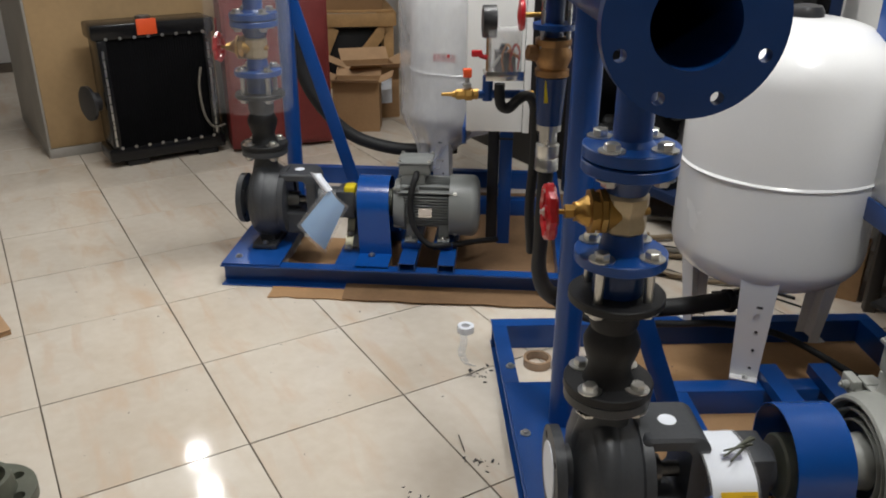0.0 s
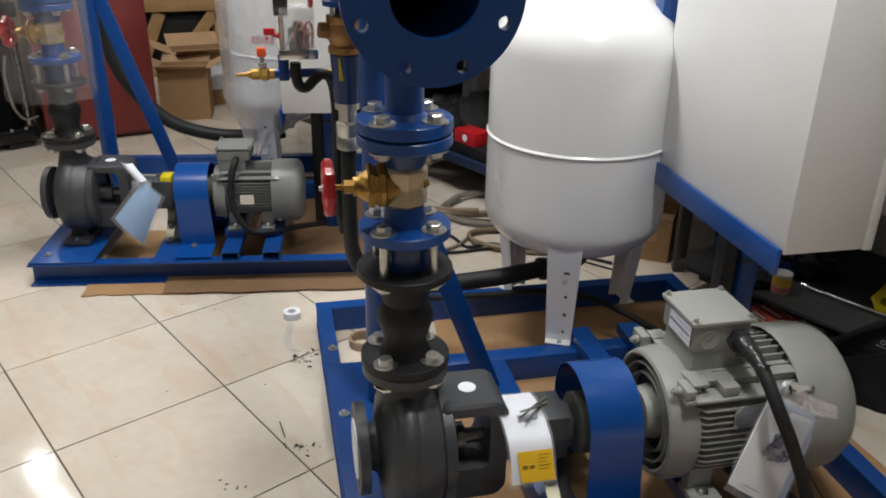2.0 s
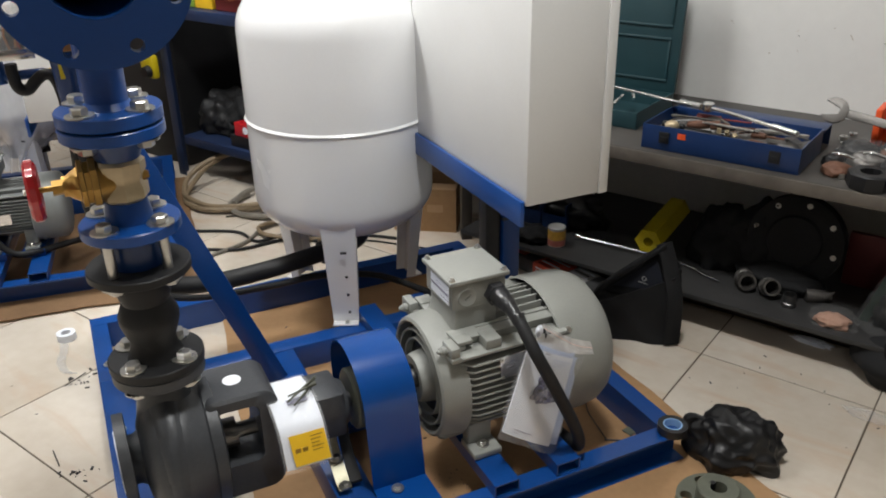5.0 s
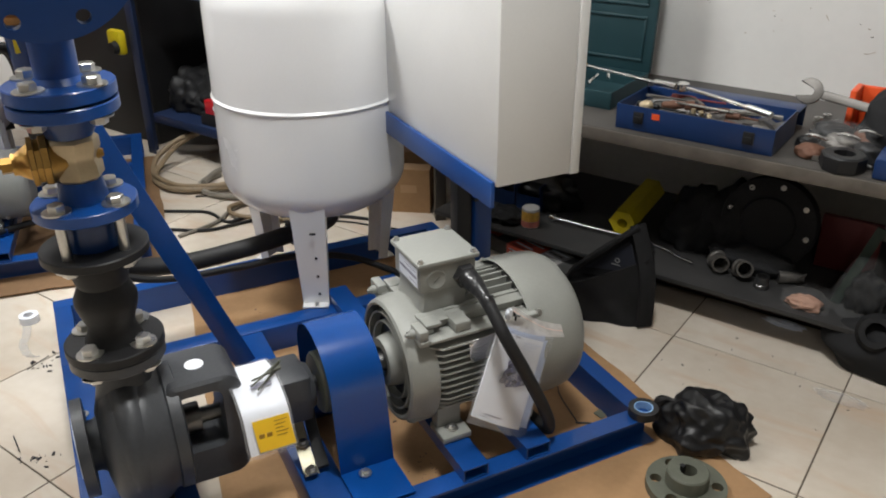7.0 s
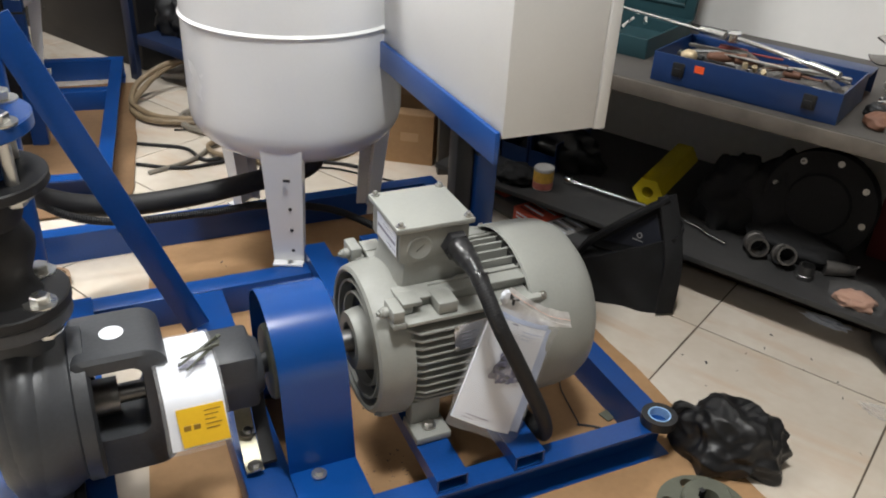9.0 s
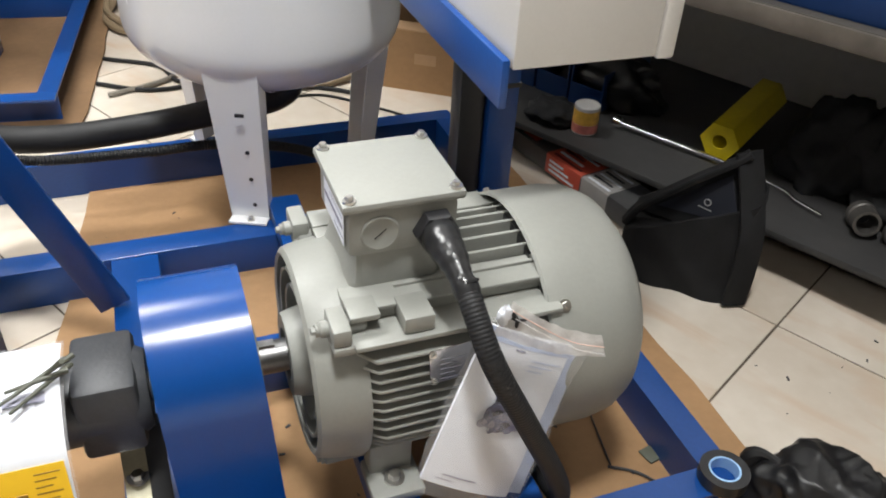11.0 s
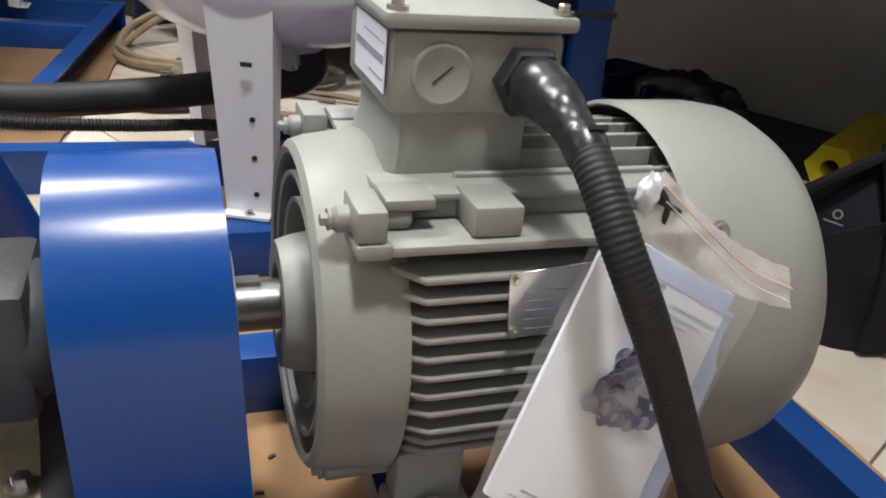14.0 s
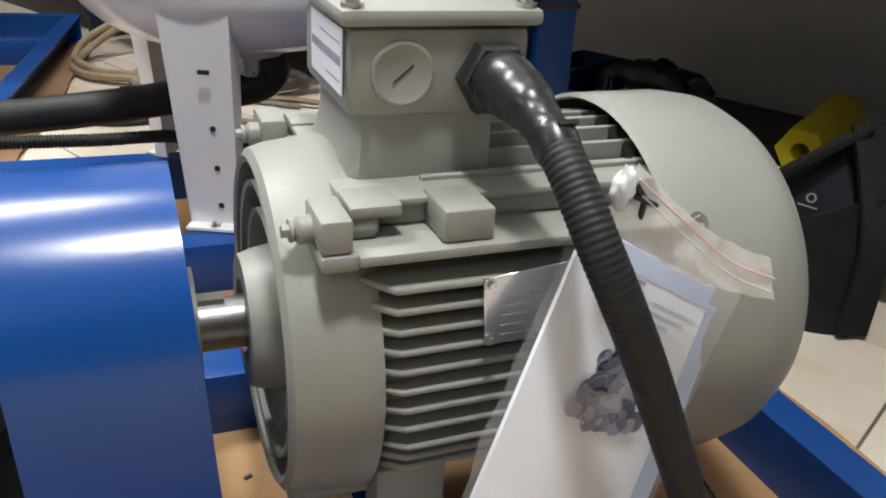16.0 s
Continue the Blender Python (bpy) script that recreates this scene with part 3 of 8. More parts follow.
    # white inspection sticker on the bracket
    bm = B(); lathe(bm, [(0.0, 0.0), (0.018 * s, 0.0), (0.018 * s, 0.0006)], vert(u0 + 0.125 * s, v0 + 0.0, z0 + 0.1185 * s), 24)
    part("sticker", bm, PAPER, p, "round white sticker")
    return p


def riser(m, u, v, zf, lv, label, valve_label):
    """The stack on a pump's outlet. zf: top of the outlet flange; lv: heights of its pieces."""
    zj, zl, zv, zu, zh = lv          # joint's top, lower flange, valve's middle, joint of the upper flanges, header's underside
    r = 0.0825
    j = thing("rubber_expansion_joint", "black rubber bellows joint with steel flanges bolted on the pump outlet", "expansion joint", m, group="expansion joints")
    bm = B(); flange(bm, vert(u, v, zf + 0.001), r + 0.002, 0.03, 0.018)
    part("lower_flange", bm, BLACKM, j)
    bm = B(); flange(bm, vert(u, v, zj - 0.018), r + 0.005, 0.03, 0.016)
    part("upper_flange", bm, BLACKM, j)
    z0, z1 = zf + 0.018, zj - 0.017
    h = z1 - z0
    bm = B()
    lathe(bm, [(0.05, z0), (0.042, z0 + 0.10 * h), (0.040, z0 + 0.2 * h), (0.046, z0 + 0.3 * h), (0.052, z0 + 0.42 * h), (0.053, z0 + 0.5 * h), (0.046, z0 + 0.6 * h), (0.041, z0 + 0.66 * h), (0.046, z0 + 0.74 * h), (0.045, z0 + 0.86 * h), (0.05, z1)], vert(u, v, 0), 32)
    part("bellows", bm, RUBBER, j)
    for k in range(4):
        a = math.pi / 4 + k * math.pi / 2
        du, dv = 0.0625 * math.cos(a), 0.0625 * math.sin(a)
        piece("bolt", BOLT16, j, vert(u + du, v + dv, zf + 0.0192) @ Matrix.Rotation(k * 0.4 + 0.3, 4, "Z"))
        piece("nut", BOLT16, j, vert(u + du, v + dv, zf - 0.0232) @ Matrix.Rotation(math.pi, 4, "X"))
    w = thing("riser_pipe", label, "riser pipe", m, group="riser pipes")
    bm = B(); flange(bm, vert(u, v, zl - 0.02), r, 0.028, 0.02)
    part("lower_flange", bm, BLUE, w)
    bm = B(); rod(bm, V(u, v, zj - 0.001), V(u, v, zl - 0.021), 0.045, seg=28)
    part("lower_pipe", bm, DBLUE, w)
    bm = B(); rod(bm, V(u, v, zl), V(u, v, zv - 0.036), 0.04, 0.034, seg=28)
    part("lower_socket", bm, BLUE, w)
    bm = B(); rod(bm, V(u, v, zv + 0.036), V(u, v, zu - 0.022), 0.035, 0.05, seg=28)
    part("upper_socket", bm, DBLUE, w)
    bm = B(); flange(bm, vert(u, v, zu - 0.022), r, 0.028, 0.02)
    part("middle_flange", bm, BLUE, w)
    bm = B(); flange(bm, vert(u, v, zu - 0.002), r - 0.006, 0.028, 0.004)
    part("gasket", bm, RUBBER, w, "black rubber gasket")
    bm = B(); flange(bm, vert(u, v, zu + 0.002), r, 0.028, 0.022)
    part("upper_flange", bm, BLUE, w)
    bm = B(); lathe(bm, [(0.041, zu + 0.024), (0.033, zu + 0.034), (0.033, zh)], vert(u, v, 0), 28)
    part("branch_pipe", bm, BLUE, w)
    for k in range(4):
        a = math.pi / 4 + k * math.pi / 2
        du, dv = 0.0625 * math.cos(a), 0.0625 * math.sin(a)
        piece("bolt", BOLT16, w, vert(u + du, v + dv, zu + 0.0242) @ Matrix.Rotation(k * 0.7, 4, "Z"))
        piece("nut", BOLT16, w, vert(u + du, v + dv, zu - 0.0222) @ Matrix.Rotation(math.pi, 4, "X"))
        piece("bolt", BOLT16, w, vert(u + du, v + dv, zl + 0.0002) @ Matrix.Rotation(k * 0.5, 4, "Z"))
        bm = B(); rod(bm, V(u + du, v + dv, zj - 0.034), V(u + du, v + dv, zl - 0.021), 0.0085, seg=12)
        part("stud", bm, STEEL, w)
        piece("nut", BOLT16, w, vert(u + du, v + dv, zj - 0.0185) @ Matrix.Rotation(math.pi, 4, "X"))
    g = thing("gate_valve", valve_label, "gate valve", m, group="gate valves")
    bm = B()
    lathe(bm, [(0.034, -0.036), (0.040, -0.030), (0.040, -0.012), (0.036, -0.004), (0.037, 0.006), (0.041, 0.014), (0.041, 0.03), (0.034, 0.036)], vert(u, v, zv), 8)
    part("body", bm, BRASSL, g, "pale brass valve body")
    ax = Matrix.Translation(V(u, v, zv)) @ Matrix.Rotation(-math.pi / 2, 4, "Y")       # local z along -u
    # darker brass cone stands for the shading across the pale valve body
    bm = B()
    lathe(bm, [(0.006, -0.043), (0.016, -0.02), (0.030, 0.02), (0.036, 0.036)], ax @ Matrix.Diagonal((1, 1.15, 1, 1)), 28)
    part("wedge_housing", bm, BRASS, g)
    bm = B()
    lathe(bm, [(0.034, 0.036), (0.041, 0.037), (0.041, 0.047), (0.036, 0.048), (0.036, 0.056), (0.041, 0.057), (0.041, 0.064), (0.03, 0.066), (0.024, 0.076), (0.018, 0.084), (0.018, 0.09)], ax, 8)
    lathe(bm, [(0.013, 0.09), (0.013, 0.106)], ax, 6)
    part("bonnet", bm, BRASS, g, "cast brass bonnet with gland nut")
    bm = B(); lathe(bm, [(0.0045, 0.1), (0.0045, 0.142)], ax, 12)
    part("stem", bm, BRASS, g)
    bm = B()
    n = 40
    ring = []
    for k in range(n):
        a = 2 * math.pi * k / n
        R = 0.043 + 0.0035 * math.cos(8 * a)
        ring.append((R * math.cos(a), R * math.sin(a)))
    loops = [[bm.verts.new(ax @ Vector(((R0 + dr) / R0 * x, (R0 + dr) / R0 * y, h))) for x, y in ring for R0 in (0.043,)] for dr, h in ((-0.008, 0.127), (0.0, 0.123), (0.006, 0.128), (0.006, 0.138), (0.0, 0.142), (-0.008, 0.138))]
    for a, b in zip(loops, loops[1:] + loops[:1]):
        for k in range(n):
            bm.faces.new((a[k], a[(k + 1) % n], b[(k + 1) % n], b[k]))
    for k in range(4):
        a = k * math.pi / 2 + 0.4
        rod(bm, ax @ Vector((0.008 * math.cos(a), 0.008 * math.sin(a), 0.133)), ax @ Vector((0.038 * math.cos(a), 0.038 * math.sin(a), 0.133)), 0.006, 0.0045, 10)
    lathe(bm, [(0.012, 0.125), (0.012, 0.141)], ax, 18)
    part("handwheel", bm, RED, g, "red enamelled handwheel")
    piece("nut", BOLT5, g, ax @ Matrix.Translation((0, 0, 0.1412)))
    return w


def motor(m, u0, v0, z0, zb, s, long, paint, label, feet, jb, cowl, dome=1.0):
    """A finned motor. u0: shaft side of the end shield; zb: what it stands on; long: length without shaft; jb: terminal box (u, width, top); cowl: where the fan cowl begins."""
    p = thing("electric_motor", label, "electric motor", m, group="electric motors")
    ax = Matrix.Translation(V(u0, v0, z0)) @ Matrix.Rotation(math.pi / 2, 4, "Y")
    R = 0.158 * s
    bm = B()
    lathe(bm, [(0.021 * s, -0.075 * s), (0.021 * s, 0.03 * s)], ax, 24)
    part("shaft", bm, DSTEEL, p, "bright steel shaft with a keyway")
    bm = B(); box(bm, u0 - 0.07 * s, u0 - 0.02 * s, -v0 - 0.006 * s, -v0 + 0.006 * s, z0 + 0.017 * s, z0 + 0.0245 * s)
    part("key", bm, DSTEEL, p)
    # end shield with rings
    bm = B()
    lathe(bm, [(0.026 * s, 0.012 * s), (0.034 * s, -0.006 * s), (0.052 * s, -0.006 * s), (0.056 * s, 0.006 * s), (0.060 * s, 0.03 * s), (0.082 * s, 0.034 * s), (0.083 * s, 0.012 * s), (0.087 * s, 0.011 * s), (0.089 * s, 0.036 * s), (0.104 * s, 0.038 * s), (0.105 * s, 0.009 * s), (0.109 * s, 0.008 * s), (0.111 * s, 0.036 * s), (0.121 * s, 0.036 * s), (0.123 * s, 0.007 * s), (0.128 * s, 0.005 * s), (0.134 * s, 0.009 * s), (0.1375 * s, 0.02 * s), (0.143 * s, 0.06 * s), (0.141 * s, 0.068 * s), (0.12 * s, 0.07 * s)], ax, 64, False)
    part("end_shield", bm, paint, p)
    # black rings put the shade of the end shield's grooves into colour
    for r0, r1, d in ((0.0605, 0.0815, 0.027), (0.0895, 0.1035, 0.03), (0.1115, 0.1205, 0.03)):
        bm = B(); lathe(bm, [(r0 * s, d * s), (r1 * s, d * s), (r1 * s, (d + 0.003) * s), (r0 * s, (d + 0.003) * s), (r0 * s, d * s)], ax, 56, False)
        part("recess_ring", bm, BLACKM, p, "black ring that paints the shade in an end shield groove")
    for bx, by in ((-0.119, 0.102), (-0.119, -0.102), (0.096, 0.096), (0.096, -0.096)):
        bm = B()
        x_, y_ = bx * s, by * s
        rod(bm, ax @ Vector((x_, y_, 0.016 * s)), ax @ Vector((x_, y_, 0.07 * s)), 0.0095 * s, seg=14, bevel=0.003)
        rod(bm, ax @ Vector((x_ * 0.9, y_ * 0.9, 0.032 * s)), ax @ Vector((x_ * 0.9, y_ * 0.9, 0.068 * s)), 0.013 * s, seg=14, bevel=0.003)
        part("bolt_boss", bm, paint, p)
        piece("bolt", BOLT5P, p, ax @ Matrix.Translation((x_, y_, 0.0155 * s)) @ Matrix.Rotation(math.pi, 4, "X"))
    # stator core and cooling fins
    f0, f1 = 0.062 * s, cowl - u0 + 0.02
    HW = 0.138
    bm = B(); lathe(bm, [(0.124 * s, 0.05 * s), (0.124 * s, f1)], ax, 48)
    part("stator_frame", bm, paint, p)
    def fin(y0, y1, z, t, x0, x1):
        b = B()
        n0 = 0.02 * s
        poly = [(x0, y0), (x0 + 0.002, y0 + (y1 - y0) * 0.62), (x0 + n0, y1), (x1, y1), (x1, y0)]
        bot = [b.verts.new((u0 + x, -(v0 + y), z0 + z - t / 2)) for x, y in poly]
        top = [b.verts.new((u0 + x, -(v0 + y), z0 + z + t / 2)) for x, y in poly]
        b.faces.new(bot); b.faces.new(top)
        for k in range(5):
            b.faces.new((bot[k], bot[(k + 1) % 5], top[(k + 1) % 5], top[k]))
        bmesh.ops.bevel(b, geom=[e for e in b.edges], offset=0.0014 * s, segments=1, affect="EDGES")
        return b
    for sgn in (1, -1):
        for k in range(11):
            z = (0.085 - 0.0158 * k) * s
            yc = math.sqrt(max(0.0, 0.122 ** 2 - (z / s) ** 2)) * s
            tip = (HW if k < 9 else HW - 0.008 * (k - 8)) * s
            part("cooling_fin", fin(sgn * yc * 0.92, sgn * tip, z, 0.0052 * s, f0 - (0.008 - 0.0016 * k) * s, f1 - 0.004), paint, p)
    for k in range(9):
        y = (-0.088 + 0.176 * k / 8) * s
        zc = math.sqrt(0.122 ** 2 - (y / s) ** 2) * s
        b = B()
        box(b, u0 + f0 + 0.05 * s, u0 + f1 - 0.004, -v0 + y - 0.0026 * s, -v0 + y + 0.0026 * s, z0 + zc * 0.95, z0 + math.sqrt(0.151 ** 2 - (y / s) ** 2) * s, 0.001, seg=1)
        part("cooling_fin", b, paint, p)
    # shoulders under the terminal box, with ledges and lifting lugs
    for sgn in (1, -1):
        def slab(x0, x1, ya, yb, za, zb_, bev=0.0016):
            y0, y1 = sorted((-v0 - sgn * ya * s, -v0 - sgn * yb * s))
            box(b, u0 + x0, u0 + x1, y0, y1, z0 + za * s, z0 + zb_ * s, bev)
        for q in ((0.05 * s, f1 - 0.004, 0.06, HW - 0.002, 0.104, 0.1115, 0.002), (0.027 * s, 0.052 * s, 0.08, HW - 0.006, 0.1, 0.1114, 0.003), (0.05 * s, 0.085 * s, 0.075, 0.112, 0.1262, 0.1345, 0.002), (0.062 * s, f1 - 0.004, 0.07, 0.092, 0.1118, 0.1257), (0.05 * s, f1 - 0.004, 0.05, 0.097, 0.126, 0.132, 0.002)):
            b = B()
            slab(*q)
            part("side_ledge", b, paint, p)
        for x, w in ((0.027, 0.021), (0.107, 0.036)):
            b = B()
            slab(x * s, (x + w) * s, 0.084, HW - 0.008, 0.1118, 0.1345, 0.003)
            part("lug", b, paint, p)
    # fan cowl
    c0, c1 = cowl - u0, long
    bm = B()
    k = c1 - c0
    lathe(bm, [(0.160 * s, c0 + 0.003), (0.162 * s, c0), (0.1655 * s, c0 + 0.003), (0.1655 * s, c1 - 0.55 * k * dome), (0.161 * s, c1 - 0.34 * k * dome), (0.149 * s, c1 - 0.18 * k * dome), (0.13 * s, c1 - 0.07 * k * dome), (0.1 * s, c1 - 0.015 * k * dome), (0.06 * s, c1), (0, c1)], ax, 72, False)
    part("fan_cowl", bm, paint, p)
    # black disc painted in for the shade behind the cowl rim
    bm = B(); lathe(bm, [(0.129 * s, c0 + 0.002), (0.15 * s, c0 + 0.002)], ax, 48, False)
    part("cowl_shadow_gap", bm, BLACK, p, "black disc for the shade behind the fan cowl rim")
    for a in (2.28, 3.84, 0.79, 5.5):
        piece("screw", BOLT5, p, ax @ Matrix.Rotation(-a, 4, "Z") @ Matrix.Translation((0, 0.1657 * s, c0 + 0.022)) @ Matrix.Rotation(-math.pi / 2, 4, "X"))
    # feet
    for u in feet:
        for sgn in (1, -1):
            b = B()
            y = -v0 - sgn * 0.125 * s
            box(b, u - 0.034 * s, u + 0.034 * s, y - 0.034 * s, y + 0.034 * s, zb, zb + 0.016 * s, 0.004)
            y0, y1 = sorted((-v0 - sgn * 0.088 * s, -v0 - sgn * 0.118 * s))
            box(b, u - 0.028 * s, u + 0.028 * s, y0, y1, zb + 0.012, z0 - 0.075 * s, 0.004)
            part("foot", b, paint, p)
            piece("bolt", BOLT8, p, Matrix.Translation((u, y - sgn * 0.008 * s, zb + 0.0165 * s)))
    # terminal box
    uj, wj, zt = jb
    tb = B()
    vj = v0 - 0.005
    box(tb, uj - wj * 0.39, uj + wj * 0.32, -vj - wj * 0.45, -vj + wj * 0.45, z0 + 0.1 * s, zt - 0.064 * s, 0.007)
    box(tb, uj - wj * 0.47, uj + wj * 0.47, -vj - wj * 0.48, -vj + wj * 0.48, zt - 0.072 * s, zt - 0.012 * s, 0.008)
    tbo = part("terminal_box", tb, paint, p)
    # cast fillet that sweeps from the foot of the box down to the end shield, hollow towards its front and back corners
    b = B()
    rows = []
    for i in range(9):
        t_ = i / 8
        out_ = (0.10 * s - 0.39 * wj) * (1 - t_) ** 2.2
        z = z0 + (0.104 + 0.074 * t_) * s
        left = [(-0.39 * wj - out_ * q, y * wj) for y, q in ((-0.447, 0.12), (-0.40, 0.55), (-0.28, 0.9), (0.0, 1.0), (0.28, 0.9), (0.40, 0.55), (0.447, 0.12))]
        rows.append([b.verts.new((uj + x, -vj + y, z)) for x, y in left + [(-0.2 * wj, 0.447 * wj), (-0.2 * wj, -0.447 * wj)]])
    for lo, hi in zip(rows, rows[1:]):
        for k in range(9):
            b.faces.new((lo[k], lo[(k + 1) % 9], hi[(k + 1) % 9], hi[k]))
    b.faces.new(rows[0]); b.faces.new(rows[-1])
    part("box_shoulder", b, paint, p)
    b = B(); box(b, uj - wj * 0.515, uj + wj * 0.515, -vj - wj * 0.515, -vj + wj * 0.515, zt - 0.0115 * s, zt, 0.004)
    part("lid", b, paint, tbo)
    for sx in (-1, 1):
        for sy in (-1, 1):
            piece("screw", BOLT5, tbo, Matrix.Translation((uj + sx * wj * 0.44, -vj + sy * wj * 0.44, zt + 0.0002)))
    return p, ax


# ---- skid B, the near one, and its machines ----
skid(SKID_B, 1.205, (0.735, 0.885), 0.453, "blue painted steel channel skid standing on cardboard on the tiled floor", 0.76)
skid(SKID_A, 1.25, (0.672, 0.81), 0.445, "blue painted steel channel skid further back, on a strip of cardboard", 0.92)
PU, PV, PZ = 0.125, 0.962, 0.25
PUMP_TEXT = "dark grey cast iron end-suction pump bolted on the blue skid"
LEVELS = (0.655, 0.735, 0.808, 0.905, 1.10)
for M in (SKID_B, SKID_A):
    pump(M, PU, PV, PZ, 1.0, PUMP_TEXT)
    riser(M, PU, PV, 0.45, LEVELS, "blue flanged riser pipe with zinc bolts above the pump", "brass gate valve with a red handwheel between blue flanges")


def header(m, label):
    h = thing("header_pipe", label, "header pipe", m, group="header pipes")
    ax = Matrix.Translation(V(PU, 1.205, 1.16)) @ Matrix.Rotation(-math.pi / 2, 4, "X")      # local z towards -v
    bm = B(); ring_plate(bm, 0.125, 0.061, 0.022, ax, 8, 0.105, 0.0095, math.pi / 8, 64)
    part("end_flange", bm, DBLUE, h, "blue open flange with eight bolt holes, darkened for weak light")
    bm = B(); lathe(bm, [(0.0605, 0.001), (0.0605, 1.14), (0.0665, 1.14), (0.0665, 0.0225), (0.0605, 0.001)], ax, 48, False)
    part("pipe", bm, DBLUE, h)
    bm = B(); lathe(bm, [(0, 1.14), (0.066, 1.14), (0.066, 1.15), (0, 1.15)], ax, 32, False)
    part("end_cap", bm, DBLUE, h)
    return h


header(SKID_B, "blue horizontal header pipe with an open flanged end, darkened for weak light")
header(SKID_A, "blue horizontal header pipe above the far pump, darkened for weak light")


def coupling_guard(m, u0, u1, v0, z1, foot):
    """A bent sheet guard over the coupling, with outward foot flanges."""
    g = thing("coupling_guard", "glossy blue sheet steel coupling guard bolted to the skid", "coupling guard", m, group="coupling guards")
    R = 0.108
    zc = z1 - R
    outline = [(v0 + foot, 0.0885), (v0 + R + 0.004, 0.0885)]
    outline += [(v0 + R * math.cos(a), zc + R * math.sin(a)) for a in [math.pi * k / 24 for k in range(25)]]
    outline += [(v0 - R - 0.004, 0.0885), (v0 - foot, 0.0885)]
    t = 0.003
    bm = B()
    def offset(pts, d):
        out = []
        for k, (a, b) in enumerate(pts):
            p, q = pts[max(k - 1, 0)], pts[min(k + 1, len(pts) - 1)]
            tx, ty = q[0] - p[0], q[1] - p[1]
            l = math.hypot(tx, ty)
            out.append((a + ty / l * d, b - tx / l * d))
        return out
    inner = offset(outline, -t)
    loops = []
    for u, lean in ((u0, 0.035), (u1, 0.055)):
        loops.append([bm.verts.new(V(u + lean * (z1 - b), a, b)) for a, b in outline + inner[::-1]])
    n = len(loops[0])
    for k in range(n):
        bm.faces.new((loops[0][k], loops[0][(k + 1) % n], loops[1][(k + 1) % n], loops[1][k]))
    half = n // 2
    for lp in loops:
        for k in range(half - 1):
            bm.faces.new((lp[k], lp[k + 1], lp[n - 2 - k], lp[n - 1 - k]))
    part("cover", bm, GUARD, g, smooth=30)
    for sgn in (1, -1):
        piece("bolt", BOLT8, g, Matrix.Translation(V((u0 + u1) / 2, v0 + sgn * 0.132, 0.0915)))
    c = thing("shaft_coupling", "dark steel shaft coupling inside the guard", "shaft coupling", m, group="shaft couplings")
    ax = Matrix.Translation(V(u0 + 0.026, v0, PZ)) @ Matrix.Rotation(math.pi / 2, 4, "Y")
    bm = B(); lathe(bm, [(0.04, -0.02), (0.062, -0.02), (0.066, -0.016), (0.066, 0.03), (0.04, 0.03)], ax, 32)
    part("pump_half", bm, OLIVE, c)
    bm = B(); lathe(bm, [(0.03, 0.032), (0.066, 0.032), (0.066, 0.075), (0.05, 0.077), (0.05, 0.096), (0.022, 0.096)], ax, 32)
    part("motor_half", bm, OLIVE, c)
    bm = B(); lathe(bm, [(0.06, 0.03), (0.06, 0.032)], ax, 24)
    part("rubber_star", bm, RUBBER, c)
    return g


coupling_guard(SKID_B, 0.4765, 0.589, PV, 0.382, 0.222)
coupling_guard(SKID_A, 0.474, 0.588, PV, 0.352, 0.222)

# ---- motors ----
MOT, AX = motor(SKID_B, 0.64, 0.953, 0.25, 0.1115, 1.0, 0.441, MGREY, "grey finned electric motor with a terminal box on top", (0.738, 0.89), (0.766, 0.138, 0.498), 0.925, 0.88)
MOTA, AXA = motor(SKID_A, 0.602, 0.965, 0.25, 0.1365, 0.68, 0.315, MGREY2, "smaller light grey finned electric motor on the far skid", (0.672, 0.79), (0.682, 0.122, 0.425), 0.808, 0.5)
for u in (0.672, 0.79):
    bm = B(); box(bm, u - 0.035, u + 0.035, -1.07, -0.86, 0.1115, 0.136, 0.002)
    single("motor_packer", bm, BLUE, "blue steel packing plate under the far motor", "packing plate", SKID_A, group="motor packers")


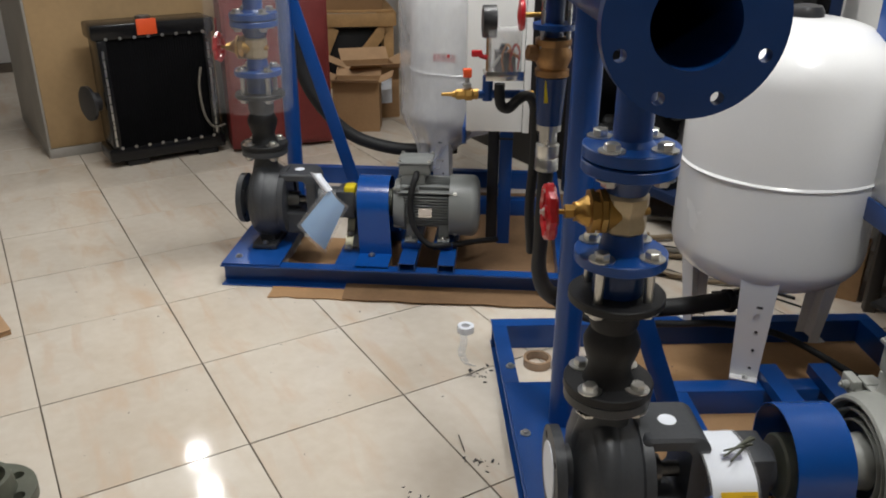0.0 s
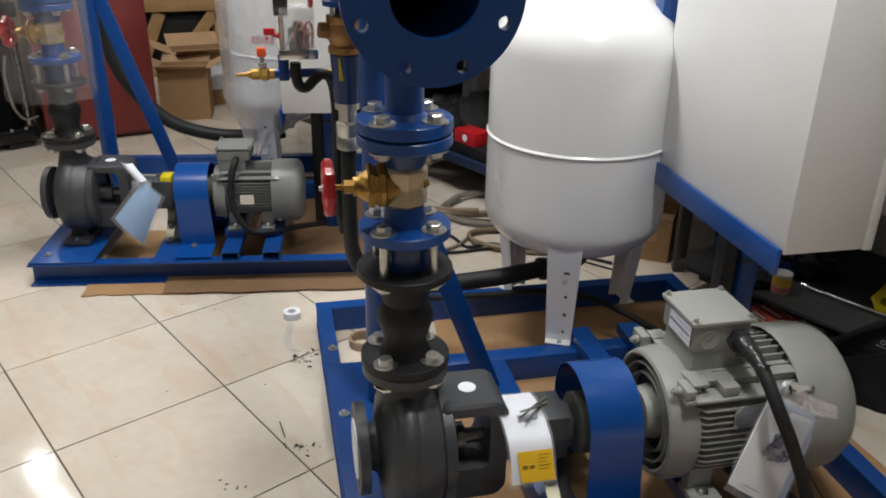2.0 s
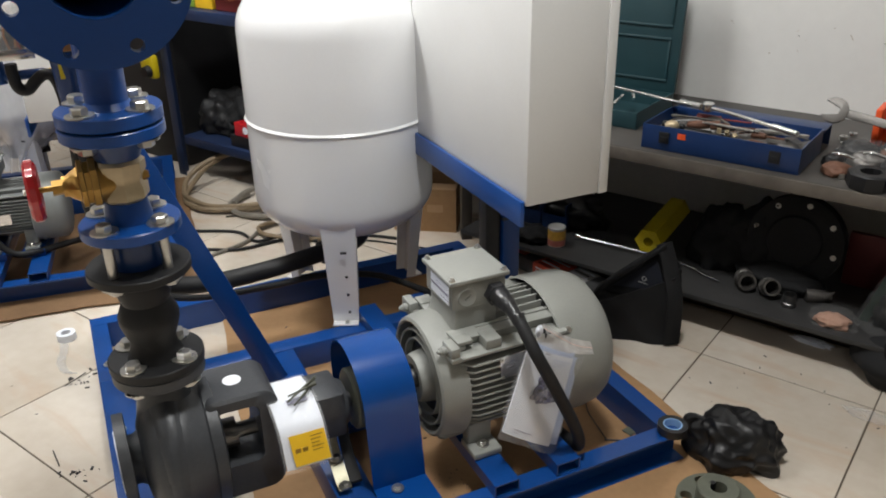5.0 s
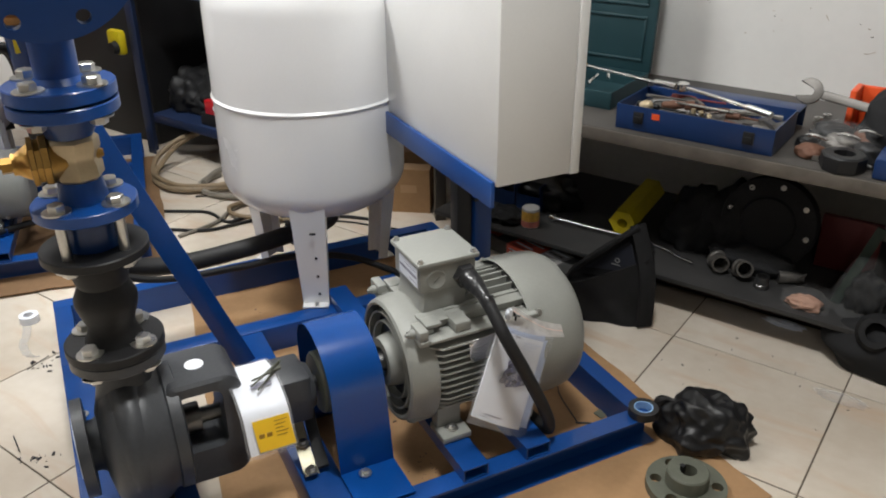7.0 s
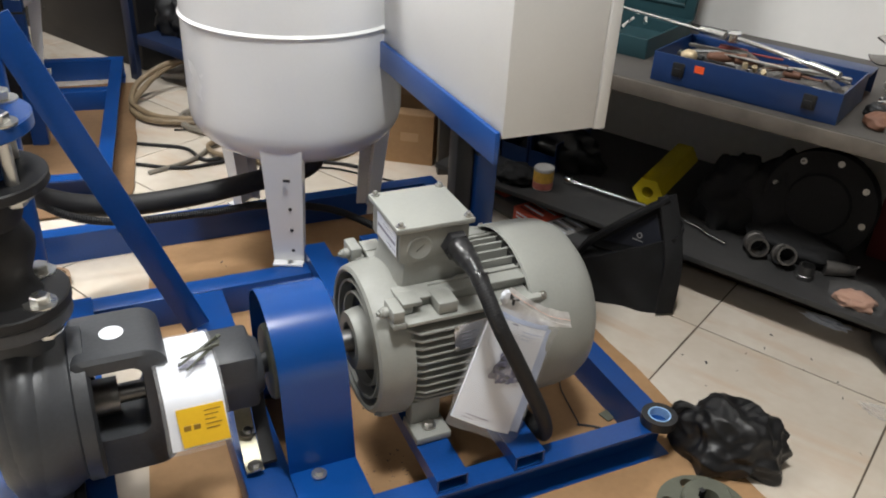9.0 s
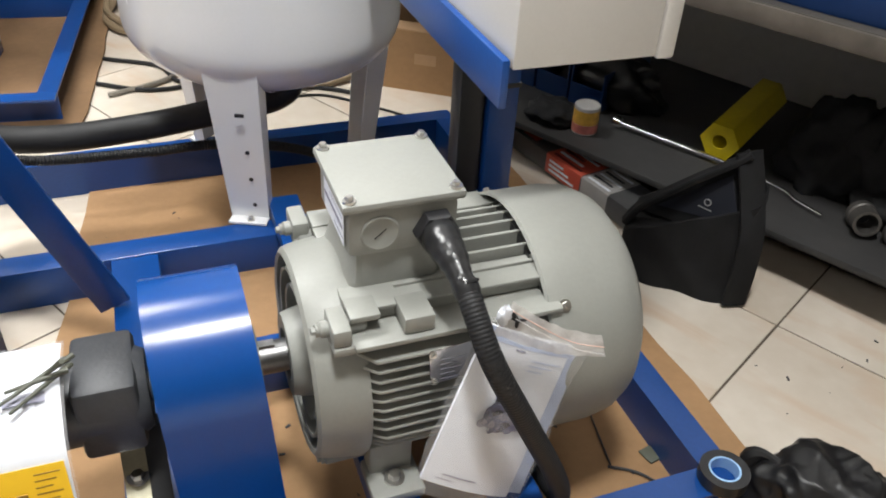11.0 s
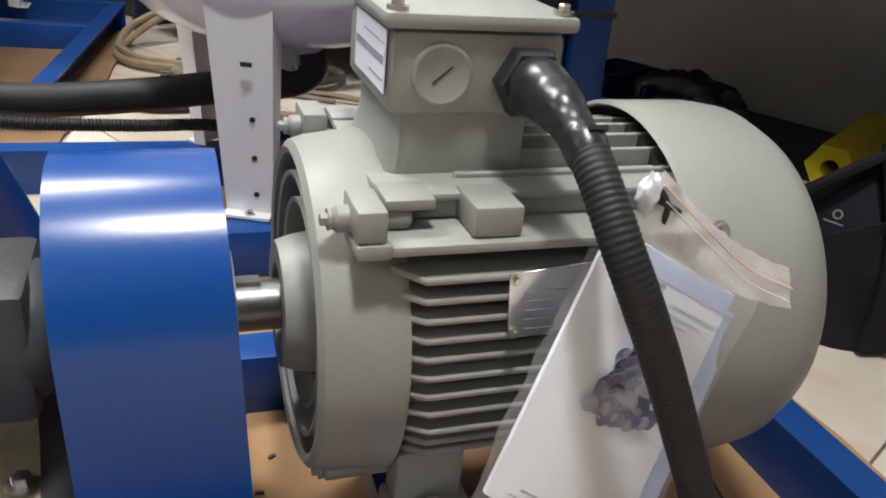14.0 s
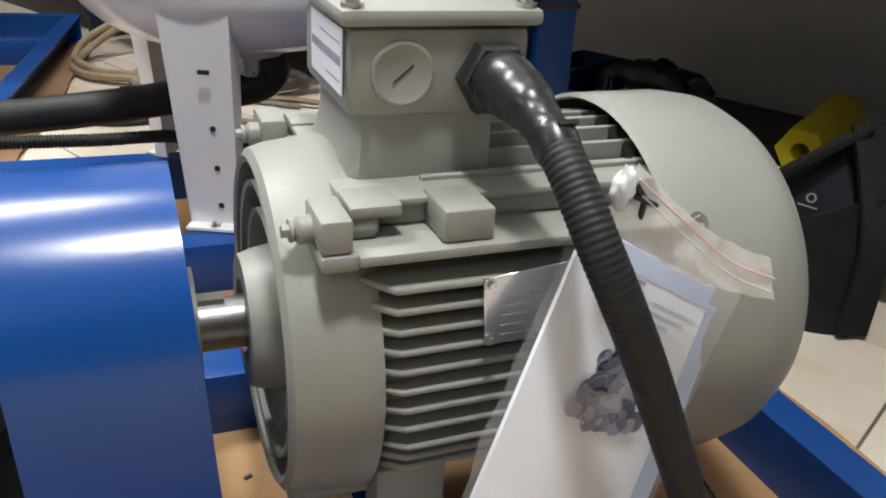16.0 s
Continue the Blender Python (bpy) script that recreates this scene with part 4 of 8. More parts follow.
# ---- pressure tanks ----
def tank(m, cu, cv, R, z0, zs, z1, turn, label, wrapped=False):
    t = thing("pressure_tank", label, "pressure tank", m, group="pressure tanks")
    c = vert(cu, cv, 0)
    k = 0.115
    bm = B()
    prof = [(0.03, z0)]
    for i in range(1, 13):
        a = math.pi / 2 * i / 12
        prof.append((R * math.sin(a) ** 0.72, z0 + k * (1 - math.cos(a))))
    prof += [(R, z0 + k + 0.03), (R, zs - 0.03), (R, zs - 0.0075), (R, zs - 0.006), (R + 0.001, zs - 0.005), (R + 0.0048, zs), (R + 0.001, zs + 0.005), (R, zs + 0.006), (R, zs + 0.0075), (R, zs + 0.03), (R, z1 - 0.15)]
    for i in range(1, 13):
        a = math.pi / 2 * i / 12
        prof.append((R * math.cos(a) ** 0.72 if i < 12 else 0.03, z1 - 0.15 + 0.15 * math.sin(a)))
    lathe(bm, prof, c, 72)
    part("shell", bm, WHITE, t)
    bm = B(); lathe(bm, [(0.045, z1 - 0.004), (0.045, z1 + 0.012), (0.038, z1 + 0.024), (0.02, z1 + 0.028)], c, 24)
    part("cap", bm, BLACK, t, "black plastic valve cap")
    bm = B(); lathe(bm, [(0.055, z0 + 0.012), (0.055, z0 - 0.016), (0.04, z0 - 0.018), (0.026, z0 - 0.02), (0.026, z0 - 0.05)], c, 24)
    part("connection_flange", bm, STEEL, t, "round steel connection flange")
    for i in range(3):
        a = turn + i * 2 * math.pi / 3
        mm = c @ Matrix.Rotation(a, 4, "Z")           # leg on the local -y side
        zt, zb = z0 + 0.085, 0.0815
        bm = B()
        wt, wb, th = 0.082, 0.072, 0.003
        yo = -(R - 0.012)
        lean = 0.04
        front = [(-wt / 2 * 1.15, zt), (wt / 2 * 1.15, zt), (wb / 2, zb), (-wb / 2, zb)]
        vs = []
        for dy in (0, th):
            vs.append([bm.verts.new(mm @ Vector((x, yo + dy + (lean if z < z0 else 0.0), z))) for x, z in front])
        a0, b0 = vs
        bm.faces.new(a0); bm.faces.new(b0)
        for q in range(4):
            bm.faces.new((a0[q], a0[(q + 1) % 4], b0[(q + 1) % 4], b0[q]))
        folds = []
        for sx in (-1, 1):
            x0t, x0b = sx * wt / 2 * 1.15, sx * wb / 2
            pts = [(x0t, yo + 0.003, zt), (x0b, yo + lean + 0.003, zb), (x0b, yo + lean + 0.03, zb + 0.004), (x0t, yo + 0.045, zt)]
            fb = B()
            p1 = [fb.verts.new(mm @ Vector(p)) for p in pts]
            p2 = [fb.verts.new(mm @ Vector((p[0] - sx * th, p[1], p[2]))) for p in pts]
            fb.faces.new(p1); fb.faces.new(p2)
            for q in range(4):
                fb.faces.new((p1[q], p1[(q + 1) % 4], p2[(q + 1) % 4], p2[q]))
            folds.append(fb)
        fb = B(); box(fb, -wb / 2, wb / 2, yo + lean - 0.024, yo + lean - 0.0005, zb, zb + 0.004, m=mm)
        leg = part("leg", bm, WHITE, t, "white folded steel leg with a row of holes")
        part("foot_plate", fb, WHITE, leg)
        for fb in folds:
            part("folded_edge", fb, WHITE, leg)
        for q in range(3):
            b = B(); rod(b, mm @ Vector((0.012, yo + lean * (1 - (0.034 + 0.06 * q) / 0.3) - 0.0008, zb + 0.034 + 0.06 * q)), mm @ Vector((0.012, yo + lean * (1 - (0.034 + 0.06 * q) / 0.3) + 0.0006, zb + 0.034 + 0.06 * q)), 0.0042, seg=12)
            part("hole", b, BLACK, leg)
        b = B(); box(b, 0.002, 0.018, yo - 0.0006, yo + 0.002, z0 + 0.004, z0 + 0.010, m=mm)
        part("slot", b, BLACK, leg)
        piece("bolt", BOLT5, leg, mm @ Matrix.Translation((0.004, yo + lean - 0.013, zb + 0.0042)))
    return t


tank(SKID_B, 0.7535, 0.188, 0.257, 0.311, 0.648, 1.03, -0.42, "white enamelled pressure tank on three legs with a welded seam")
TA = tank(SKID_A, 0.80, 0.215, 0.225, 0.315, 0.612, 1.03, -0.42, "white pressure tank on three legs, wrapped in clear plastic")


# ---- details on the near motor: cable, labels, document pouch ----
def fit_on(parent, name, bm, mat, label="", smooth_=38):
    return part(name, bm, mat, parent, label, smooth_)


JF = 0.953 - 0.005 + 0.138 * 0.48          # front face of the terminal box (v)
JU = 0.766
bm = B(); lathe(bm, [(0.0222, -0.001), (0.0222, 0.0012), (0.0214, 0.0024), (0.0195, 0.0026), (0.0187, 0.002), (0.0, 0.002)], Matrix.Translation(V(0.738, JF, 0.456)) @ Matrix.Rotation(math.pi / 2, 4, "X"), 36, False)
fit_on(MOT, "knockout_plug", bm, MGREY)
bm = B(); box(bm, -0.009, 0.009, -0.0006, 0.0006, 0, 0.0004, m=Matrix.Translation(V(0.738, JF + 0.0021, 0.456)) @ Matrix.Rotation(math.pi / 2, 4, "X") @ Matrix.Rotation(0.7, 4, "Z"))
fit_on(MOT, "plug_slot", bm, INKD)
bm = B(); box(bm, JU - 0.0662 - 0.0009, JU - 0.0662, -JF + 0.008, -JF + 0.098, 0.440, 0.484)
sticker = fit_on(MOT, "address_sticker", bm, PAPER, "white printed sticker")
for za, zb_, yb in ((0.459, 0.465, 0.094), (0.4478, 0.4492, 0.05), (0.4735, 0.4745, 0.07)):
    bm = B(); box(bm, JU - 0.0662 - 0.0013, JU - 0.0662 - 0.0009, -JF + 0.012, -JF + yb, za, zb_)
    part("print_line", bm, INKL, sticker)
# nameplate, blank but for print lines
NY = -(0.953 + 0.1392)
bm = B(); box(bm, -0.001, 0.065, NY - 0.0012, NY, -0.026, 0.026, 0.0004, seg=1)
bmesh.ops.transform(bm, matrix=Matrix.Translation((0.776, 0, 0.313)) @ Matrix.Rotation(-0.09, 4, "Y"), verts=bm.verts[:])
plate = fit_on(MOT, "nameplate", bm, ALU, "bright aluminium nameplate")
for k in range(5):
    bm = B(); box(bm, 0.788, 0.788 + (0.03, 0.02, 0.026, 0.018, 0.024)[k], NY - 0.0014, NY - 0.0011, 0.324 - 0.0075 * k, 0.3248 - 0.0075 * k)
    part("print_line", bm, INKL, plate)
for u, z in ((0.781, 0.292), (0.7775, 0.3345)):
    piece("rivet", BOLT5, plate, Matrix.Translation((u, NY - 0.001, z)) @ Matrix.Rotation(math.pi / 2, 4, "X") @ Matrix.Scale(0.6, 4))

cable = thing("motor_cable", "black corrugated conduit from the terminal box of the motor", "cable conduit", SKID_B)
bm = B()
C = [V(0.801, JF - 0.002, 0.453), V(0.801, JF + 0.03, 0.453), V(0.802, JF + 0.055, 0.449), V(0.803, JF + 0.074, 0.443), V(0.804, JF + 0.09, 0.436)]
tube(bm, C, lambda t: (0.0215 - 0.008 * min(1, max(0, (t - 0.25) / 0.55)) + 0.0004 * math.sin(t * 34)), 18, 8)
for v in bm.verts:
    v.co += Vector((1, 0.4, 1)) * 0.0006 * noise.noise(v.co * 32)
fit_on(cable, "gland_boot", bm, TAPE, "shiny black taped boot")
bm = B(); lathe(bm, [(0.0245, 0), (0.0265, 0.002), (0.0265, 0.014), (0.024, 0.017)], Matrix.Translation(V(0.801, JF, 0.453)) @ Matrix.Rotation(math.pi / 2, 4, "X"), 6)
fit_on(cable, "gland_nut", bm, BLACK)
bm = B()
lathe(bm, [(0.0142, 0), (0.0148, 0.003), (0.0148, 0.012), (0.0142, 0.016)], axis_matrix(V(0.8043, JF + 0.088, 0.439), V(0.807, JF + 0.112, 0.420)), 20)
box(bm, -0.004, 0.010, 0.012, 0.016, 0.002, 0.005, m=axis_matrix(V(0.8043, JF + 0.088, 0.439), V(0.807, JF + 0.112, 0.420)))
fit_on(cable, "tape_band", bm, TAPE, "torn end of black tape")
bm = B()
tube(bm, [V(0.8045, JF + 0.09, 0.438), V(0.807, JF + 0.117, 0.418), V(0.813, JF + 0.144, 0.388), V(0.826, JF + 0.158, 0.355), V(0.849, JF + 0.163, 0.308), V(0.877, JF + 0.163, 0.25), V(0.906, JF + 0.161, 0.19), V(0.926, JF + 0.158, 0.14), V(0.934, JF + 0.145, 0.108), V(0.936, JF + 0.11, 0.098), V(0.934, JF + 0.05, 0.092), V(0.932, JF - 0.12, 0.088), V(0.93, JF - 0.36, 0.089)], 0.0136, 16, 14, ribs=0.035, pitch=0.0044)
fit_on(cable, "conduit", bm, RUBBER, "ribbed black conduit")

# document pouch that hangs from the cable on the motor's side
pouch = thing("document_pouch", "clear plastic pouch with a printed manual hanging on the motor", "document pouch", SKID_B)
TL, TR, BL, BR = (Vector(p) for p in ((0.836, 0, 0.380), (0.948, 0, 0.318), (0.747, 0, 0.204), (0.862, 0, 0.126)))


def on_pouch(a, b, lift=0.0):
    """a across, b down the booklet, 0 to 1."""
    p = TL.lerp(TR, a).lerp(BL.lerp(BR, a), b)
    return Vector((p.x, -(1.110 + 0.044 * b + 0.006 * math.sin(a * 3) + lift), p.z))


def patch(a0, a1, b0, b1, lift, mat, name, parent, n=6, thick=0.0004, wob=0.0, label=""):
    bm = B()
    g = [[bm.verts.new(on_pouch(a0 + (a1 - a0) * i / n, b0 + (b1 - b0) * j / n, lift + wob * (noise.noise(Vector((i * 0.9, j * 0.7, lift * 900)))))) for j in range(n + 1)] for i in range(n + 1)]
    for i in range(n):
        for j in range(n):
            bm.faces.new((g[i][j], g[i + 1][j], g[i + 1][j + 1], g[i][j + 1]))
    r = bmesh.ops.extrude_face_region(bm, geom=bm.faces[:])
    for v in r["geom"]:
        if isinstance(v, bmesh.types.BMVert):
            v.co.y += thick
    return part(name, bm, mat, parent, label)


book = patch(0, 1, 0, 1, 0.0, PAPER, "manual", pouch, thick=0.004, label="white printed manual with a grey picture")
patch(0.94, 1.17, 0.06, 0.97, -0.001, LPAPER, "blue_leaflet", pouch, thick=0.0015, label="pale blue leaflet behind the manual")
# the grey machine picture on the cover: rounded shapes
random.seed(11)
for k in range(150):
    ang, rad = random.uniform(0, 2 * math.pi), math.sqrt(random.random())
    wide = 0.85 + 0.25 * math.sin(3 * ang + 0.6)
    a = 0.53 + 0.25 * wide * rad * math.cos(ang)
    b = 0.465 + 0.155 * wide * rad * math.sin(ang)
    bm = B()
    c = on_pouch(a, b, 0.0006 + 0.000025 * k)
    rr = random.uniform(0.005, 0.0125) * (1.15 - 0.55 * rad)
    sq = random.uniform(0.5, 1.0)
    mm = Matrix.Translation(c) @ Matrix.Rotation(math.pi / 2, 4, "X") @ Matrix.Rotation(random.uniform(0, 3), 4, "Z") @ Matrix.Diagonal((1, sq, 1, 1))
    if k % 7 == 1:
        lathe(bm, [(rr * 0.6, 0.0002), (rr, 0.0002), (rr, 0.0), (rr * 0.6, 0.0), (rr * 0.6, 0.0002)], mm, 18, False)
    else:
        lathe(bm, [(0, 0), (rr, 0), (rr, 0.0002)], mm, 18)
    part("cover_picture", bm, (INK, INKP, INKL, INKP, INK, INKP, INK, INKL, INKD)[k % 9], book)
patch(0.0, 1.0, 0.0, 0.075, 0.0008, LPAPER, "blue_header", book, 4, label="pale blue header band")
patch(0.36, 0.46, 0.085, 0.098, 0.0008, INKL, "print_line", book, 2)
for k in range(3):
    patch(0.56, 0.95 - 0.1 * k, 0.13 + 0.03 * k, 0.135 + 0.03 * k, 0.0008, LPAPER, "print_line", book, 2)
patch(0.18, 0.55, 0.925, 0.934, 0.0008, INKL, "print_line", book, 2)
patch(0.12, 0.3, 0.957, 0.962, 0.0008, INKL, "print_line", book, 2)
patch(-0.1, 1.16, -0.06, 1.06, 0.005, FILM, "clear_sleeve", pouch, 12, 0.0003, 0.006)
# creased band of plastic folded over the top of the sleeve
bm = B()
A0, A1, A2, A3 = V(0.848, 1.134, 0.428), V(0.966, 1.136, 0.352), V(0.975, 1.140, 0.320), V(0.826, 1.138, 0.392)
g = []
for i in range(25):
    row = []
    for j in range(9):
        p = A0.lerp(A1, i / 24).lerp(A3.lerp(A2, i / 24), j / 8)
        q = Vector((i * 0.55, j * 0.28, 4.0))
        p.y -= 0.004 * noise.noise(q * 0.7) + 0.001 * noise.noise(q * 1.8)
        p.z += 0.002 * noise.noise(q + Vector((9, 3, 1))) - 0.01 * math.sin(math.pi * i / 24)
        row.append(bm.verts.new(p))
    g.append(row)
for i in range(24):
    for j in range(8):
        bm.faces.new((g[i][j], g[i + 1][j], g[i + 1][j + 1], g[i][j + 1]))
fit_on(pouch, "folded_band", bm, FILM3, "creased milky plastic band", smooth_=70)
for k, (du, dz) in enumerate(((0.0, 0.0), (0.004, -0.011))):
    bm = B(); tube(bm, [V(0.846 + du, 1.141, 0.420 + dz), V(0.88 + du, 1.143, 0.392 + dz), V(0.925 + du, 1.143, 0.358 + dz), V(0.968 + du * 0.3, 1.143, 0.339 + dz)], 0.0007, 8, 5)
    fit_on(pouch, "sealed_ridge", bm, (PINKF, FILM3)[k], "thin sealed ridge")
bm = B()
bmesh.ops.create_icosphere(bm, subdivisions=3, radius=1)
for v in bm.verts:
    v.co = V(0.838, 1.138, 0.414) + Vector((v.co.x * 0.008, v.co.y * 0.004, v.co.z * 0.013)) * (1 + 0.5 * noise.noise(v.co * 2.1))
fit_on(pouch, "gathered_corner", bm, PAPER, "bunched shiny plastic corner", 70)
bm = B(); tube(bm, [V(0.847, 1.137, 0.415), V(0.853, 1.139, 0.405), V(0.855, 1.135, 0.392)], 0.0022, 8, 4)
tube(bm, [V(0.845, 1.137, 0.409), V(0.854, 1.14, 0.405), V(0.866, 1.135, 0.399)], 0.002, 8, 4)
fit_on(pouch, "wire_tie", bm, BLACK, "black wire tie")


# ---- pump tags and brackets ----
def draped(parent, name, mat, rows, u0, u1, thick=0.0006, n=10, shift=0.0, label="", wob=1.0):
    """A hanging sheet: rows of (v, z) from the top down."""
    C = curve_points([Vector((0, v, z)) for v, z in rows], 5)
    bm = B()
    g = []
    for j, c in enumerate(C):
        t = j / (len(C) - 1)
        g.append([bm.verts.new(V(u0 + (u1 - u0) * i / n + shift * t + 0.004 * wob * math.sin(i * 0.8 + t * 4) * t, c.y + 0.003 * wob * math.sin(i * 1.3 + t * 5), c.z)) for i in range(n + 1)])
    for a, b in zip(g, g[1:]):
        for i in range(n):
            bm.faces.new((a[i], a[i + 1], b[i + 1], b[i]))
    r = bmesh.ops.extrude_face_region(bm, geom=bm.faces[:])
    for v in r["geom"]:
        if isinstance(v, bmesh.types.BMVert):
            v.co.y -= thick
    return part(name, bm, mat, parent, label)


tag = thing("pump_document_bag", "white document bag with a yellow label tied on the pump", "document bag", SKID_B)
draped(tag, "sheet", PAPER, [(0.95, 0.330), (0.99, 0.337), (1.03, 0.335), (1.068, 0.322), (1.093, 0.302), (1.112, 0.262), (1.119, 0.242)], 0.302, 0.388, shift=0.004, wob=0.2)
draped(tag, "plastic_sleeve", FILM, [(0.95, 0.333), (0.99, 0.341), (1.03, 0.339), (1.071, 0.325), (1.097, 0.303), (1.117, 0.26), (1.124, 0.238)], 0.296, 0.392, shift=0.004, wob=0.3)
yl = draped(tag, "yellow_label", YLABEL, [(1.0995, 0.3035), (1.1095, 0.283), (1.1185, 0.262), (1.1235, 0.249)], 0.318, 0.387, shift=0.004, wob=0.0, label="yellow warning label")
for k in range(5):
    v0_, z0_ = 1.1035 + 0.0030 * k, 0.2965 - 0.0062 * k
    bm = B(); box(bm, 0.358, 0.382 - 0.004 * (k % 3), -v0_ - 0.0012, -v0_ - 0.0006, z0_ - 0.0008, z0_ + 0.0008)
    part("print_line", bm, YDARK, yl)
for du in (0.326, 0.34):
    bm = B(); box(bm, du, du + 0.01, -1.1135 - 0.0012, -1.1125 - 0.0006, 0.270, 0.282)
    part("print_block", bm, YDARK, yl)
bm = B(); box(bm, 0.335, 0.375, -1.045, -1.03, 0.3365, 0.3372)
part("print_line", bm, INKL, yl)
bm = B()
for a, b in (((0.335, 1.05, 0.346), (0.405, 1.0, 0.352)), ((0.34, 1.035, 0.348), (0.4, 1.02, 0.35)), ((0.345, 1.06, 0.342), (0.402, 1.005, 0.345)), ((0.375, 1.02, 0.346), (0.398, 1.03, 0.372))):
    rod(bm, V(*a), V(*b), 0.0018, 0.0032, 8)
fit_on(tag, "twist_tie", bm, OLIVE, "dark green twisted tie")
bag = thing("pump_document_bag", "pale blue document in a clear bag hung on the far pump", "document bag", SKID_A)
def turned_sheet(name, parent, mat, corners, v, label="", lift=0.0):
    """A loose sheet through four corners (u, z), slightly cupped."""
    bm = B()
    c = [V(u, v + lift, z) for u, z in corners]
    g = []
    for i in range(9):
        row = []
        for j in range(9):
            p = c[0].lerp(c[1], i / 8).lerp(c[3].lerp(c[2], i / 8), j / 8)
            p.y -= 0.012 * math.sin(math.pi * i / 8) + 0.006 * math.sin(3 * j / 8 + 1) + 0.03 * j / 8
            row.append(bm.verts.new(p))
        g.append(row)
    for i in range(8):
        for j in range(8):
            bm.faces.new((g[i][j], g[i + 1][j], g[i + 1][j + 1], g[i][j + 1]))
    r = bmesh.ops.extrude_face_region(bm, geom=bm.faces[:])
    for q in r["geom"]:
        if isinstance(q, bmesh.types.BMVert):
            q.co.y += 0.0008
    return part(name, bm, mat, parent, label)


turned_sheet("sheet", bag, BPAPER, ((0.379, 0.325), (0.430, 0.262), (0.353, 0.095), (0.268, 0.19)), 1.045)
turned_sheet("clear_sleeve", bag, FILM, ((0.372, 0.345), (0.446, 0.265), (0.355, 0.082), (0.255, 0.19)), 1.045, "", 0.006)
turned_sheet("white_flap", bag, PAPER, ((0.305, 0.385), (0.345, 0.38), (0.39, 0.325), (0.355, 0.32)), 1.03, "white folded flap")
bm = B(); box(bm, 0.42, 0.46, -1.01, -0.95, 0.27, 0.32, 0.006)
fit_on(bag, "yellow_tag", bm, YELLOW, "yellow tag")
for M in (SKID_B, SKID_A):
    br = thing("bearing_support", "galvanised steel strip that props the pump bearing", "support bracket", M, group="bearing supports")
    bm = B()
    pts = [(0.95, 0.20), (0.965, 0.15), (0.985, 0.126), (1.03, 0.0925), (1.05, 0.0905)]
    up = Vector((0, -0.001, 0.003))
    rows = [[bm.verts.new(q) for q in (V(0.42, a, z), V(0.449, a, z), V(0.449, a, z) + up, V(0.42, a, z) + up)] for a, z in pts]
    for a, b in zip(rows, rows[1:]):
        for k in range(4):
            bm.faces.new((a[k], a[(k + 1) % 4], b[(k + 1) % 4], b[k]))
    bm.faces.new(rows[0]); bm.faces.new(rows[-1])
    fit_on(br, "strip", bm, ZINCY)
    # black bar beside the strip imitates the part of it in shadow
    bm = B()
    rows = [[bm.verts.new(q) for q in (V(0.4495, a, z), V(0.474, a, z), V(0.474, a, z + 0.006), V(0.4495, a, z + 0.006))] for a, z in ((0.96, 0.195), (0.975, 0.15), (0.995, 0.126), (1.04, 0.0925))]
    for a, b in zip(rows, rows[1:]):
        for k in range(4):
            bm.faces.new((a[k], a[(k + 1) % 4], b[(k + 1) % 4], b[k]))
    bm.faces.new(rows[0]); bm.faces.new(rows[-1])
    fit_on(br, "rubber_pad", bm, RUBBER, "black bar for the shaded part of the strip")
    piece("bolt", BOLT8, br, Matrix.Translation(V(0.436, 1.04, 0.0946)))
    piece("bolt", BOLT8, br, Matrix.Translation(V(0.436, 0.99, 0.128)))


# ---- tank hose and conduit of the near skid ----
hose = thing("tank_hose", "thick black rubber hose from the header down to the tank", "hose", SKID_B)
bm = B()
tube(bm, [V(0.085, 0.38, 0.70), V(0.083, 0.378, 0.62), V(0.085, 0.36, 0.50), V(0.095, 0.31, 0.38), V(0.14, 0.24, 0.28), V(0.24, 0.21, 0.225), V(0.36, 0.21, 0.21), V(0.52, 0.22, 0.222), V(0.66, 0.215, 0.236)], lambda t: 0.019 + 0.007 * min(1, max(0, (t - 0.3) / 0.25)), 20, 10)
fit_on(hose, "rubber_hose", bm, RUBBER)
bm = B(); lathe(bm, [(0.024, 0), (0.029, 0.003), (0.029, 0.03), (0.026, 0.034), (0.029, 0.038), (0.029, 0.066), (0.022, 0.07), (0.022, 0.10), (0.03, 0.101), (0.03, 0.118)], vert(0.085, 0.38, 0.69), 20)
fit_on(hose, "end_ferrule", bm, STEEL, "crimped steel ferrule")
bm = B(); tube(bm, [V(0.66, 0.215, 0.236), V(0.72, 0.2, 0.238), V(0.765, 0.19, 0.243), V(0.79, 0.186, 0.26), V(0.785, 0.187, 0.29)], 0.029, 20, 8)
elbow = fit_on(hose, "elbow_fitting", bm, BLACK, "black plastic elbow under the tank")
bm = B(); lathe(bm, [(0.033, 0), (0.036, 0.003), (0.036, 0.016), (0.033, 0.019)], axis_matrix(V(0.655, 0.217, 0.2355), V(0.70, 0.205, 0.237)), 8)
part("clamp_nut", bm, BLACKM, elbow)
cond = thing("sensor_conduit", "thin ribbed black conduit lying along the skid", "cable conduit", SKID_B)
bm = B()
tube(bm, [V(0.1, 0.24, 0.32), V(0.18, 0.25, 0.235), V(0.3, 0.25, 0.192), V(0.5, 0.25, 0.182), V(0.64, 0.25, 0.18), V(0.8, 0.26, 0.15), V(0.9, 0.33, 0.12), V(0.98, 0.46, 0.1), V(1.0, 0.6, 0.1)], 0.0105, 12, 14, ribs=0.14, pitch=0.0055)
fit_on(cond, "conduit", bm, RUBBER)

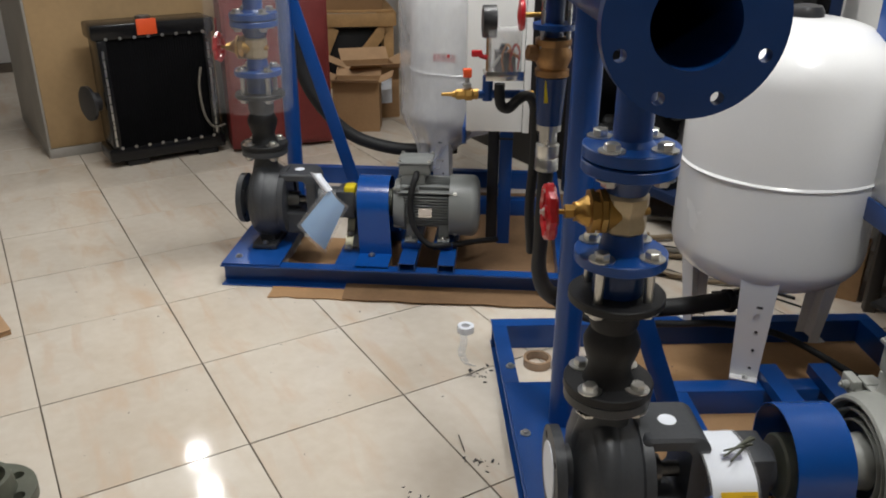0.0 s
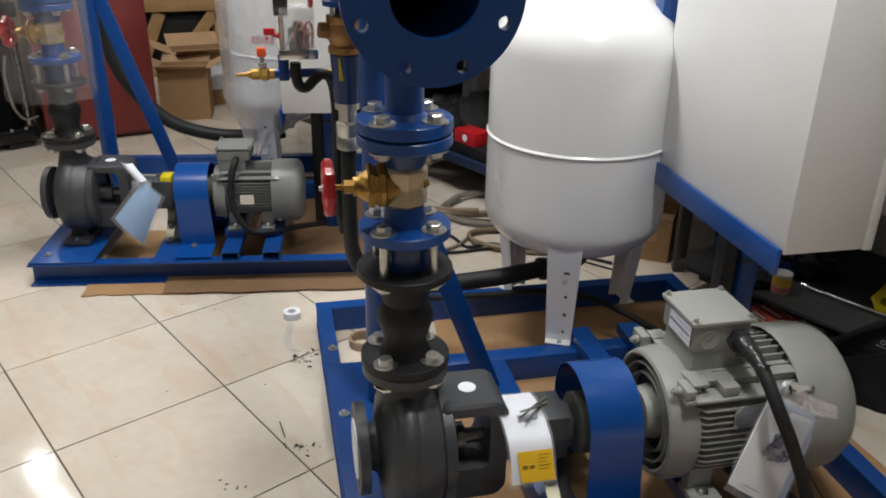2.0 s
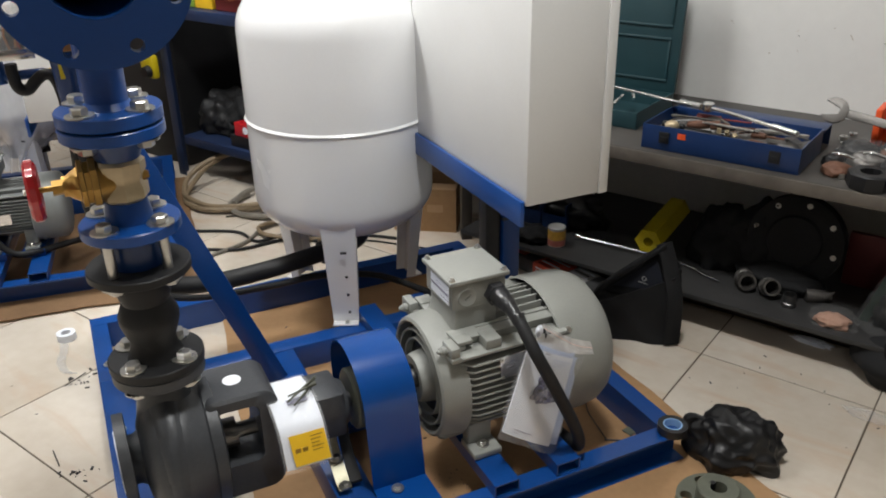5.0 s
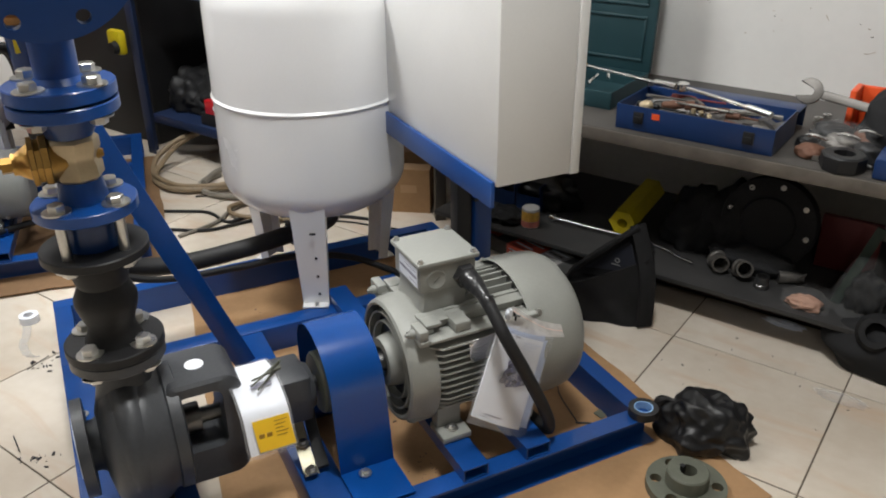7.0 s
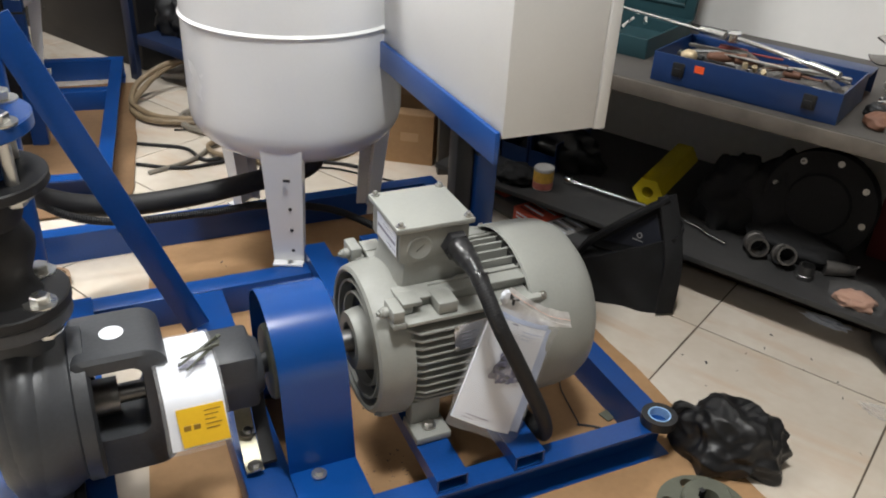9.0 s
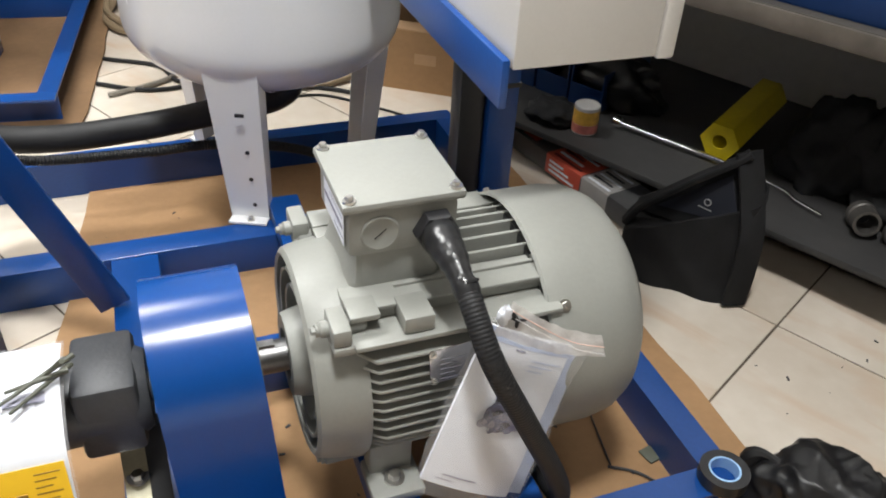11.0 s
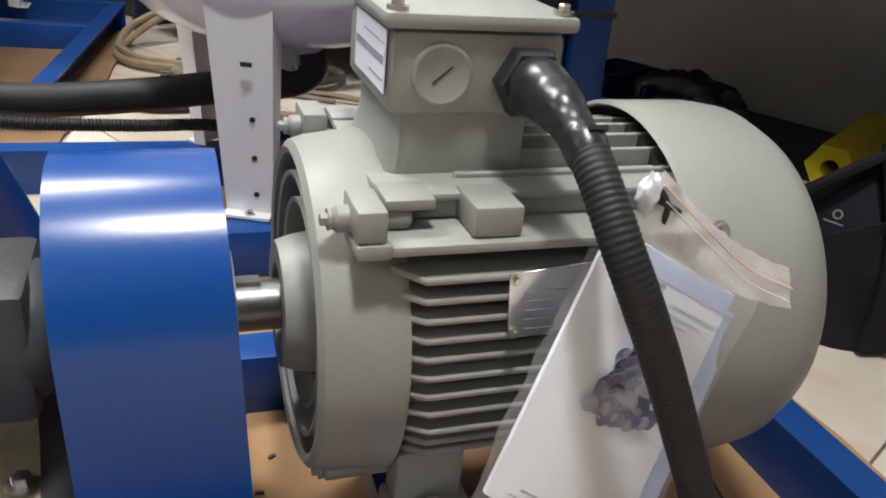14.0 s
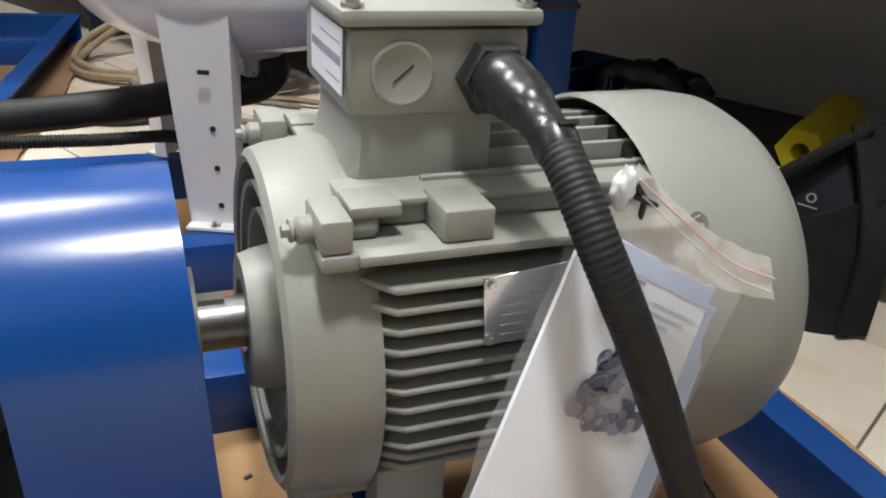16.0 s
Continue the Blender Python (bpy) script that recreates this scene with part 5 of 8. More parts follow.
# ---- pressure sensor branch of the near skid ----
sens = thing("pressure_sensor_branch", "brass ball valve, gauge and pressure switch on a blue branch pipe", "sensor branch", SKID_B)
SV = 0.30
def at(du, dz, dv=0.0):
    return V(du + 0.016, SV + dv, dz + 0.064)
bm = B(); rod(bm, at(-0.11, 0.795), at(0.02, 0.795), 0.011, seg=16)
rod(bm, at(-0.072, 0.78), at(-0.072, 0.84), 0.013, seg=16)
fit_on(sens, "branch_pipe", bm, BLUE)
bm = B(); rod(bm, at(-0.03, 0.795), at(0.04, 0.795), 0.0085, seg=14)
fit_on(sens, "brass_nipple", bm, BRASS)
bm = B(); lathe(bm, [(0.004, -0.06), (0.005, -0.034), (0.008, -0.033), (0.008, -0.026), (0.012, -0.024), (0.013, -0.018), (0.0125, -0.004), (0.016, 0.0), (0.016, 0.014), (0.0125, 0.018), (0.013, 0.03)], Matrix.Translation(at(-0.125, 0.795)) @ Matrix.Rotation(math.pi / 2, 4, "Y"), 8)
valve = fit_on(sens, "ball_valve", bm, BRASS, "brass drain ball valve")
bm = B(); box(bm, -0.116, -0.096, -SV - 0.006, -SV + 0.006, 0.8760, 0.8860, 0.002); rod(bm, at(-0.122, 0.806), at(-0.122, 0.835), 0.005, seg=10)
part("lever_stem", bm, STEEL, valve)
bm = B(); box(bm, -0.117, -0.095, -SV - 0.008, -SV + 0.008, 0.9000, 0.9220, 0.004)
part("lever", bm, ORANGE, valve, "orange-red lever")
bm = B(); box(bm, -0.066, 0.024, -SV - 0.05, -SV + 0.03, 0.9080, 0.9150, 0.002); box(bm, -0.066, 0.024, -SV - 0.053, -SV - 0.0505, 0.902, 0.924, 0.001)
fit_on(sens, "switch_base", bm, CHROME, "bright steel base tray")
bm = B()
for q in ((-0.06, 0.018, -0.046, -0.044), (-0.06, 0.018, 0.024, 0.026), (-0.06, -0.058, -0.0435, 0.0235), (0.016, 0.018, -0.0435, 0.0235)):
    box(bm, q[0], q[1], -SV + q[2], -SV + q[3], 0.9155, 1.015, 0.0005, seg=1)
box(bm, -0.06, 0.018, -SV - 0.046, -SV + 0.026, 1.0155, 1.018, 0.0008, seg=1)
fit_on(sens, "switch_cover", bm, ACRYL, "clear acrylic switch cover")
bm = B(); box(bm, -0.042, 0.006, -SV - 0.03, -SV + 0.01, 0.9155, 0.966, 0.003); rod(bm, V(-0.02, SV, 0.956), V(-0.02, SV, 0.98), 0.012, 0.008, 14)
fit_on(sens, "switch_block", bm, BLACK)
for p, q, mat in (((-0.05, 0.93), (-0.03, 0.96), STEEL), ((-0.015, 0.97), (0.012, 0.955), COPPER)):
    bm = B(); rod(bm, V(p[0], SV + 0.035, p[1]), V(q[0], SV + 0.035, q[1]), 0.0035, seg=10)
    fit_on(sens, "terminal", bm, mat)
for k in range(2):
    x = -0.022 + 0.02 * k
    bm = B(); tube(bm, [V(x, SV + 0.03, 0.92), V(x - 0.006, SV + 0.037, 0.955), V(x + 0.006, SV + 0.037, 0.985), V(x + 0.016, SV + 0.036, 0.965), V(x + 0.012, SV + 0.036, 0.925)], 0.0024, 6, 5)
    fit_on(sens, "wire", bm, (COPPER, RED, YELLOW, COPPER)[k])
bm = B(); box(bm, -0.098, -0.072, -SV - 0.02, -SV - 0.006, 0.952, 0.968, 0.003); rod(bm, V(-0.078, SV + 0.013, 0.955), V(-0.06, SV + 0.013, 0.95), 0.006, seg=10)
fit_on(sens, "isolating_lever", bm, RED, "small red lever")
bm = B(); lathe(bm, [(0.0, 0), (0.036, 0), (0.038, 0.003), (0.038, 0.032), (0.0, 0.034)], Matrix.Translation(at(-0.088, 0.968)) @ Matrix.Rotation(math.pi / 2, 4, "Y"), 32)
gauge = fit_on(sens, "pressure_gauge", bm, BLACK, "round black pressure gauge seen from its edge")
bm = B(); rod(bm, at(-0.072, 0.84), at(-0.072, 0.935), 0.006, seg=10)
part("gauge_stem", bm, BRASS, gauge)
bm = B(); tube(bm, [at(-0.045, 0.825, 0.02), at(-0.045, 0.80, 0.02), at(-0.04, 0.772, 0.02), at(-0.022, 0.765, 0.02), at(0.0, 0.785, 0.02), at(0.018, 0.795, 0.02), at(0.036, 0.785, 0.02), at(0.046, 0.74, 0.02), at(0.048, 0.64, 0.02), at(0.045, 0.5, 0.0), at(0.06, 0.36, -0.03)], 0.013, 14, 8)
fit_on(sens, "wiring_sleeve", bm, RUBBER, "bent black wiring sleeve")

strainer = thing("bronze_check_valve", "bronze check valve on a blue vertical pipe", "check valve", SKID_B)
CU, CV = 0.085, 0.38
bm = B()
lathe(bm, [(0.024, 0.918), (0.040, 0.922), (0.040, 0.936), (0.034, 0.940), (0.042, 0.958), (0.044, 0.974), (0.040, 0.990), (0.042, 0.994), (0.042, 1.006), (0.026, 1.010)], vert(CU, CV, 0), 24)
rod(bm, V(CU, CV, 0.968), V(CU - 0.06, CV + 0.01, 0.976), 0.02, 0.018, 8)
fit_on(strainer, "body", bm, BRONZE)
bm = B(); rod(bm, V(CU, CV, 0.806), V(CU, CV, 0.919), 0.03, 0.037, seg=20)
fit_on(strainer, "lower_pipe", bm, DBLUE)
bm = B(); rod(bm, V(CU, CV, 1.009), V(CU, CV, 1.148), 0.022, seg=20)
fit_on(strainer, "pipe", bm, DBLUE)
bm = B(); lathe(bm, [(0.022, 1.028), (0.05, 1.028), (0.05, 1.040), (0.022, 1.040)], vert(CU, CV, 0), 28)
fit_on(strainer, "flange", bm, BLUE)
for du in (-0.03, 0.03):
    bm = B(); rod(bm, V(CU + du, CV + 0.02, 0.968), V(CU + du, CV + 0.02, 1.128), 0.005, seg=10)
    fit_on(strainer, "threaded_rod", bm, STEEL)
bm = B(); lathe(bm, [(0.0, 0), (0.012, 0), (0.028, 0.004), (0.034, 0.004), (0.036, 0.009), (0.034, 0.014), (0.028, 0.014), (0.01, 0.012), (0, 0.012)], Matrix.Translation(V(CU - 0.085, CV, 1.058)) @ Matrix.Rotation(math.pi / 2, 4, "Y"), 20)
fit_on(strainer, "handwheel", bm, RED, "small red handwheel")
bm = B(); rod(bm, V(CU - 0.075, CV, 1.058), V(CU - 0.02, CV, 1.058), 0.006, seg=10)
fit_on(strainer, "stem", bm, BRASS)
bm = B(); box(bm, CU - 0.02, CU - 0.009, -CV - 0.032, -CV - 0.029, 0.863, 0.916, 0.001)
fit_on(strainer, "yellow_handle", bm, YELLOW, "yellow coated valve handle")

# ---- hose of the far skid ----
hose = thing("tank_hose", "thick black rubber hose on the far skid", "hose", SKID_A)
bm = B()
tube(bm, [V(0.09, 0.33, 0.98), V(0.085, 0.33, 0.86), V(0.10, 0.33, 0.68), V(0.16, 0.33, 0.50), V(0.30, 0.31, 0.33), V(0.48, 0.28, 0.255), V(0.66, 0.25, 0.24), V(0.78, 0.22, 0.245)], 0.028, 18, 10)
fit_on(hose, "rubber_hose", bm, RUBBER)
bm = B(); rod(bm, V(0.09, 0.33, 0.97), V(0.09, 0.33, 1.12), 0.026, seg=18)
fit_on(hose, "blue_pipe_stub", bm, BLUE)
bm = B(); rod(bm, V(0.09, 0.33, 0.92), V(0.09, 0.33, 0.968), 0.031, seg=18)
fit_on(hose, "end_ferrule", bm, STEEL)
cab = thing("motor_cable", "black cable from the far motor's terminal box", "cable", SKID_A)
bm = B(); tube(bm, [V(0.69, 1.0, 0.385), V(0.69, 1.045, 0.38), V(0.678, 1.065, 0.34), V(0.672, 1.075, 0.27), V(0.688, 1.085, 0.2), V(0.735, 1.085, 0.14), V(0.80, 1.07, 0.13), V(0.9, 1.0, 0.12), V(0.98, 0.9, 0.09)], 0.011, 12, 8)
fit_on(cab, "cable", bm, RUBBER)
bm = B(); box(bm, 0.70, 0.748, -0.965 - 0.097, -0.965 - 0.0945, 0.232, 0.268, 0.0003, seg=1)
fit_on(MOTA, "nameplate", bm, ALU, "bright aluminium nameplate")
# red print on the far tank, as plain bars, and its clear wrapping
for k in range(5):
    a = -0.46 + 0.09 * k
    bm = B()
    c = V(0.80 + 0.2265 * math.sin(a), 0.215 + 0.2265 * math.cos(a), 0.685)
    mm = Matrix.Translation(c) @ Matrix.Rotation(a, 4, "Z")
    box(bm, -0.0062, 0.0062, -0.0004, 0.0, -0.015, 0.015, m=mm)
    part("print_bar", bm, RED, TA, "dark red printed mark")
wrap = thing("plastic_wrap", "loose clear plastic film wrapped round the far tank", "plastic wrap", SKID_A)
bm = B()
rings = []
for j in range(22):
    z = 0.20 + 0.045 * j
    k_ = min(1.0, max(0.0, (z - 0.22) / 0.25))
    Rr = 0.05 + (0.236 - 0.05) * k_ * k_ * (3 - 2 * k_)
    ca, cb_ = 0.80 - 0.12 * (1 - k_), 0.215 + 0.14 * (1 - k_)
    ring = []
    for q in range(48):
        a = 2 * math.pi * q / 48
        w = 0.012 * noise.noise(Vector((math.cos(a) * 3, math.sin(a) * 3, z * 5))) + (0.012 * math.sin(a * 11) * (1 - k_)) + 0.045 * max(0, math.cos(a + 1.9)) ** 4 * k_
        ring.append(bm.verts.new(V(ca + (Rr + w) * math.sin(a), cb_ + (Rr + w) * math.cos(a), z)))
    rings.append(ring)
for a, b in zip(rings, rings[1:]):
    for k in range(48):
        bm.faces.new((a[k], a[(k + 1) % 48], b[(k + 1) % 48], b[k]))
fit_on(wrap, "film", bm, FILMW, "", 70)


rbag = thing("riser_plastic_bag", "loose clear plastic bag pulled over the far riser", "plastic bag", SKID_A)
bm = B()
rings = []
for j in range(20):
    z = 0.60 + 0.03 * j
    ring = []
    for q in range(40):
        a = 2 * math.pi * q / 40
        rr = 0.115 + 0.05 * max(0, math.cos(a + 1.6)) + 0.022 * noise.noise(Vector((math.cos(a) * 2.2, math.sin(a) * 2.2, z * 4))) + 0.008 * math.sin(9 * a + 7 * z) + 0.05 * max(0, 0.68 - z)
        ring.append(bm.verts.new(V(PU + rr * math.sin(a), PV + rr * math.cos(a), z)))
    rings.append(ring)
for a, b in zip(rings, rings[1:]):
    for k in range(40):
        bm.faces.new((a[k], a[(k + 1) % 40], b[(k + 1) % 40], b[k]))
fit_on(rbag, "film", bm, FILM, "", 70)


# ---- control cabinets ----
def cabinet(m, label, u0=0.902, u1=1.108, v1=0.966, v0=0.38, z0=0.608, z1=1.25):
    c = thing("control_cabinet", label, "control cabinet", m, group="control cabinets")
    bm = B(); box(bm, u0, u1 - 0.024, -v1, -v0, z0, z1, 0.003)
    part("body", bm, CAB, c)
    bm = B(); box(bm, u1 - 0.0225, u1, -v1 - 0.002, -v0 + 0.002, z0 - 0.003, z1 + 0.003, 0.003)
    part("door", bm, CAB, c)
    bm = B(); box(bm, u1 - 0.025, u1 - 0.0215, -v1 + 0.004, -v0 - 0.004, z0 + 0.004, z1 - 0.004)
    part("door_seal", bm, BLACK, c, "black rubber door seal")
    for k in range(4):
        bm = B(); rod(bm, V(u0 + 0.06 + 0.035 * k, v1 - 0.16, z0 - 0.028), V(u0 + 0.06 + 0.035 * k, v1 - 0.16, z0 - 0.0005), 0.011, seg=12)
        part("cable_gland", bm, BLACK, c)
    s = thing("cabinet_stand", "blue steel stand that carries the control cabinet", "cabinet stand", m, group="cabinet stands")
    bm = B(); box(bm, u0 - 0.012, u0 - 0.002, -v1 + 0.002, -v0 + 0.1, z0 - 0.046, z0 + 0.012, 0.002)
    box(bm, u0 - 0.011, u0 + 0.2, -v1 + 0.3, -v1 + 0.345, z0 - 0.046, z0 - 0.0045, 0.002)
    part("bearer", bm, BLUE, s)
    bm = B(); box(bm, u0 + 0.115, u0 + 0.165, -v1 + 0.30, -v1 + 0.35, 0.0, z0 - 0.047, 0.003)
    part("post", bm, BLUE, s)
    # black bar beside the post stands for its dark, shaded side
    bm = B(); box(bm, u0 + 0.07, u0 + 0.113, -v1 + 0.31, -v1 + 0.35, 0.0, z0 - 0.047, 0.003)
    part("cable_duct", bm, BLACK, s, "black bar for the shaded side of the post")
    bm = B(); box(bm, u0 + 0.113, u0 + 0.167, -v1 + 0.298, -v1 + 0.352, 0.44, 0.447)
    part("cable_tie", bm, BLACK, s, "black cable tie")
    bm = B(); box(bm, u0 - 0.01, u0 + 0.04, -v0 + 0.05, -v0 + 0.1, z0 + 0.0, z1 + 0.1, 0.003)
    part("upright", bm, BLUE, s)
    return c


cabinet(SKID_B, "white sheet steel control cabinet on a blue stand")
cabinet(SKID_A, "white sheet steel control cabinet on the far skid", 0.865, 1.08, 1.05, 0.45, 0.555)


# ---- cardboard under the skids ----
def sheet(name, u0, u1, v0, v1, m, mat, z=0.001, t=0.004, label="", group="", skew=0.0):
    """skew: how far the left edge runs out towards the front, per metre."""
    bm = B()
    nx, ny = 14, 14
    grid = []
    for i in range(nx + 1):
        row = []
        for j in range(ny + 1):
            v = v0 + (v1 - v0) * j / ny
            left = u0 - skew * (v - v0)
            u = left + (u1 - left) * i / nx
            e = 0.006 if i in (0, nx) or j in (0, ny) else 0
            u += random.uniform(-e, e); v += random.uniform(-e, e)
            row.append(bm.verts.new(V(u, v, z + t)))
        grid.append(row)
    for i in range(nx):
        for j in range(ny):
            bm.faces.new((grid[i][j], grid[i + 1][j], grid[i + 1][j + 1], grid[i][j + 1]))
    r = bmesh.ops.extrude_face_region(bm, geom=bm.faces[:])
    for v in r["geom"]:
        if isinstance(v, bmesh.types.BMVert):
            v.co.z = z
    return single(name, bm, mat, label, "cardboard sheet", m, group)


sheet("cardboard_sheet", 0.374, 1.308, 0.05, 1.455, SKID_B, CARD, label="flattened brown cardboard lying under the near skid", group="cardboard sheets", skew=0.12)
sheet("cardboard_sheet", 0.19, 0.66, 0.75, 1.285, SKID_A, CARD, label="brown cardboard strip under the far skid's front", group="cardboard sheets")
sheet("cardboard_sheet", 0.45, 1.3, 0.15, 1.29, SKID_A, CARDD, 0.0055, label="second dark brown cardboard piece under the far skid, shade put into its colour", group="cardboard sheets")


# ---- things on and under the bench; x along the wall, y towards it ----
def R(x, y, z, rz=0.0):
    return BENCH @ pose(x, y, z, 0, 0, rz)


TOPZ, LOWZ = 0.556, 0.166
# blue steel toolbox, open, full of tools
tb = thing("toolbox", "open blue steel toolbox full of hand tools on the bench", "toolbox", R(-0.273, 2.97, TOPZ))
L, W, H, t = 0.415, 0.21, 0.066, 0.003
bm = B()
box(bm, 0, L, 0, W, 0, t); box(bm, 0, L, 0, t, 0, H, 0.001); box(bm, 0, L, W - t, W, 0, H, 0.001); box(bm, 0, t, t, W - t, t, H); box(bm, L - t, L, t, W - t, t, H)
part("tray", bm, TOOLBLUE, tb)
bm = B(); box(bm, 0, L, W + 0.004, W + 0.09, 0.052, 0.058, 0.002); box(bm, 0, L, W + 0.086, W + 0.09, 0.0, 0.058, 0.001)
part("lid", bm, TOOLBLUE, tb, "folded-back blue lid")
for x in (0.05, L - 0.075):
    bm = B(); box(bm, x, x + 0.028, -0.006, -0.0005, 0.02, 0.052, 0.002); box(bm, x + 0.006, x + 0.022, -0.01, -0.0055, 0.024, 0.04, 0.001)
    part("latch", bm, BLACKM, tb)
bm = B(); box(bm, 0.1, 0.122, -0.0012, -0.0004, 0.038, 0.054)
part("badge", bm, ORANGE, tb, "small orange-red badge")
def spanner(bm, a, b, w, t=0.006):
    """A flat spanner from a to b with widened ends."""
    a, b = Vector(a), Vector(b)
    d = b - a
    n = d.length
    x = d.normalized(); y = Vector((0, 0, 1)).cross(x).normalized(); z = x.cross(y)
    m = Matrix.Translation(a) @ Matrix((x, y, z)).transposed().to_4x4()
    out = [(0, -0.5), (0.06, -1), (0.14, -0.9), (0.2, -0.45), (0.8, -0.4), (0.88, -0.85), (0.95, -0.9), (1, -0.4), (1, 0.4), (0.95, 0.9), (0.88, 0.85), (0.8, 0.4), (0.2, 0.45), (0.14, 0.9), (0.06, 1), (0, 0.5)]
    prism(bm, [(p * n, q * w) for p, q in out], t, m, 0.001)


TB = R(-0.273, 2.97, TOPZ)
def in_box(name, bm, mat, label, group="hand tools"):
    t_ = thing(name, label, "hand tool", TB, group=group)
    part("tool_body", bm, mat, t_)
# an oily heap that fills the tray, with tools on top of it
bm = B()
g = [[bm.verts.new((0.008 + 0.399 * i / 20, 0.008 + 0.194 * j / 12, 0.028 + 0.026 * noise.noise(Vector((i * 0.5, j * 0.6, 2))) + 0.010 * noise.noise(Vector((i * 1.3, j * 1.2, 5))))) for j in range(13)] for i in range(21)]
for i in range(20):
    for j in range(12):
        bm.faces.new((g[i][j], g[i + 1][j], g[i + 1][j + 1], g[i][j + 1]))
single("tool_heap", bm, OILY, "heap of oily small tools filling the toolbox", "tools", TB, kind="stuff", smooth=20)
random.seed(5)
for k in range(14):
    x, y = random.uniform(0.03, 0.3), random.uniform(0.03, 0.17)
    a, ln = random.gauss(0.05, 0.3), random.uniform(0.07, 0.16)
    x1, y1 = max(0.012, min(0.40, x + ln * math.cos(a))), max(0.012, min(0.195, y + ln * math.sin(a)))
    z = 0.046 + 0.0012 * k
    bm = B()
    if k % 3 == 0:
        spanner(bm, (x, y, z), (x1, y1, z + 0.006), 0.009); mat = (STEEL, OILY, CHROME)[k % 9 // 3]
        in_box("spanner", bm, mat, "flat steel spanner lying in the open toolbox")
    elif k % 3 == 1:
        mx, my = x + (x1 - x) * 0.45, y + (y1 - y) * 0.45
        rod(bm, (x, y, z + 0.004), (mx, my, z + 0.005), 0.010, 0.008, 10, 0.002); rod(bm, (mx, my, z + 0.005), (x1, y1, z + 0.006), 0.0028, seg=8)
        in_box("screwdriver", bm, (RUST, BLACKM, DRED, RUST)[k // 3 % 4], "worn screwdriver lying in the open toolbox")
    else:
        tube(bm, [(x, y, z), (x + (x1 - x) * 0.5, y + (y1 - y) * 0.5 + 0.012, z + 0.008), (x1, y1, z + 0.004)], 0.0042, 8, 5)
        in_box("bent_key", bm, (OILY, DSTEEL)[k % 2], "bent steel key lying in the open toolbox")
bm = B(); lathe(bm, [(0.006, 0), (0.014, 0.003), (0.017, 0.016), (0.012, 0.03), (0.006, 0.034)], Matrix.Translation((0.055, 0.03, 0.056)) @ Matrix.Rotation(1.2, 4, "Y"), 10)
in_box("brass_nozzle", bm, BRASSL, "pale brass nozzle lying in the toolbox")
bm = B(); lathe(bm, [(0.004, 0), (0.010, 0.004), (0.013, 0.03), (0.009, 0.06), (0.011, 0.085)], Matrix.Translation((0.10, 0.06, 0.062)) @ Matrix.Rotation(1.5, 4, "Y") @ Matrix.Rotation(-0.4, 4, "X"), 12)
in_box("file_handle", bm, RUST, "worn brown wooden file handle in the toolbox")
bm = B(); box(bm, 0, 0.17, -0.006, 0.006, -0.0015, 0.0015, 0.0005, m=Matrix.Translation((0.12, 0.075, 0.073)) @ Matrix.Rotation(-0.05, 4, "Z"))
in_box("steel_rule", bm, STEEL, "narrow steel rule lying across the toolbox")
for k in range(3):
    bm = B(); lathe(bm, [(0.003, 0), (0.006, 0), (0.006, 0.012), (0.003, 0.012), (0.003, 0)], Matrix.Translation((0.20 + 0.022 * k, 0.024, 0.066 - 0.001 * k)) @ Matrix.Rotation(0.5 * k, 4, "X"), 6, False)
    in_box("socket", bm, BRASSL, "small pale socket lying at the toolbox edge", "sockets")
bm = B(); tube(bm, [(-0.15, 3.125, 0.648), (-0.03, 3.075, 0.648), (0.105, 3.02, 0.644)], 0.0052, 12, 5); lathe(bm, [(0.012, 0), (0.018, 0.004), (0.018, 0.022), (0.012, 0.026)], Matrix.Translation((-0.155, 3.128, 0.636)), 18); rod(bm, (0.045, 3.045, 0.6465), (0.115, 3.016, 0.6445), 0.0082, seg=12)
single("ratchet_handle", bm, CHROME, "long chrome ratchet handle lying across the toolbox", "ratchet", BENCH)
bm = B(); rod(bm, (-0.5, 3.25, 0.632), (-0.19, 3.128, 0.645), 0.005, seg=12); rod(bm, (-0.24, 3.147, 0.645), (-0.17, 3.12, 0.648), 0.0095, seg=12)
single("extension_bar", bm, CHROME, "chrome extension bar lying across the cases", "extension bar", BENCH)

# teal plastic tool case with its lid standing open against the wall
tc = thing("tool_case", "dark teal plastic tool case with its lid standing open", "tool case", R(-0.64, 3.1, TOPZ))
bm = B(); box(bm, 0, 0.29, 0, 0.27, 0, 0.004); box(bm, 0, 0.29, 0, 0.006, 0, 0.05, 0.002); box(bm, 0, 0.006, 0.006, 0.27, 0.004, 0.05); box(bm, 0.284, 0.29, 0.006, 0.27, 0.004, 0.05); box(bm, 0.006, 0.284, 0.264, 0.27, 0.004, 0.05)
part("base", bm, TEAL, tc)
mm = Matrix.Translation((0, 0.275, 0.045)) @ Matrix.Rotation(math.radians(-5), 4, "X")
bm = B(); box(bm, 0, 0.29, 0, 0.018, 0, 0.40, 0.006, m=mm)
lid = part("lid", bm, TEAL, tc, "upright teal lid with a moulded frame")
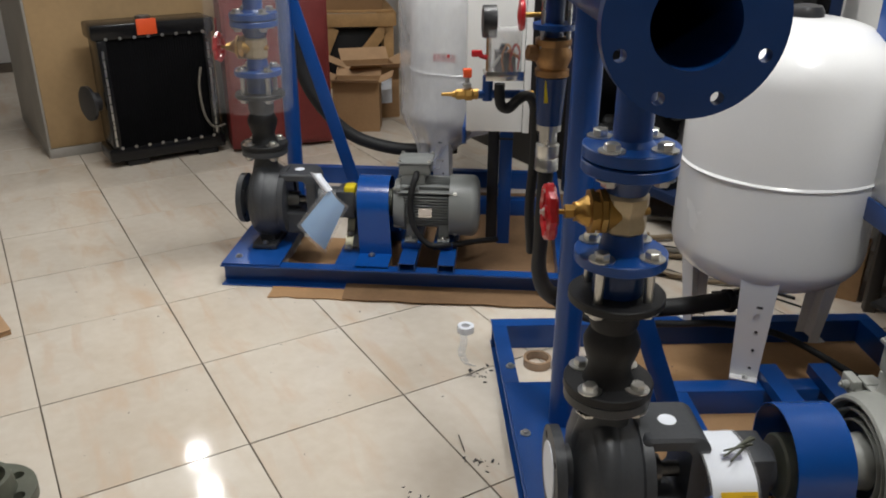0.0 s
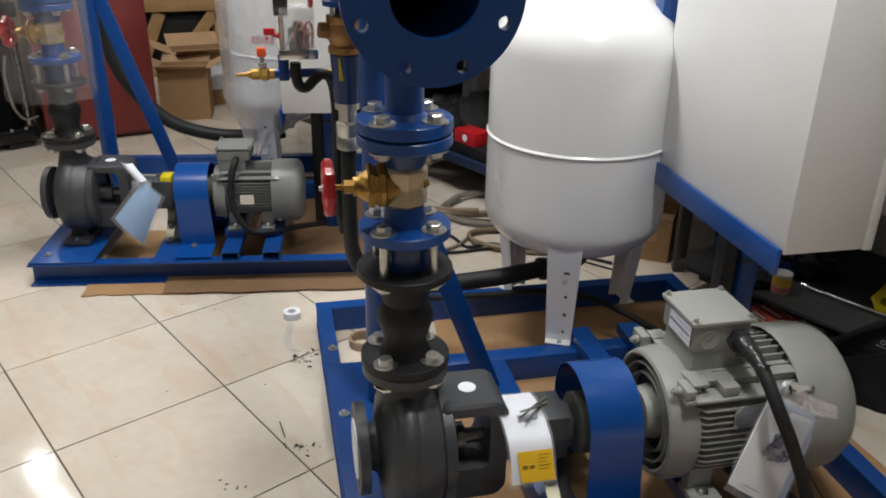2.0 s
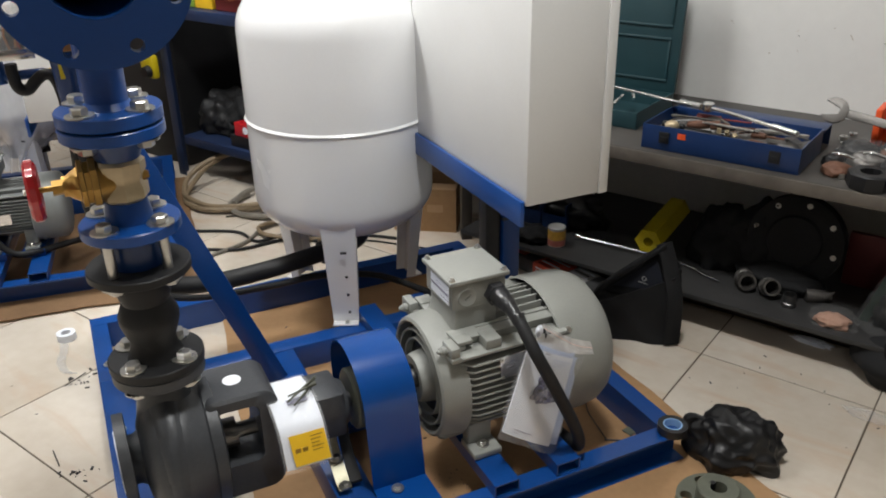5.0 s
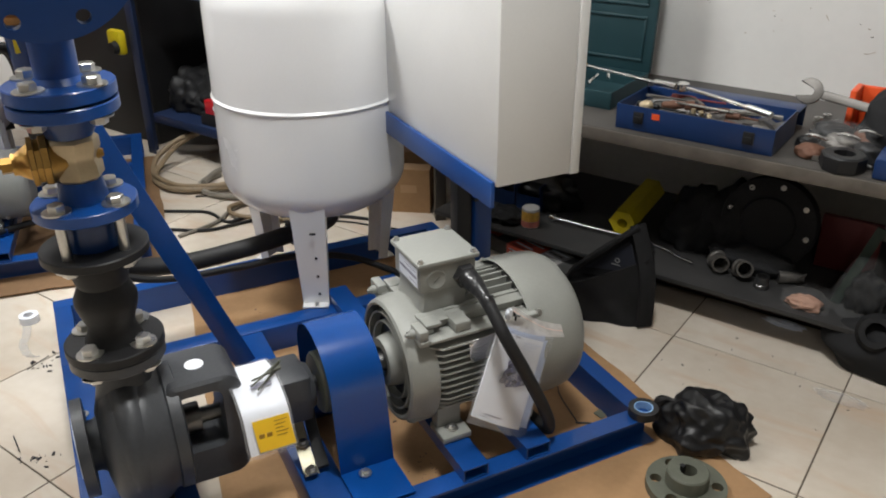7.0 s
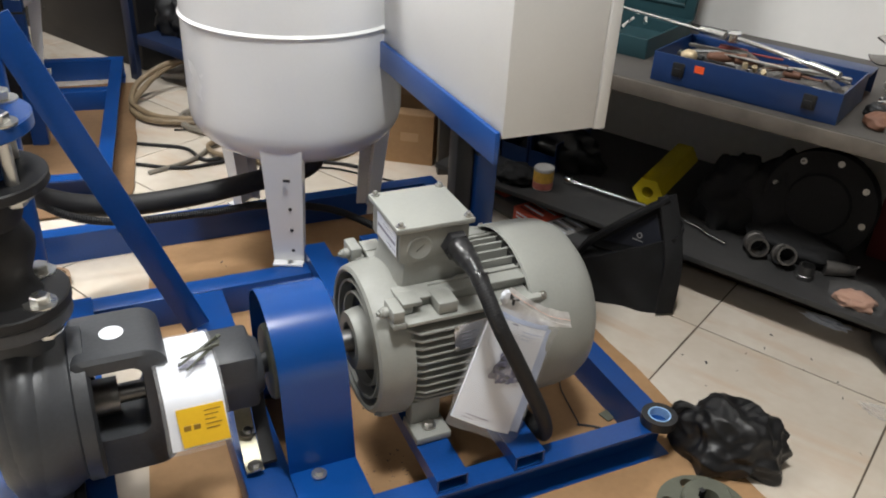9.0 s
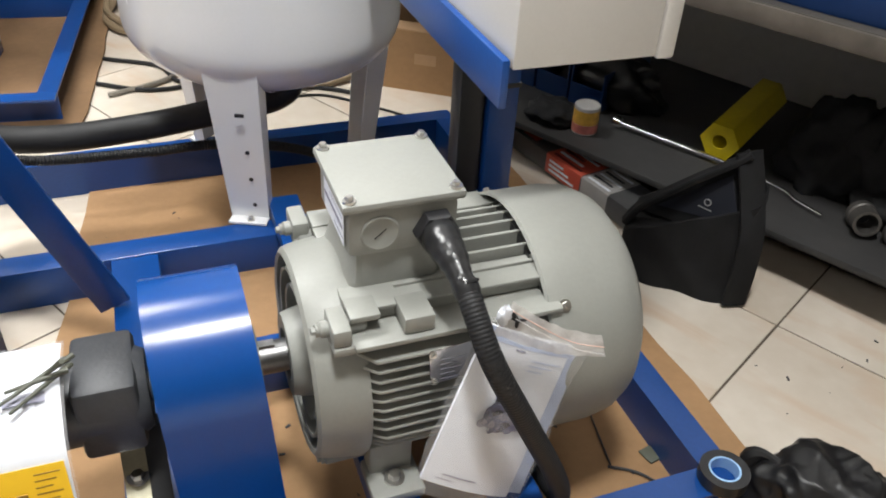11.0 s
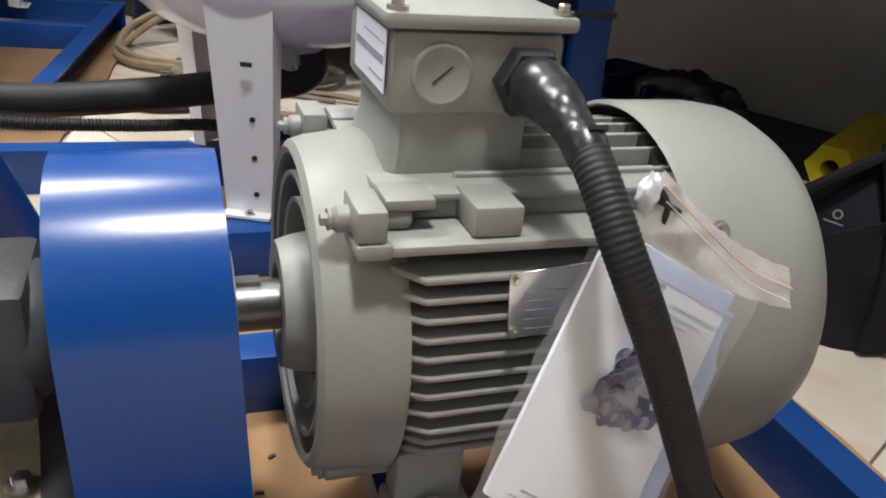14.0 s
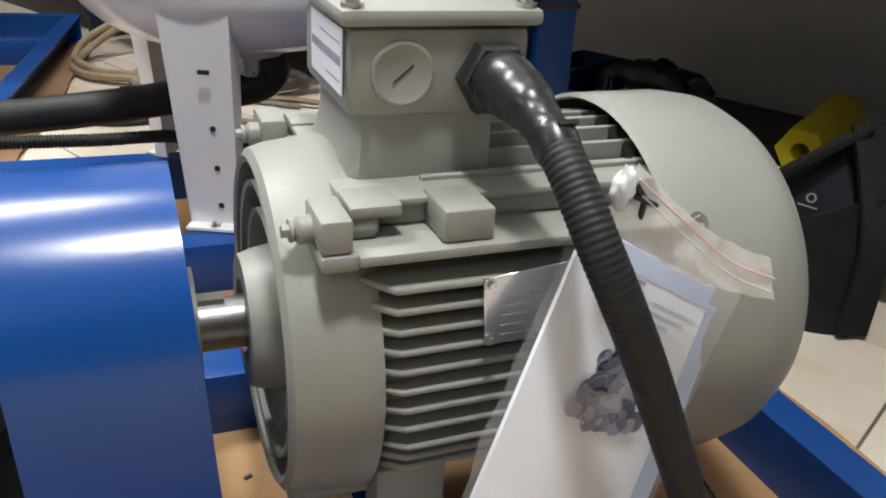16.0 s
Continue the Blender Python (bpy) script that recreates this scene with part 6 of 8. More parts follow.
for x0, x1, z0, z1 in ((0.03, 0.26, 0.035, 0.17), (0.03, 0.26, 0.2, 0.36)):
    bm = B()
    for q in ((x0, x1, z0, z0 + 0.008), (x0, x1, z1 - 0.008, z1), (x0, x0 + 0.008, z0 + 0.009, z1 - 0.009), (x1 - 0.008, x1, z0 + 0.009, z1 - 0.009)):
        box(bm, q[0], q[1], -0.006, -0.0005, q[2], q[3], 0.002, m=mm)
    part("moulded_frame", bm, TEAL, lid)
for k in range(2):
    bm = B(); box(bm, 0.08 + 0.1 * k, 0.11 + 0.1 * k, -0.008, 0.02, 0.395, 0.412, 0.003, m=mm)
    part("catch", bm, BLACK, lid)
random.seed(8)
for k in range(9):
    bm = B()
    x, y = random.uniform(0.03, 0.24), random.uniform(0.03, 0.2)
    rod(bm, (x, y, 0.03 + 0.003 * k), (x + random.uniform(-0.02, 0.05), y + random.uniform(0.02, 0.06), 0.05 + 0.003 * k), 0.006, 0.004, 8)
    t_ = thing("socket_tool", "small steel socket tool lying in the teal case", "socket tool", R(-0.64, 3.1, TOPZ), group="socket tools")
    part("tool_body", bm, (CHROME, STEEL, CHROME, BRASS)[k % 4], t_)

# open-ended wrench propped on the clutter
bm = B()
jaw = []
for k in range(19):
    a = math.radians(35 + 290 * k / 18)
    jaw.append((0.034 * math.cos(a), 0.034 * math.sin(a)))
jaw += [(0.004, -0.013), (-0.012, -0.010), (-0.014, 0.0), (-0.012, 0.010), (0.004, 0.013)]
mm = BENCH @ Matrix.Translation((0.155, 3.2, 0.668)) @ Matrix.Rotation(math.radians(8), 4, "Y") @ Matrix.Rotation(math.radians(62), 4, "X") @ Matrix.Rotation(math.pi, 4, "Z")
prism(bm, jaw, 0.011, Matrix(), 0.002)
box(bm, -0.30, -0.03, -0.0115, 0.0115, 0.002, 0.009, 0.003)
single("open_end_wrench", bm, OILY, "large grey open-ended wrench resting on the bench clutter", "wrench", mm)

# orange plastic box and a dark heap of parts in clear bags
ob_ = thing("orange_bracket", "orange painted steel bracket standing on the bench", "bracket", R(0.245, 3.33, TOPZ))
bm = B(); box(bm, 0, 0.2, 0, 0.014, 0, 0.115, 0.003); box(bm, 0, 0.016, -0.09, 0.0, 0, 0.12, 0.003); box(bm, 0.184, 0.2, -0.09, 0.0, 0, 0.12, 0.003)
part("body", bm, ORANGE, ob_)


def lump(name, x, y, z, sx, sy, sz, mat, label, category, seed, amp=0.3, freq=9.0, sub=4, group="", m=BENCH):
    """A crumpled or cast lump that rests flat on what it lies on."""
    bm = B()
    bmesh.ops.create_icosphere(bm, subdivisions=sub, radius=1)
    for v in bm.verts:
        n = v.co.normalized()
        k = 1 + amp * noise.noise(n * freq * 0.25 + Vector((seed, seed * 2, 0))) + amp * 0.5 * noise.noise(n * freq * 0.6 + Vector((seed, 0, 3)))
        c = n * k
        v.co = Vector((x + c.x * sx, y + c.y * sy, z + max(0.0, (c.z + 0.55) / 1.55) * sz))
    return single(name, bm, mat, label, category, m, group, smooth=80)


for x, y, sx, sy, sz, mat, sd in ((0.215, 3.03, 0.035, 0.03, 0.03, RUST, 8.2), (0.27, 3.10, 0.045, 0.035, 0.05, OILY, 4.2), (0.235, 3.17, 0.05, 0.04, 0.055, BLACKM, 18.2), (0.345, 3.07, 0.04, 0.035, 0.045, BLACKM, 6.2), (0.33, 3.17, 0.045, 0.04, 0.06, RUST, 16.2), (0.19, 3.10, 0.025, 0.025, 0.03, BLACKM, 26.2)):
    lump("oily_part", x, y, TOPZ, sx, sy, sz, mat, "small oily machine part lying on the bench", "machine part", sd, 0.25, 5, group="oily parts")
lump("parts_bag", 0.275, 3.09, TOPZ, 0.085, 0.065, 0.08, FILMC, "crumpled clear plastic bag of small parts on the bench", "parts bag", 3.1, 0.3, 7)
for k, (x, y, z) in enumerate(((0.215, 3.06, 0.04), (0.285, 3.06, 0.055), (0.325, 3.10, 0.06))):
    bm = B(); tube(bm, [(x - 0.02, y, TOPZ + z), (x, y - 0.006, TOPZ + z + 0.006), (x + 0.03, y + 0.004, TOPZ + z - 0.004)], 0.004, 8, 4)
    single("bright_pin", bm, CHROME, "bright steel pin among the bench parts", "pin", BENCH, group="bright pins")
lump("black_cloth", 0.42, 3.22, TOPZ, 0.13, 0.13, 0.16, FABRIC, "black cloth heap on the bench", "cloth", 7.7, 0.25, 5)
bm = B(); lathe(bm, [(0.025, 0), (0.05, 0), (0.052, 0.004), (0.052, 0.034), (0.048, 0.038), (0.025, 0.038), (0.025, 0)], Matrix.Translation((0.30, 2.985, TOPZ)), 8, False)
single("black_ring_part", bm, BLACKM, "black steel ring lying near the bench edge", "ring part", BENCH)
bm = B(); box(bm, 0.37, 0.56, 2.95, 3.06, TOPZ, TOPZ + 0.05, 0.006)
single("blue_carton", bm, TOOLBLUE, "blue box at the bench edge", "box", BENCH)
random.seed(21)
for k in range(16):
    bm = B()
    x, y = random.uniform(0.12, 0.42), random.uniform(3.0, 3.4)
    if k % 2:
        lathe(bm, [(0.006, 0), (0.012, 0.0), (0.012, 0.012), (0.006, 0.012), (0.006, 0)], Matrix.Translation((x, y, TOPZ + 0.0005)), 6, False)
    else:
        rod(bm, (x, y, TOPZ + 0.006), (x + random.uniform(-0.05, 0.05), y + random.uniform(-0.04, 0.04), TOPZ + 0.0065), 0.005, seg=8)
    single("loose_fastener", bm, random.choice((STEEL, DSTEEL, CHROME)), "loose steel bolt or nut scattered on the bench", "fastener", BENCH, group="loose fasteners")

# lower shelf
bm = B(); lathe(bm, [(0.0, 0), (0.027, 0), (0.028, 0.002), (0.028, 0.062), (0.026, 0.064), (0.026, 0.062), (0, 0.062)], Matrix(), 28, False)
can = thing("tin_can", "small tin can with a yellow and red label, on shelf", "tin can", R(-0.548, 3.02, LOWZ))
part("tin", bm, GREYP, can, "pale tin with a rim")
bm = B(); lathe(bm, [(0.0283, 0.024), (0.0283, 0.055)], Matrix(), 28, False)
part("yellow_label", bm, YELLOWB, can, "yellow label band")
bm = B(); lathe(bm, [(0.0283, 0.004), (0.0283, 0.0235)], Matrix(), 28, False)
part("red_label", bm, PINKR, can, "red label band")
ye = thing("hexagonal_tube", "yellow hexagonal plastic packing tube with a round bore", "packing tube", BENCH @ Matrix.Translation((-0.283, 3.115, LOWZ + 0.042)) @ Matrix.Rotation(math.radians(3), 4, "Z") @ Matrix.Rotation(math.radians(-86), 4, "X"))
bm = B()
o0 = [bm.verts.new((0.043 * math.cos(math.pi / 3 * k), 0.043 * math.sin(math.pi / 3 * k), z)) for z in (0, 0.26) for k in range(6)]
i0 = [bm.verts.new((0.0155 * math.cos(math.pi / 12 * k), 0.0155 * math.sin(math.pi / 12 * k), z)) for z in (0, 0.26) for k in range(24)]
for k in range(6):
    j = (k + 1) % 6
    bm.faces.new((o0[k], o0[j], o0[6 + j], o0[6 + k]))
    for e in (0, 1):
        ring = [i0[24 * e + (4 * k + q) % 24] for q in range(5)]
        bm.faces.new([o0[6 * e + k], o0[6 * e + j]] + ring[::-1])
for k in range(24):
    j = (k + 1) % 24
    bm.faces.new((i0[k], i0[j], i0[24 + j], i0[24 + k]))
part("tube", bm, YELLOW, ye, smooth=25)
bm = B(); rod(bm, (-0.50, 3.093, LOWZ + 0.010), (-0.25, 3.102, LOWZ + 0.010), 0.0065, 0.005, 12); lathe(bm, [(0.009, 0), (0.013, 0.004), (0.013, 0.02), (0.009, 0.024)], Matrix.Translation((-0.52, 3.093, LOWZ + 0.011)) @ Matrix.Rotation(math.pi / 2, 4, "Y"), 14)
single("breaker_bar", bm, CHROME, "chrome breaker bar lying on the lower shelf", "breaker bar", BENCH)
bm = B(); tube(bm, [(-0.19, 3.105, LOWZ + 0.006), (-0.12, 3.09, LOWZ + 0.006), (-0.09, 3.072, LOWZ + 0.006), (-0.035, 3.055, LOWZ + 0.006)], 0.004, 10, 5)
single("bent_rod", bm, CHROME, "bent chrome rod at the lower shelf edge", "steel rod", BENCH)
for x, y, r, h, m_ in ((0.03, 3.07, 0.027, 0.05, OILY), (0.10, 3.06, 0.026, 0.042, OILY), (0.163, 3.035, 0.02, 0.034, DSTEEL)):
    bm = B(); lathe(bm, [(r * 0.7, 0), (r, 0), (r, h * 0.3), (r * 0.9, h * 0.36), (r * 0.9, h), (r * 0.7, h), (r * 0.7, 0)], R(x, y, LOWZ) if x > 0.15 else R(x, y, LOWZ + r) @ Matrix.Rotation(math.radians(80 if x < 0.06 else 62), 4, "X") @ Matrix.Rotation(0.5, 4, "Y") @ Matrix.Translation((0, 0, -h * 0.3)), 28, False)
    single("pipe_fitting", bm, m_, "steel threaded pipe fitting lying on the lower shelf", "pipe fitting", group="pipe fittings")
bm = B(); rod(bm, (0.19, 3.09, LOWZ + 0.016), (0.25, 3.12, LOWZ + 0.016), 0.02, 0.013, 14); rod(bm, (0.24, 3.1, LOWZ + 0.016), (0.262, 3.08, LOWZ + 0.05), 0.004, 0.002, 8)
single("pipe_fitting", bm, OILY, "dull steel reducer lying on the lower shelf", "pipe fitting", BENCH, group="pipe fittings")
lump("plastic_bag", 0.285, 2.995, LOWZ, 0.06, 0.04, 0.05, FILMC, "crumpled clear plastic bag on the lower shelf edge", "plastic bag", 9.3, 0.35, 12)
lump("clay_lump", 0.285, 2.995, LOWZ, 0.045, 0.03, 0.03, CLAY, "pinkish putty lump inside the clear bag", "putty", 19.3, 0.3, 9)
lump("plastic_bag", 0.40, 3.04, LOWZ, 0.065, 0.05, 0.15, FILMC, "large clear plastic bag of parts on the lower shelf", "plastic bag", 12.3, 0.3, 6)
lump("black_casting", 0.41, 3.07, LOWZ, 0.05, 0.04, 0.10, CASTB, "black machine part inside a clear plastic bag", "casting", 22.3, 0.3, 9)
# big black castings
cast = thing("black_casting", "large black cast flange housing on the lower shelf", "casting", R(0.125, 3.2, LOWZ + 0.13) @ Matrix.Rotation(math.radians(-8), 4, "X"))
mm = Matrix.Rotation(math.radians(-90), 4, "X")
bm = B(); lathe(bm, [(0.05, -0.06), (0.07, -0.06), (0.075, -0.05), (0.127, -0.05), (0.13, -0.045), (0.13, -0.012), (0.11, -0.008), (0.105, 0.06), (0.06, 0.1), (0.05, 0.16)], mm, 40)
part("flange_disc", bm, CASTB, cast)
for k in range(8):
    a = 2 * math.pi * k / 8 + 0.2
    piece("bolt", BOLT5, cast, mm @ Matrix.Translation((0.108 * math.cos(a), 0.108 * math.sin(a), -0.0505)) @ Matrix.Rotation(math.pi, 4, "X"))
lump("black_casting", -0.075, 3.2, LOWZ, 0.10, 0.08, 0.175, CASTB, "black cast machine part with a ragged top on the lower shelf", "casting", 2.2, 0.35, 9)
lump("black_casting", 0.02, 3.2, LOWZ, 0.08, 0.07, 0.21, CASTB, "upright black machine part on the lower shelf", "casting", 52.2, 0.3, 8)
lump("black_casting", 0.11, 3.13, LOWZ, 0.12, 0.05, 0.07, CASTB, "low black machine part on the lower shelf", "casting", 5.6, 0.25, 7)
lump("black_bag", -0.60, 3.2, LOWZ, 0.13, 0.06, 0.125, BAGBLACK, "crumpled black plastic bag lying on the lower shelf", "plastic bag", 15.6, 0.3, 9)
bm = B(); box(bm, 0.245, 0.40, 3.25, 3.27, LOWZ, LOWZ + 0.16, 0.004)
single("red_board", bm, DRED2, "deep red painted board standing on the lower shelf", "box", BENCH)
bm = B(); box(bm, -0.012, 0.012, 0, 0.006, 0, 0.24, m=R(0.345, 3.06, LOWZ) @ Matrix.Rotation(0.28, 4, "Y"))
single("green_strap", bm, DGREEN, "dark green strap standing on the lower shelf", "strap")
for k in range(3):
    bn = thing("parts_bin", "small blue plastic parts bin on the lower shelf", "parts bin", R(-0.85 + 0.095 * k, 3.12, LOWZ), group="parts bins")
    bm = B(); box(bm, 0, 0.088, 0, 0.2, 0, 0.004); box(bm, 0, 0.003, 0, 0.2, 0.004, 0.09); box(bm, 0.085, 0.088, 0, 0.2, 0.004, 0.09); box(bm, 0.003, 0.085, 0.197, 0.2, 0.004, 0.09); box(bm, 0.003, 0.085, 0, 0.003, 0.004, 0.05)
    part("bin", bm, TOOLBLUE, bn)
lump("rag", -0.63, 3.02, LOWZ, 0.06, 0.05, 0.04, FABRIC, "dark rag on the lower shelf", "rag", 1.6, 0.35, 9)

# red printed carton on the floor beside the bench, and the black bag
gb = thing("tool_carton", "long black and red printed tool carton lying on the floor", "carton", ROOM @ pose(-0.80, 3.10, 0.006, 0, 0, -16))
Lc, Wc, Hc = 0.46, 0.1, 0.052
bm = B(); prism(bm, [(0.0, 0.018), (0.018, 0.0), (Lc, 0.0), (Lc, Wc), (0.018, Wc), (0.0, Wc - 0.018)], Hc, Matrix(), 0.006)
part("carton", bm, DGREYP, gb)
def band(x0, x1, mat, name, label=""):
    bm = B(); box(bm, x0, x1, -0.0006, Wc + 0.0006, 0.003, Hc + 0.0006, 0.003)
    return part(name, bm, mat, gb, label)
band(0.15, 0.275, REDP, "red_band", "red printed band")
band(0.2755, 0.365, GREYP, "grey_band", "grey printed band")
for x, y, w, h in ((0.045, 0.012, 0.05, 0.035), (0.08, 0.065, 0.05, 0.022)):
    bm = B(); box(bm, x, x + w, y, y + h, Hc + 0.0001, Hc + 0.0008)
    part("print_block", bm, REDP, gb)
for k in range(5):
    bm = B(); box(bm, 0.165, 0.26 - 0.016 * (k % 3), 0.01 + 0.017 * k, 0.018 + 0.017 * k, Hc + 0.0007, Hc + 0.0013)
    part("print_line", bm, PAPER if k % 2 else DRED, gb)
    bm = B(); box(bm, 0.285, 0.355 - 0.01 * (k % 2), 0.01 + 0.017 * k, 0.017 + 0.017 * k, Hc + 0.0007, Hc + 0.0013)
    part("print_line", bm, INKD if k % 2 else PAPER, gb)
for k in range(3):
    bm = B(); box(bm, 0.165, 0.255 - 0.02 * k, -0.0012, -0.0007, 0.012 + 0.012 * k, 0.018 + 0.012 * k)
    part("print_line", bm, PAPER, gb)
pk = thing("tool_bag", "open black nylon tool bag with a raised back on the floor", "bag", ROOM @ pose(-0.2, 2.945, 0, 0, 0, 18))


def bag_fold(p, k=0.005):
    q = p * 24
    return p + Vector((noise.noise(q), noise.noise(q + Vector((9, 2, 4))), 0.6 * noise.noise(q + Vector((3, 7, 1))))) * k * min(1, p.z / 0.03)


bm = B()
bmesh.ops.create_cube(bm, size=1)
bmesh.ops.subdivide_edges(bm, edges=bm.edges[:], cuts=13, use_grid_fill=True)
for v in bm.verts:
    c = v.co.copy()
    x, f, h = c.x * (1 - 0.10 * (2 * abs(c.y)) ** 4), c.y * (1 - 0.10 * (2 * abs(c.x)) ** 4), c.z + 0.5
    dish = 0.03 * max(0.0, 1 - (2.3 * c.x) ** 2) * max(0.0, 1 - (2.3 * c.y) ** 2) * (1 if h > 0.99 else 0)
    p = Vector((-0.035 + x * 0.245 * (1 - 0.05 * h), f * 0.14 * (1 - 0.12 * h) + 0.006, h * (0.158 + 0.12 * x) - dish))
    v.co = bag_fold(p) + Vector((0, -0.004 * math.sin(60 * p.x + 9 * h) * (1 - h) * (1 if c.y < 0 else 0), 0))
part("body", bm, FABRIC, pk, smooth=60)
# raised back: a peaked panel with a dark lining in front and a flat side that runs down to the floor
LFT, PEAK, RGT = Vector((-0.15, 0.025, 0.112)), Vector((0.03, -0.012, 0.282)), Vector((0.082, -0.055, 0.158))
bm = B()
for q in (LFT, LFT + Vector((0.0, 0.035, 0)), PEAK, PEAK + Vector((0.022, 0.014, 0.002)), RGT, Vector((0.088, 0.06, 0.13)), Vector((0.086, 0.03, 0.2)), Vector((0.04, -0.05, 0.13))):
    bm.verts.new(q)
bmesh.ops.convex_hull(bm, input=bm.verts[:])
bmesh.ops.subdivide_edges(bm, edges=bm.edges[:], cuts=4, use_grid_fill=True)
for v in bm.verts:
    v.co = bag_fold(v.co.copy(), 0.004)
part("raised_back", bm, FABRIC, pk, smooth=60)
nrm = (PEAK - LFT).cross(RGT - LFT).normalized()
nrm = nrm if nrm.y < 0 else -nrm
mid = (LFT + PEAK + RGT) / 3
bm = B()
tri = [bm.verts.new(mid + (q - mid) * 0.66 + nrm * 0.005) for q in (LFT, PEAK, RGT)] + [bm.verts.new(mid + (q - mid) * 0.66 - nrm * 0.002) for q in (LFT, PEAK, RGT)]
bm.faces.new(tri[:3]); bm.faces.new(tri[5:2:-1])
for k in range(3):
    bm.faces.new((tri[k], tri[(k + 1) % 3], tri[3 + (k + 1) % 3], tri[3 + k]))
lining = part("lining", bm, NAVYK, pk, "dark navy lining")
side_ = Vector((0, 0, 1)).cross(nrm).normalized()
mm = Matrix.Translation(mid + nrm * 0.0055) @ Matrix((side_, nrm.cross(side_), nrm)).transposed().to_4x4()
bm = B(); lathe(bm, [(0.005, 0), (0.0072, 0), (0.0072, 0.001), (0.005, 0.001), (0.005, 0)], mm, 20, False)
part("round_badge", bm, GREYP, lining, "small pale round badge")
bm = B(); box(bm, -0.016, 0.012, -0.014, -0.012, 0, 0.0008, m=mm)
part("print_line", bm, GREYP, lining)


def webbing(pts, w, across):
    """A flat padded strap through pts."""
    bm = B()
    C_ = curve_points([Vector(p) for p in pts], 6)
    rows = []
    for k, p in enumerate(C_):
        t_ = (C_[min(k + 1, len(C_) - 1)] - C_[max(k - 1, 0)]).normalized()
        side = (across - t_ * across.dot(t_)).normalized()
        up = t_.cross(side)
        rows.append([bm.verts.new(p + side * w * a + up * 0.006 * b) for a, b in ((-0.5, -0.6), (-0.42, -1), (0.42, -1), (0.5, -0.6), (0.5, 0.6), (0.42, 1), (-0.42, 1), (-0.5, 0.6))])
    for a, b in zip(rows, rows[1:]):
        for k in range(8):
            bm.faces.new((a[k], a[(k + 1) % 8], b[(k + 1) % 8], b[k]))
    bm.faces.new(rows[0]); bm.faces.new(rows[-1])
    return bm


part("strap", webbing([(-0.156, -0.02, 0.10), (-0.13, -0.012, 0.142), (-0.05, -0.018, 0.222), (0.012, -0.02, 0.277), (0.034, -0.014, 0.298)], 0.03, Vector((0.3, -1, 0.3))), FABRIC, pk, "black webbing carry strap")
part("strap", webbing([(0.03, -0.012, 0.3), (0.052, -0.03, 0.24), (0.074, -0.056, 0.165), (0.08, -0.06, 0.09), (0.08, -0.058, 0.008)], 0.046, Vector((1, 0.6, 0))), FABRIC, pk, "wide black webbing strap")
# black cast body and foil at the foot of the bench
pb = thing("black_pump_body", "black cast pump body lying on the floor by the bench", "pump body", ROOM @ pose(0.49, 3.1, 0.0))
bm = B()
bmesh.ops.create_icosphere(bm, subdivisions=4, radius=1)
for v in bm.verts:
    n = v.co.normalized()
    k = 1 + 0.2 * noise.noise(n * 1.6 + Vector((31, 2, 0)))
    v.co = Vector((n.x * k * 0.155, n.y * k * 0.12, max(0.0, n.z * k + 0.6) * 0.09))
part("casing", bm, CASTB, pb)
bm = B(); lathe(bm, [(0.025, 0), (0.045, 0), (0.05, 0.004), (0.05, 0.03), (0.04, 0.05), (0.025, 0.05), (0.025, 0)], Matrix.Translation((-0.03, -0.05, 0.12)) @ Matrix.Rotation(math.radians(62), 4, "X"), 28, False)
part("port", bm, CASTB, pb)
lump("plastic_scrap", 0.22, 3.16, 0.001, 0.05, 0.018, 0.014, PAPER, "shiny scrap of plastic film on the floor", "plastic scrap", 33.0, 0.5, 14, m=ROOM)
lump("plastic_scrap", 0.43, 2.88, 0.001, 0.06, 0.02, 0.014, FILM, "shiny scrap of clear plastic on the floor", "plastic scrap", 35.0, 0.5, 14, m=ROOM)
# scuffs on the wall above the bench
random.seed(31)
for k in range(30):
    bm = B()
    x, z = random.uniform(-0.30, 0.75), 0.75 + random.gauss(0, 0.04)
    ln, a = random.choice((0.004, 0.006, 0.009, 0.03)) * random.uniform(0.6, 1.3), random.gauss(0.1, 0.5)
    w = random.uniform(0.0005, 0.0016)
    box(bm, -ln / 2, ln / 2, -0.0006, 0, -w, w, m=Matrix.Translation((x, WALL_Y - 0.0004, z)) @ Matrix.Rotation(a, 4, "Y"))
    single("wall_scuff", bm, OLIVE if k % 4 == 0 else SCUFF, "short dark scuff mark on the white wall", "scuff mark", ROOM, group="wall scuffs", kind="structure")


# ---- stores on the navy rack ----
# black cabinet, back sheets and large cases are added to darken this background
tall = thing("dark_backdrop_box", "tall black box added beside the rack as a dark backdrop", "machine cabinet", ROOM)
bm = B(); box(bm, -3.6, -2.56, 3.12, 3.64, 0.0, 1.6, 0.01)
part("body", bm, BLACKM, tall)
bm = B(); box(bm, -3.55, -2.61, 3.108, 3.1195, 0.06, 1.54, 0.004)
door_ = part("door", bm, BLACKM, tall)
bm = B(); box(bm, -2.70, -2.685, 3.085, 3.1075, 0.7, 0.85, 0.003)
part("handle", bm, DSTEEL, door_)
bm = B(); box(bm, -2.455, -1.67, 3.585, 3.6, 0.191, 0.704, 0.003)
part("back_sheet", bm, BLACKM, RACK, "black sheet added to hide the bright wall between the shelves")
bm = B(); box(bm, -2.455, -1.67, 3.585, 3.6, 0.751, 1.45, 0.003)
part("back_sheet", bm, BLACKM, RACK)
bm = B(); box(bm, -2.0, -1.68, 3.1, 3.5, 0.845, 1.25, 0.012)
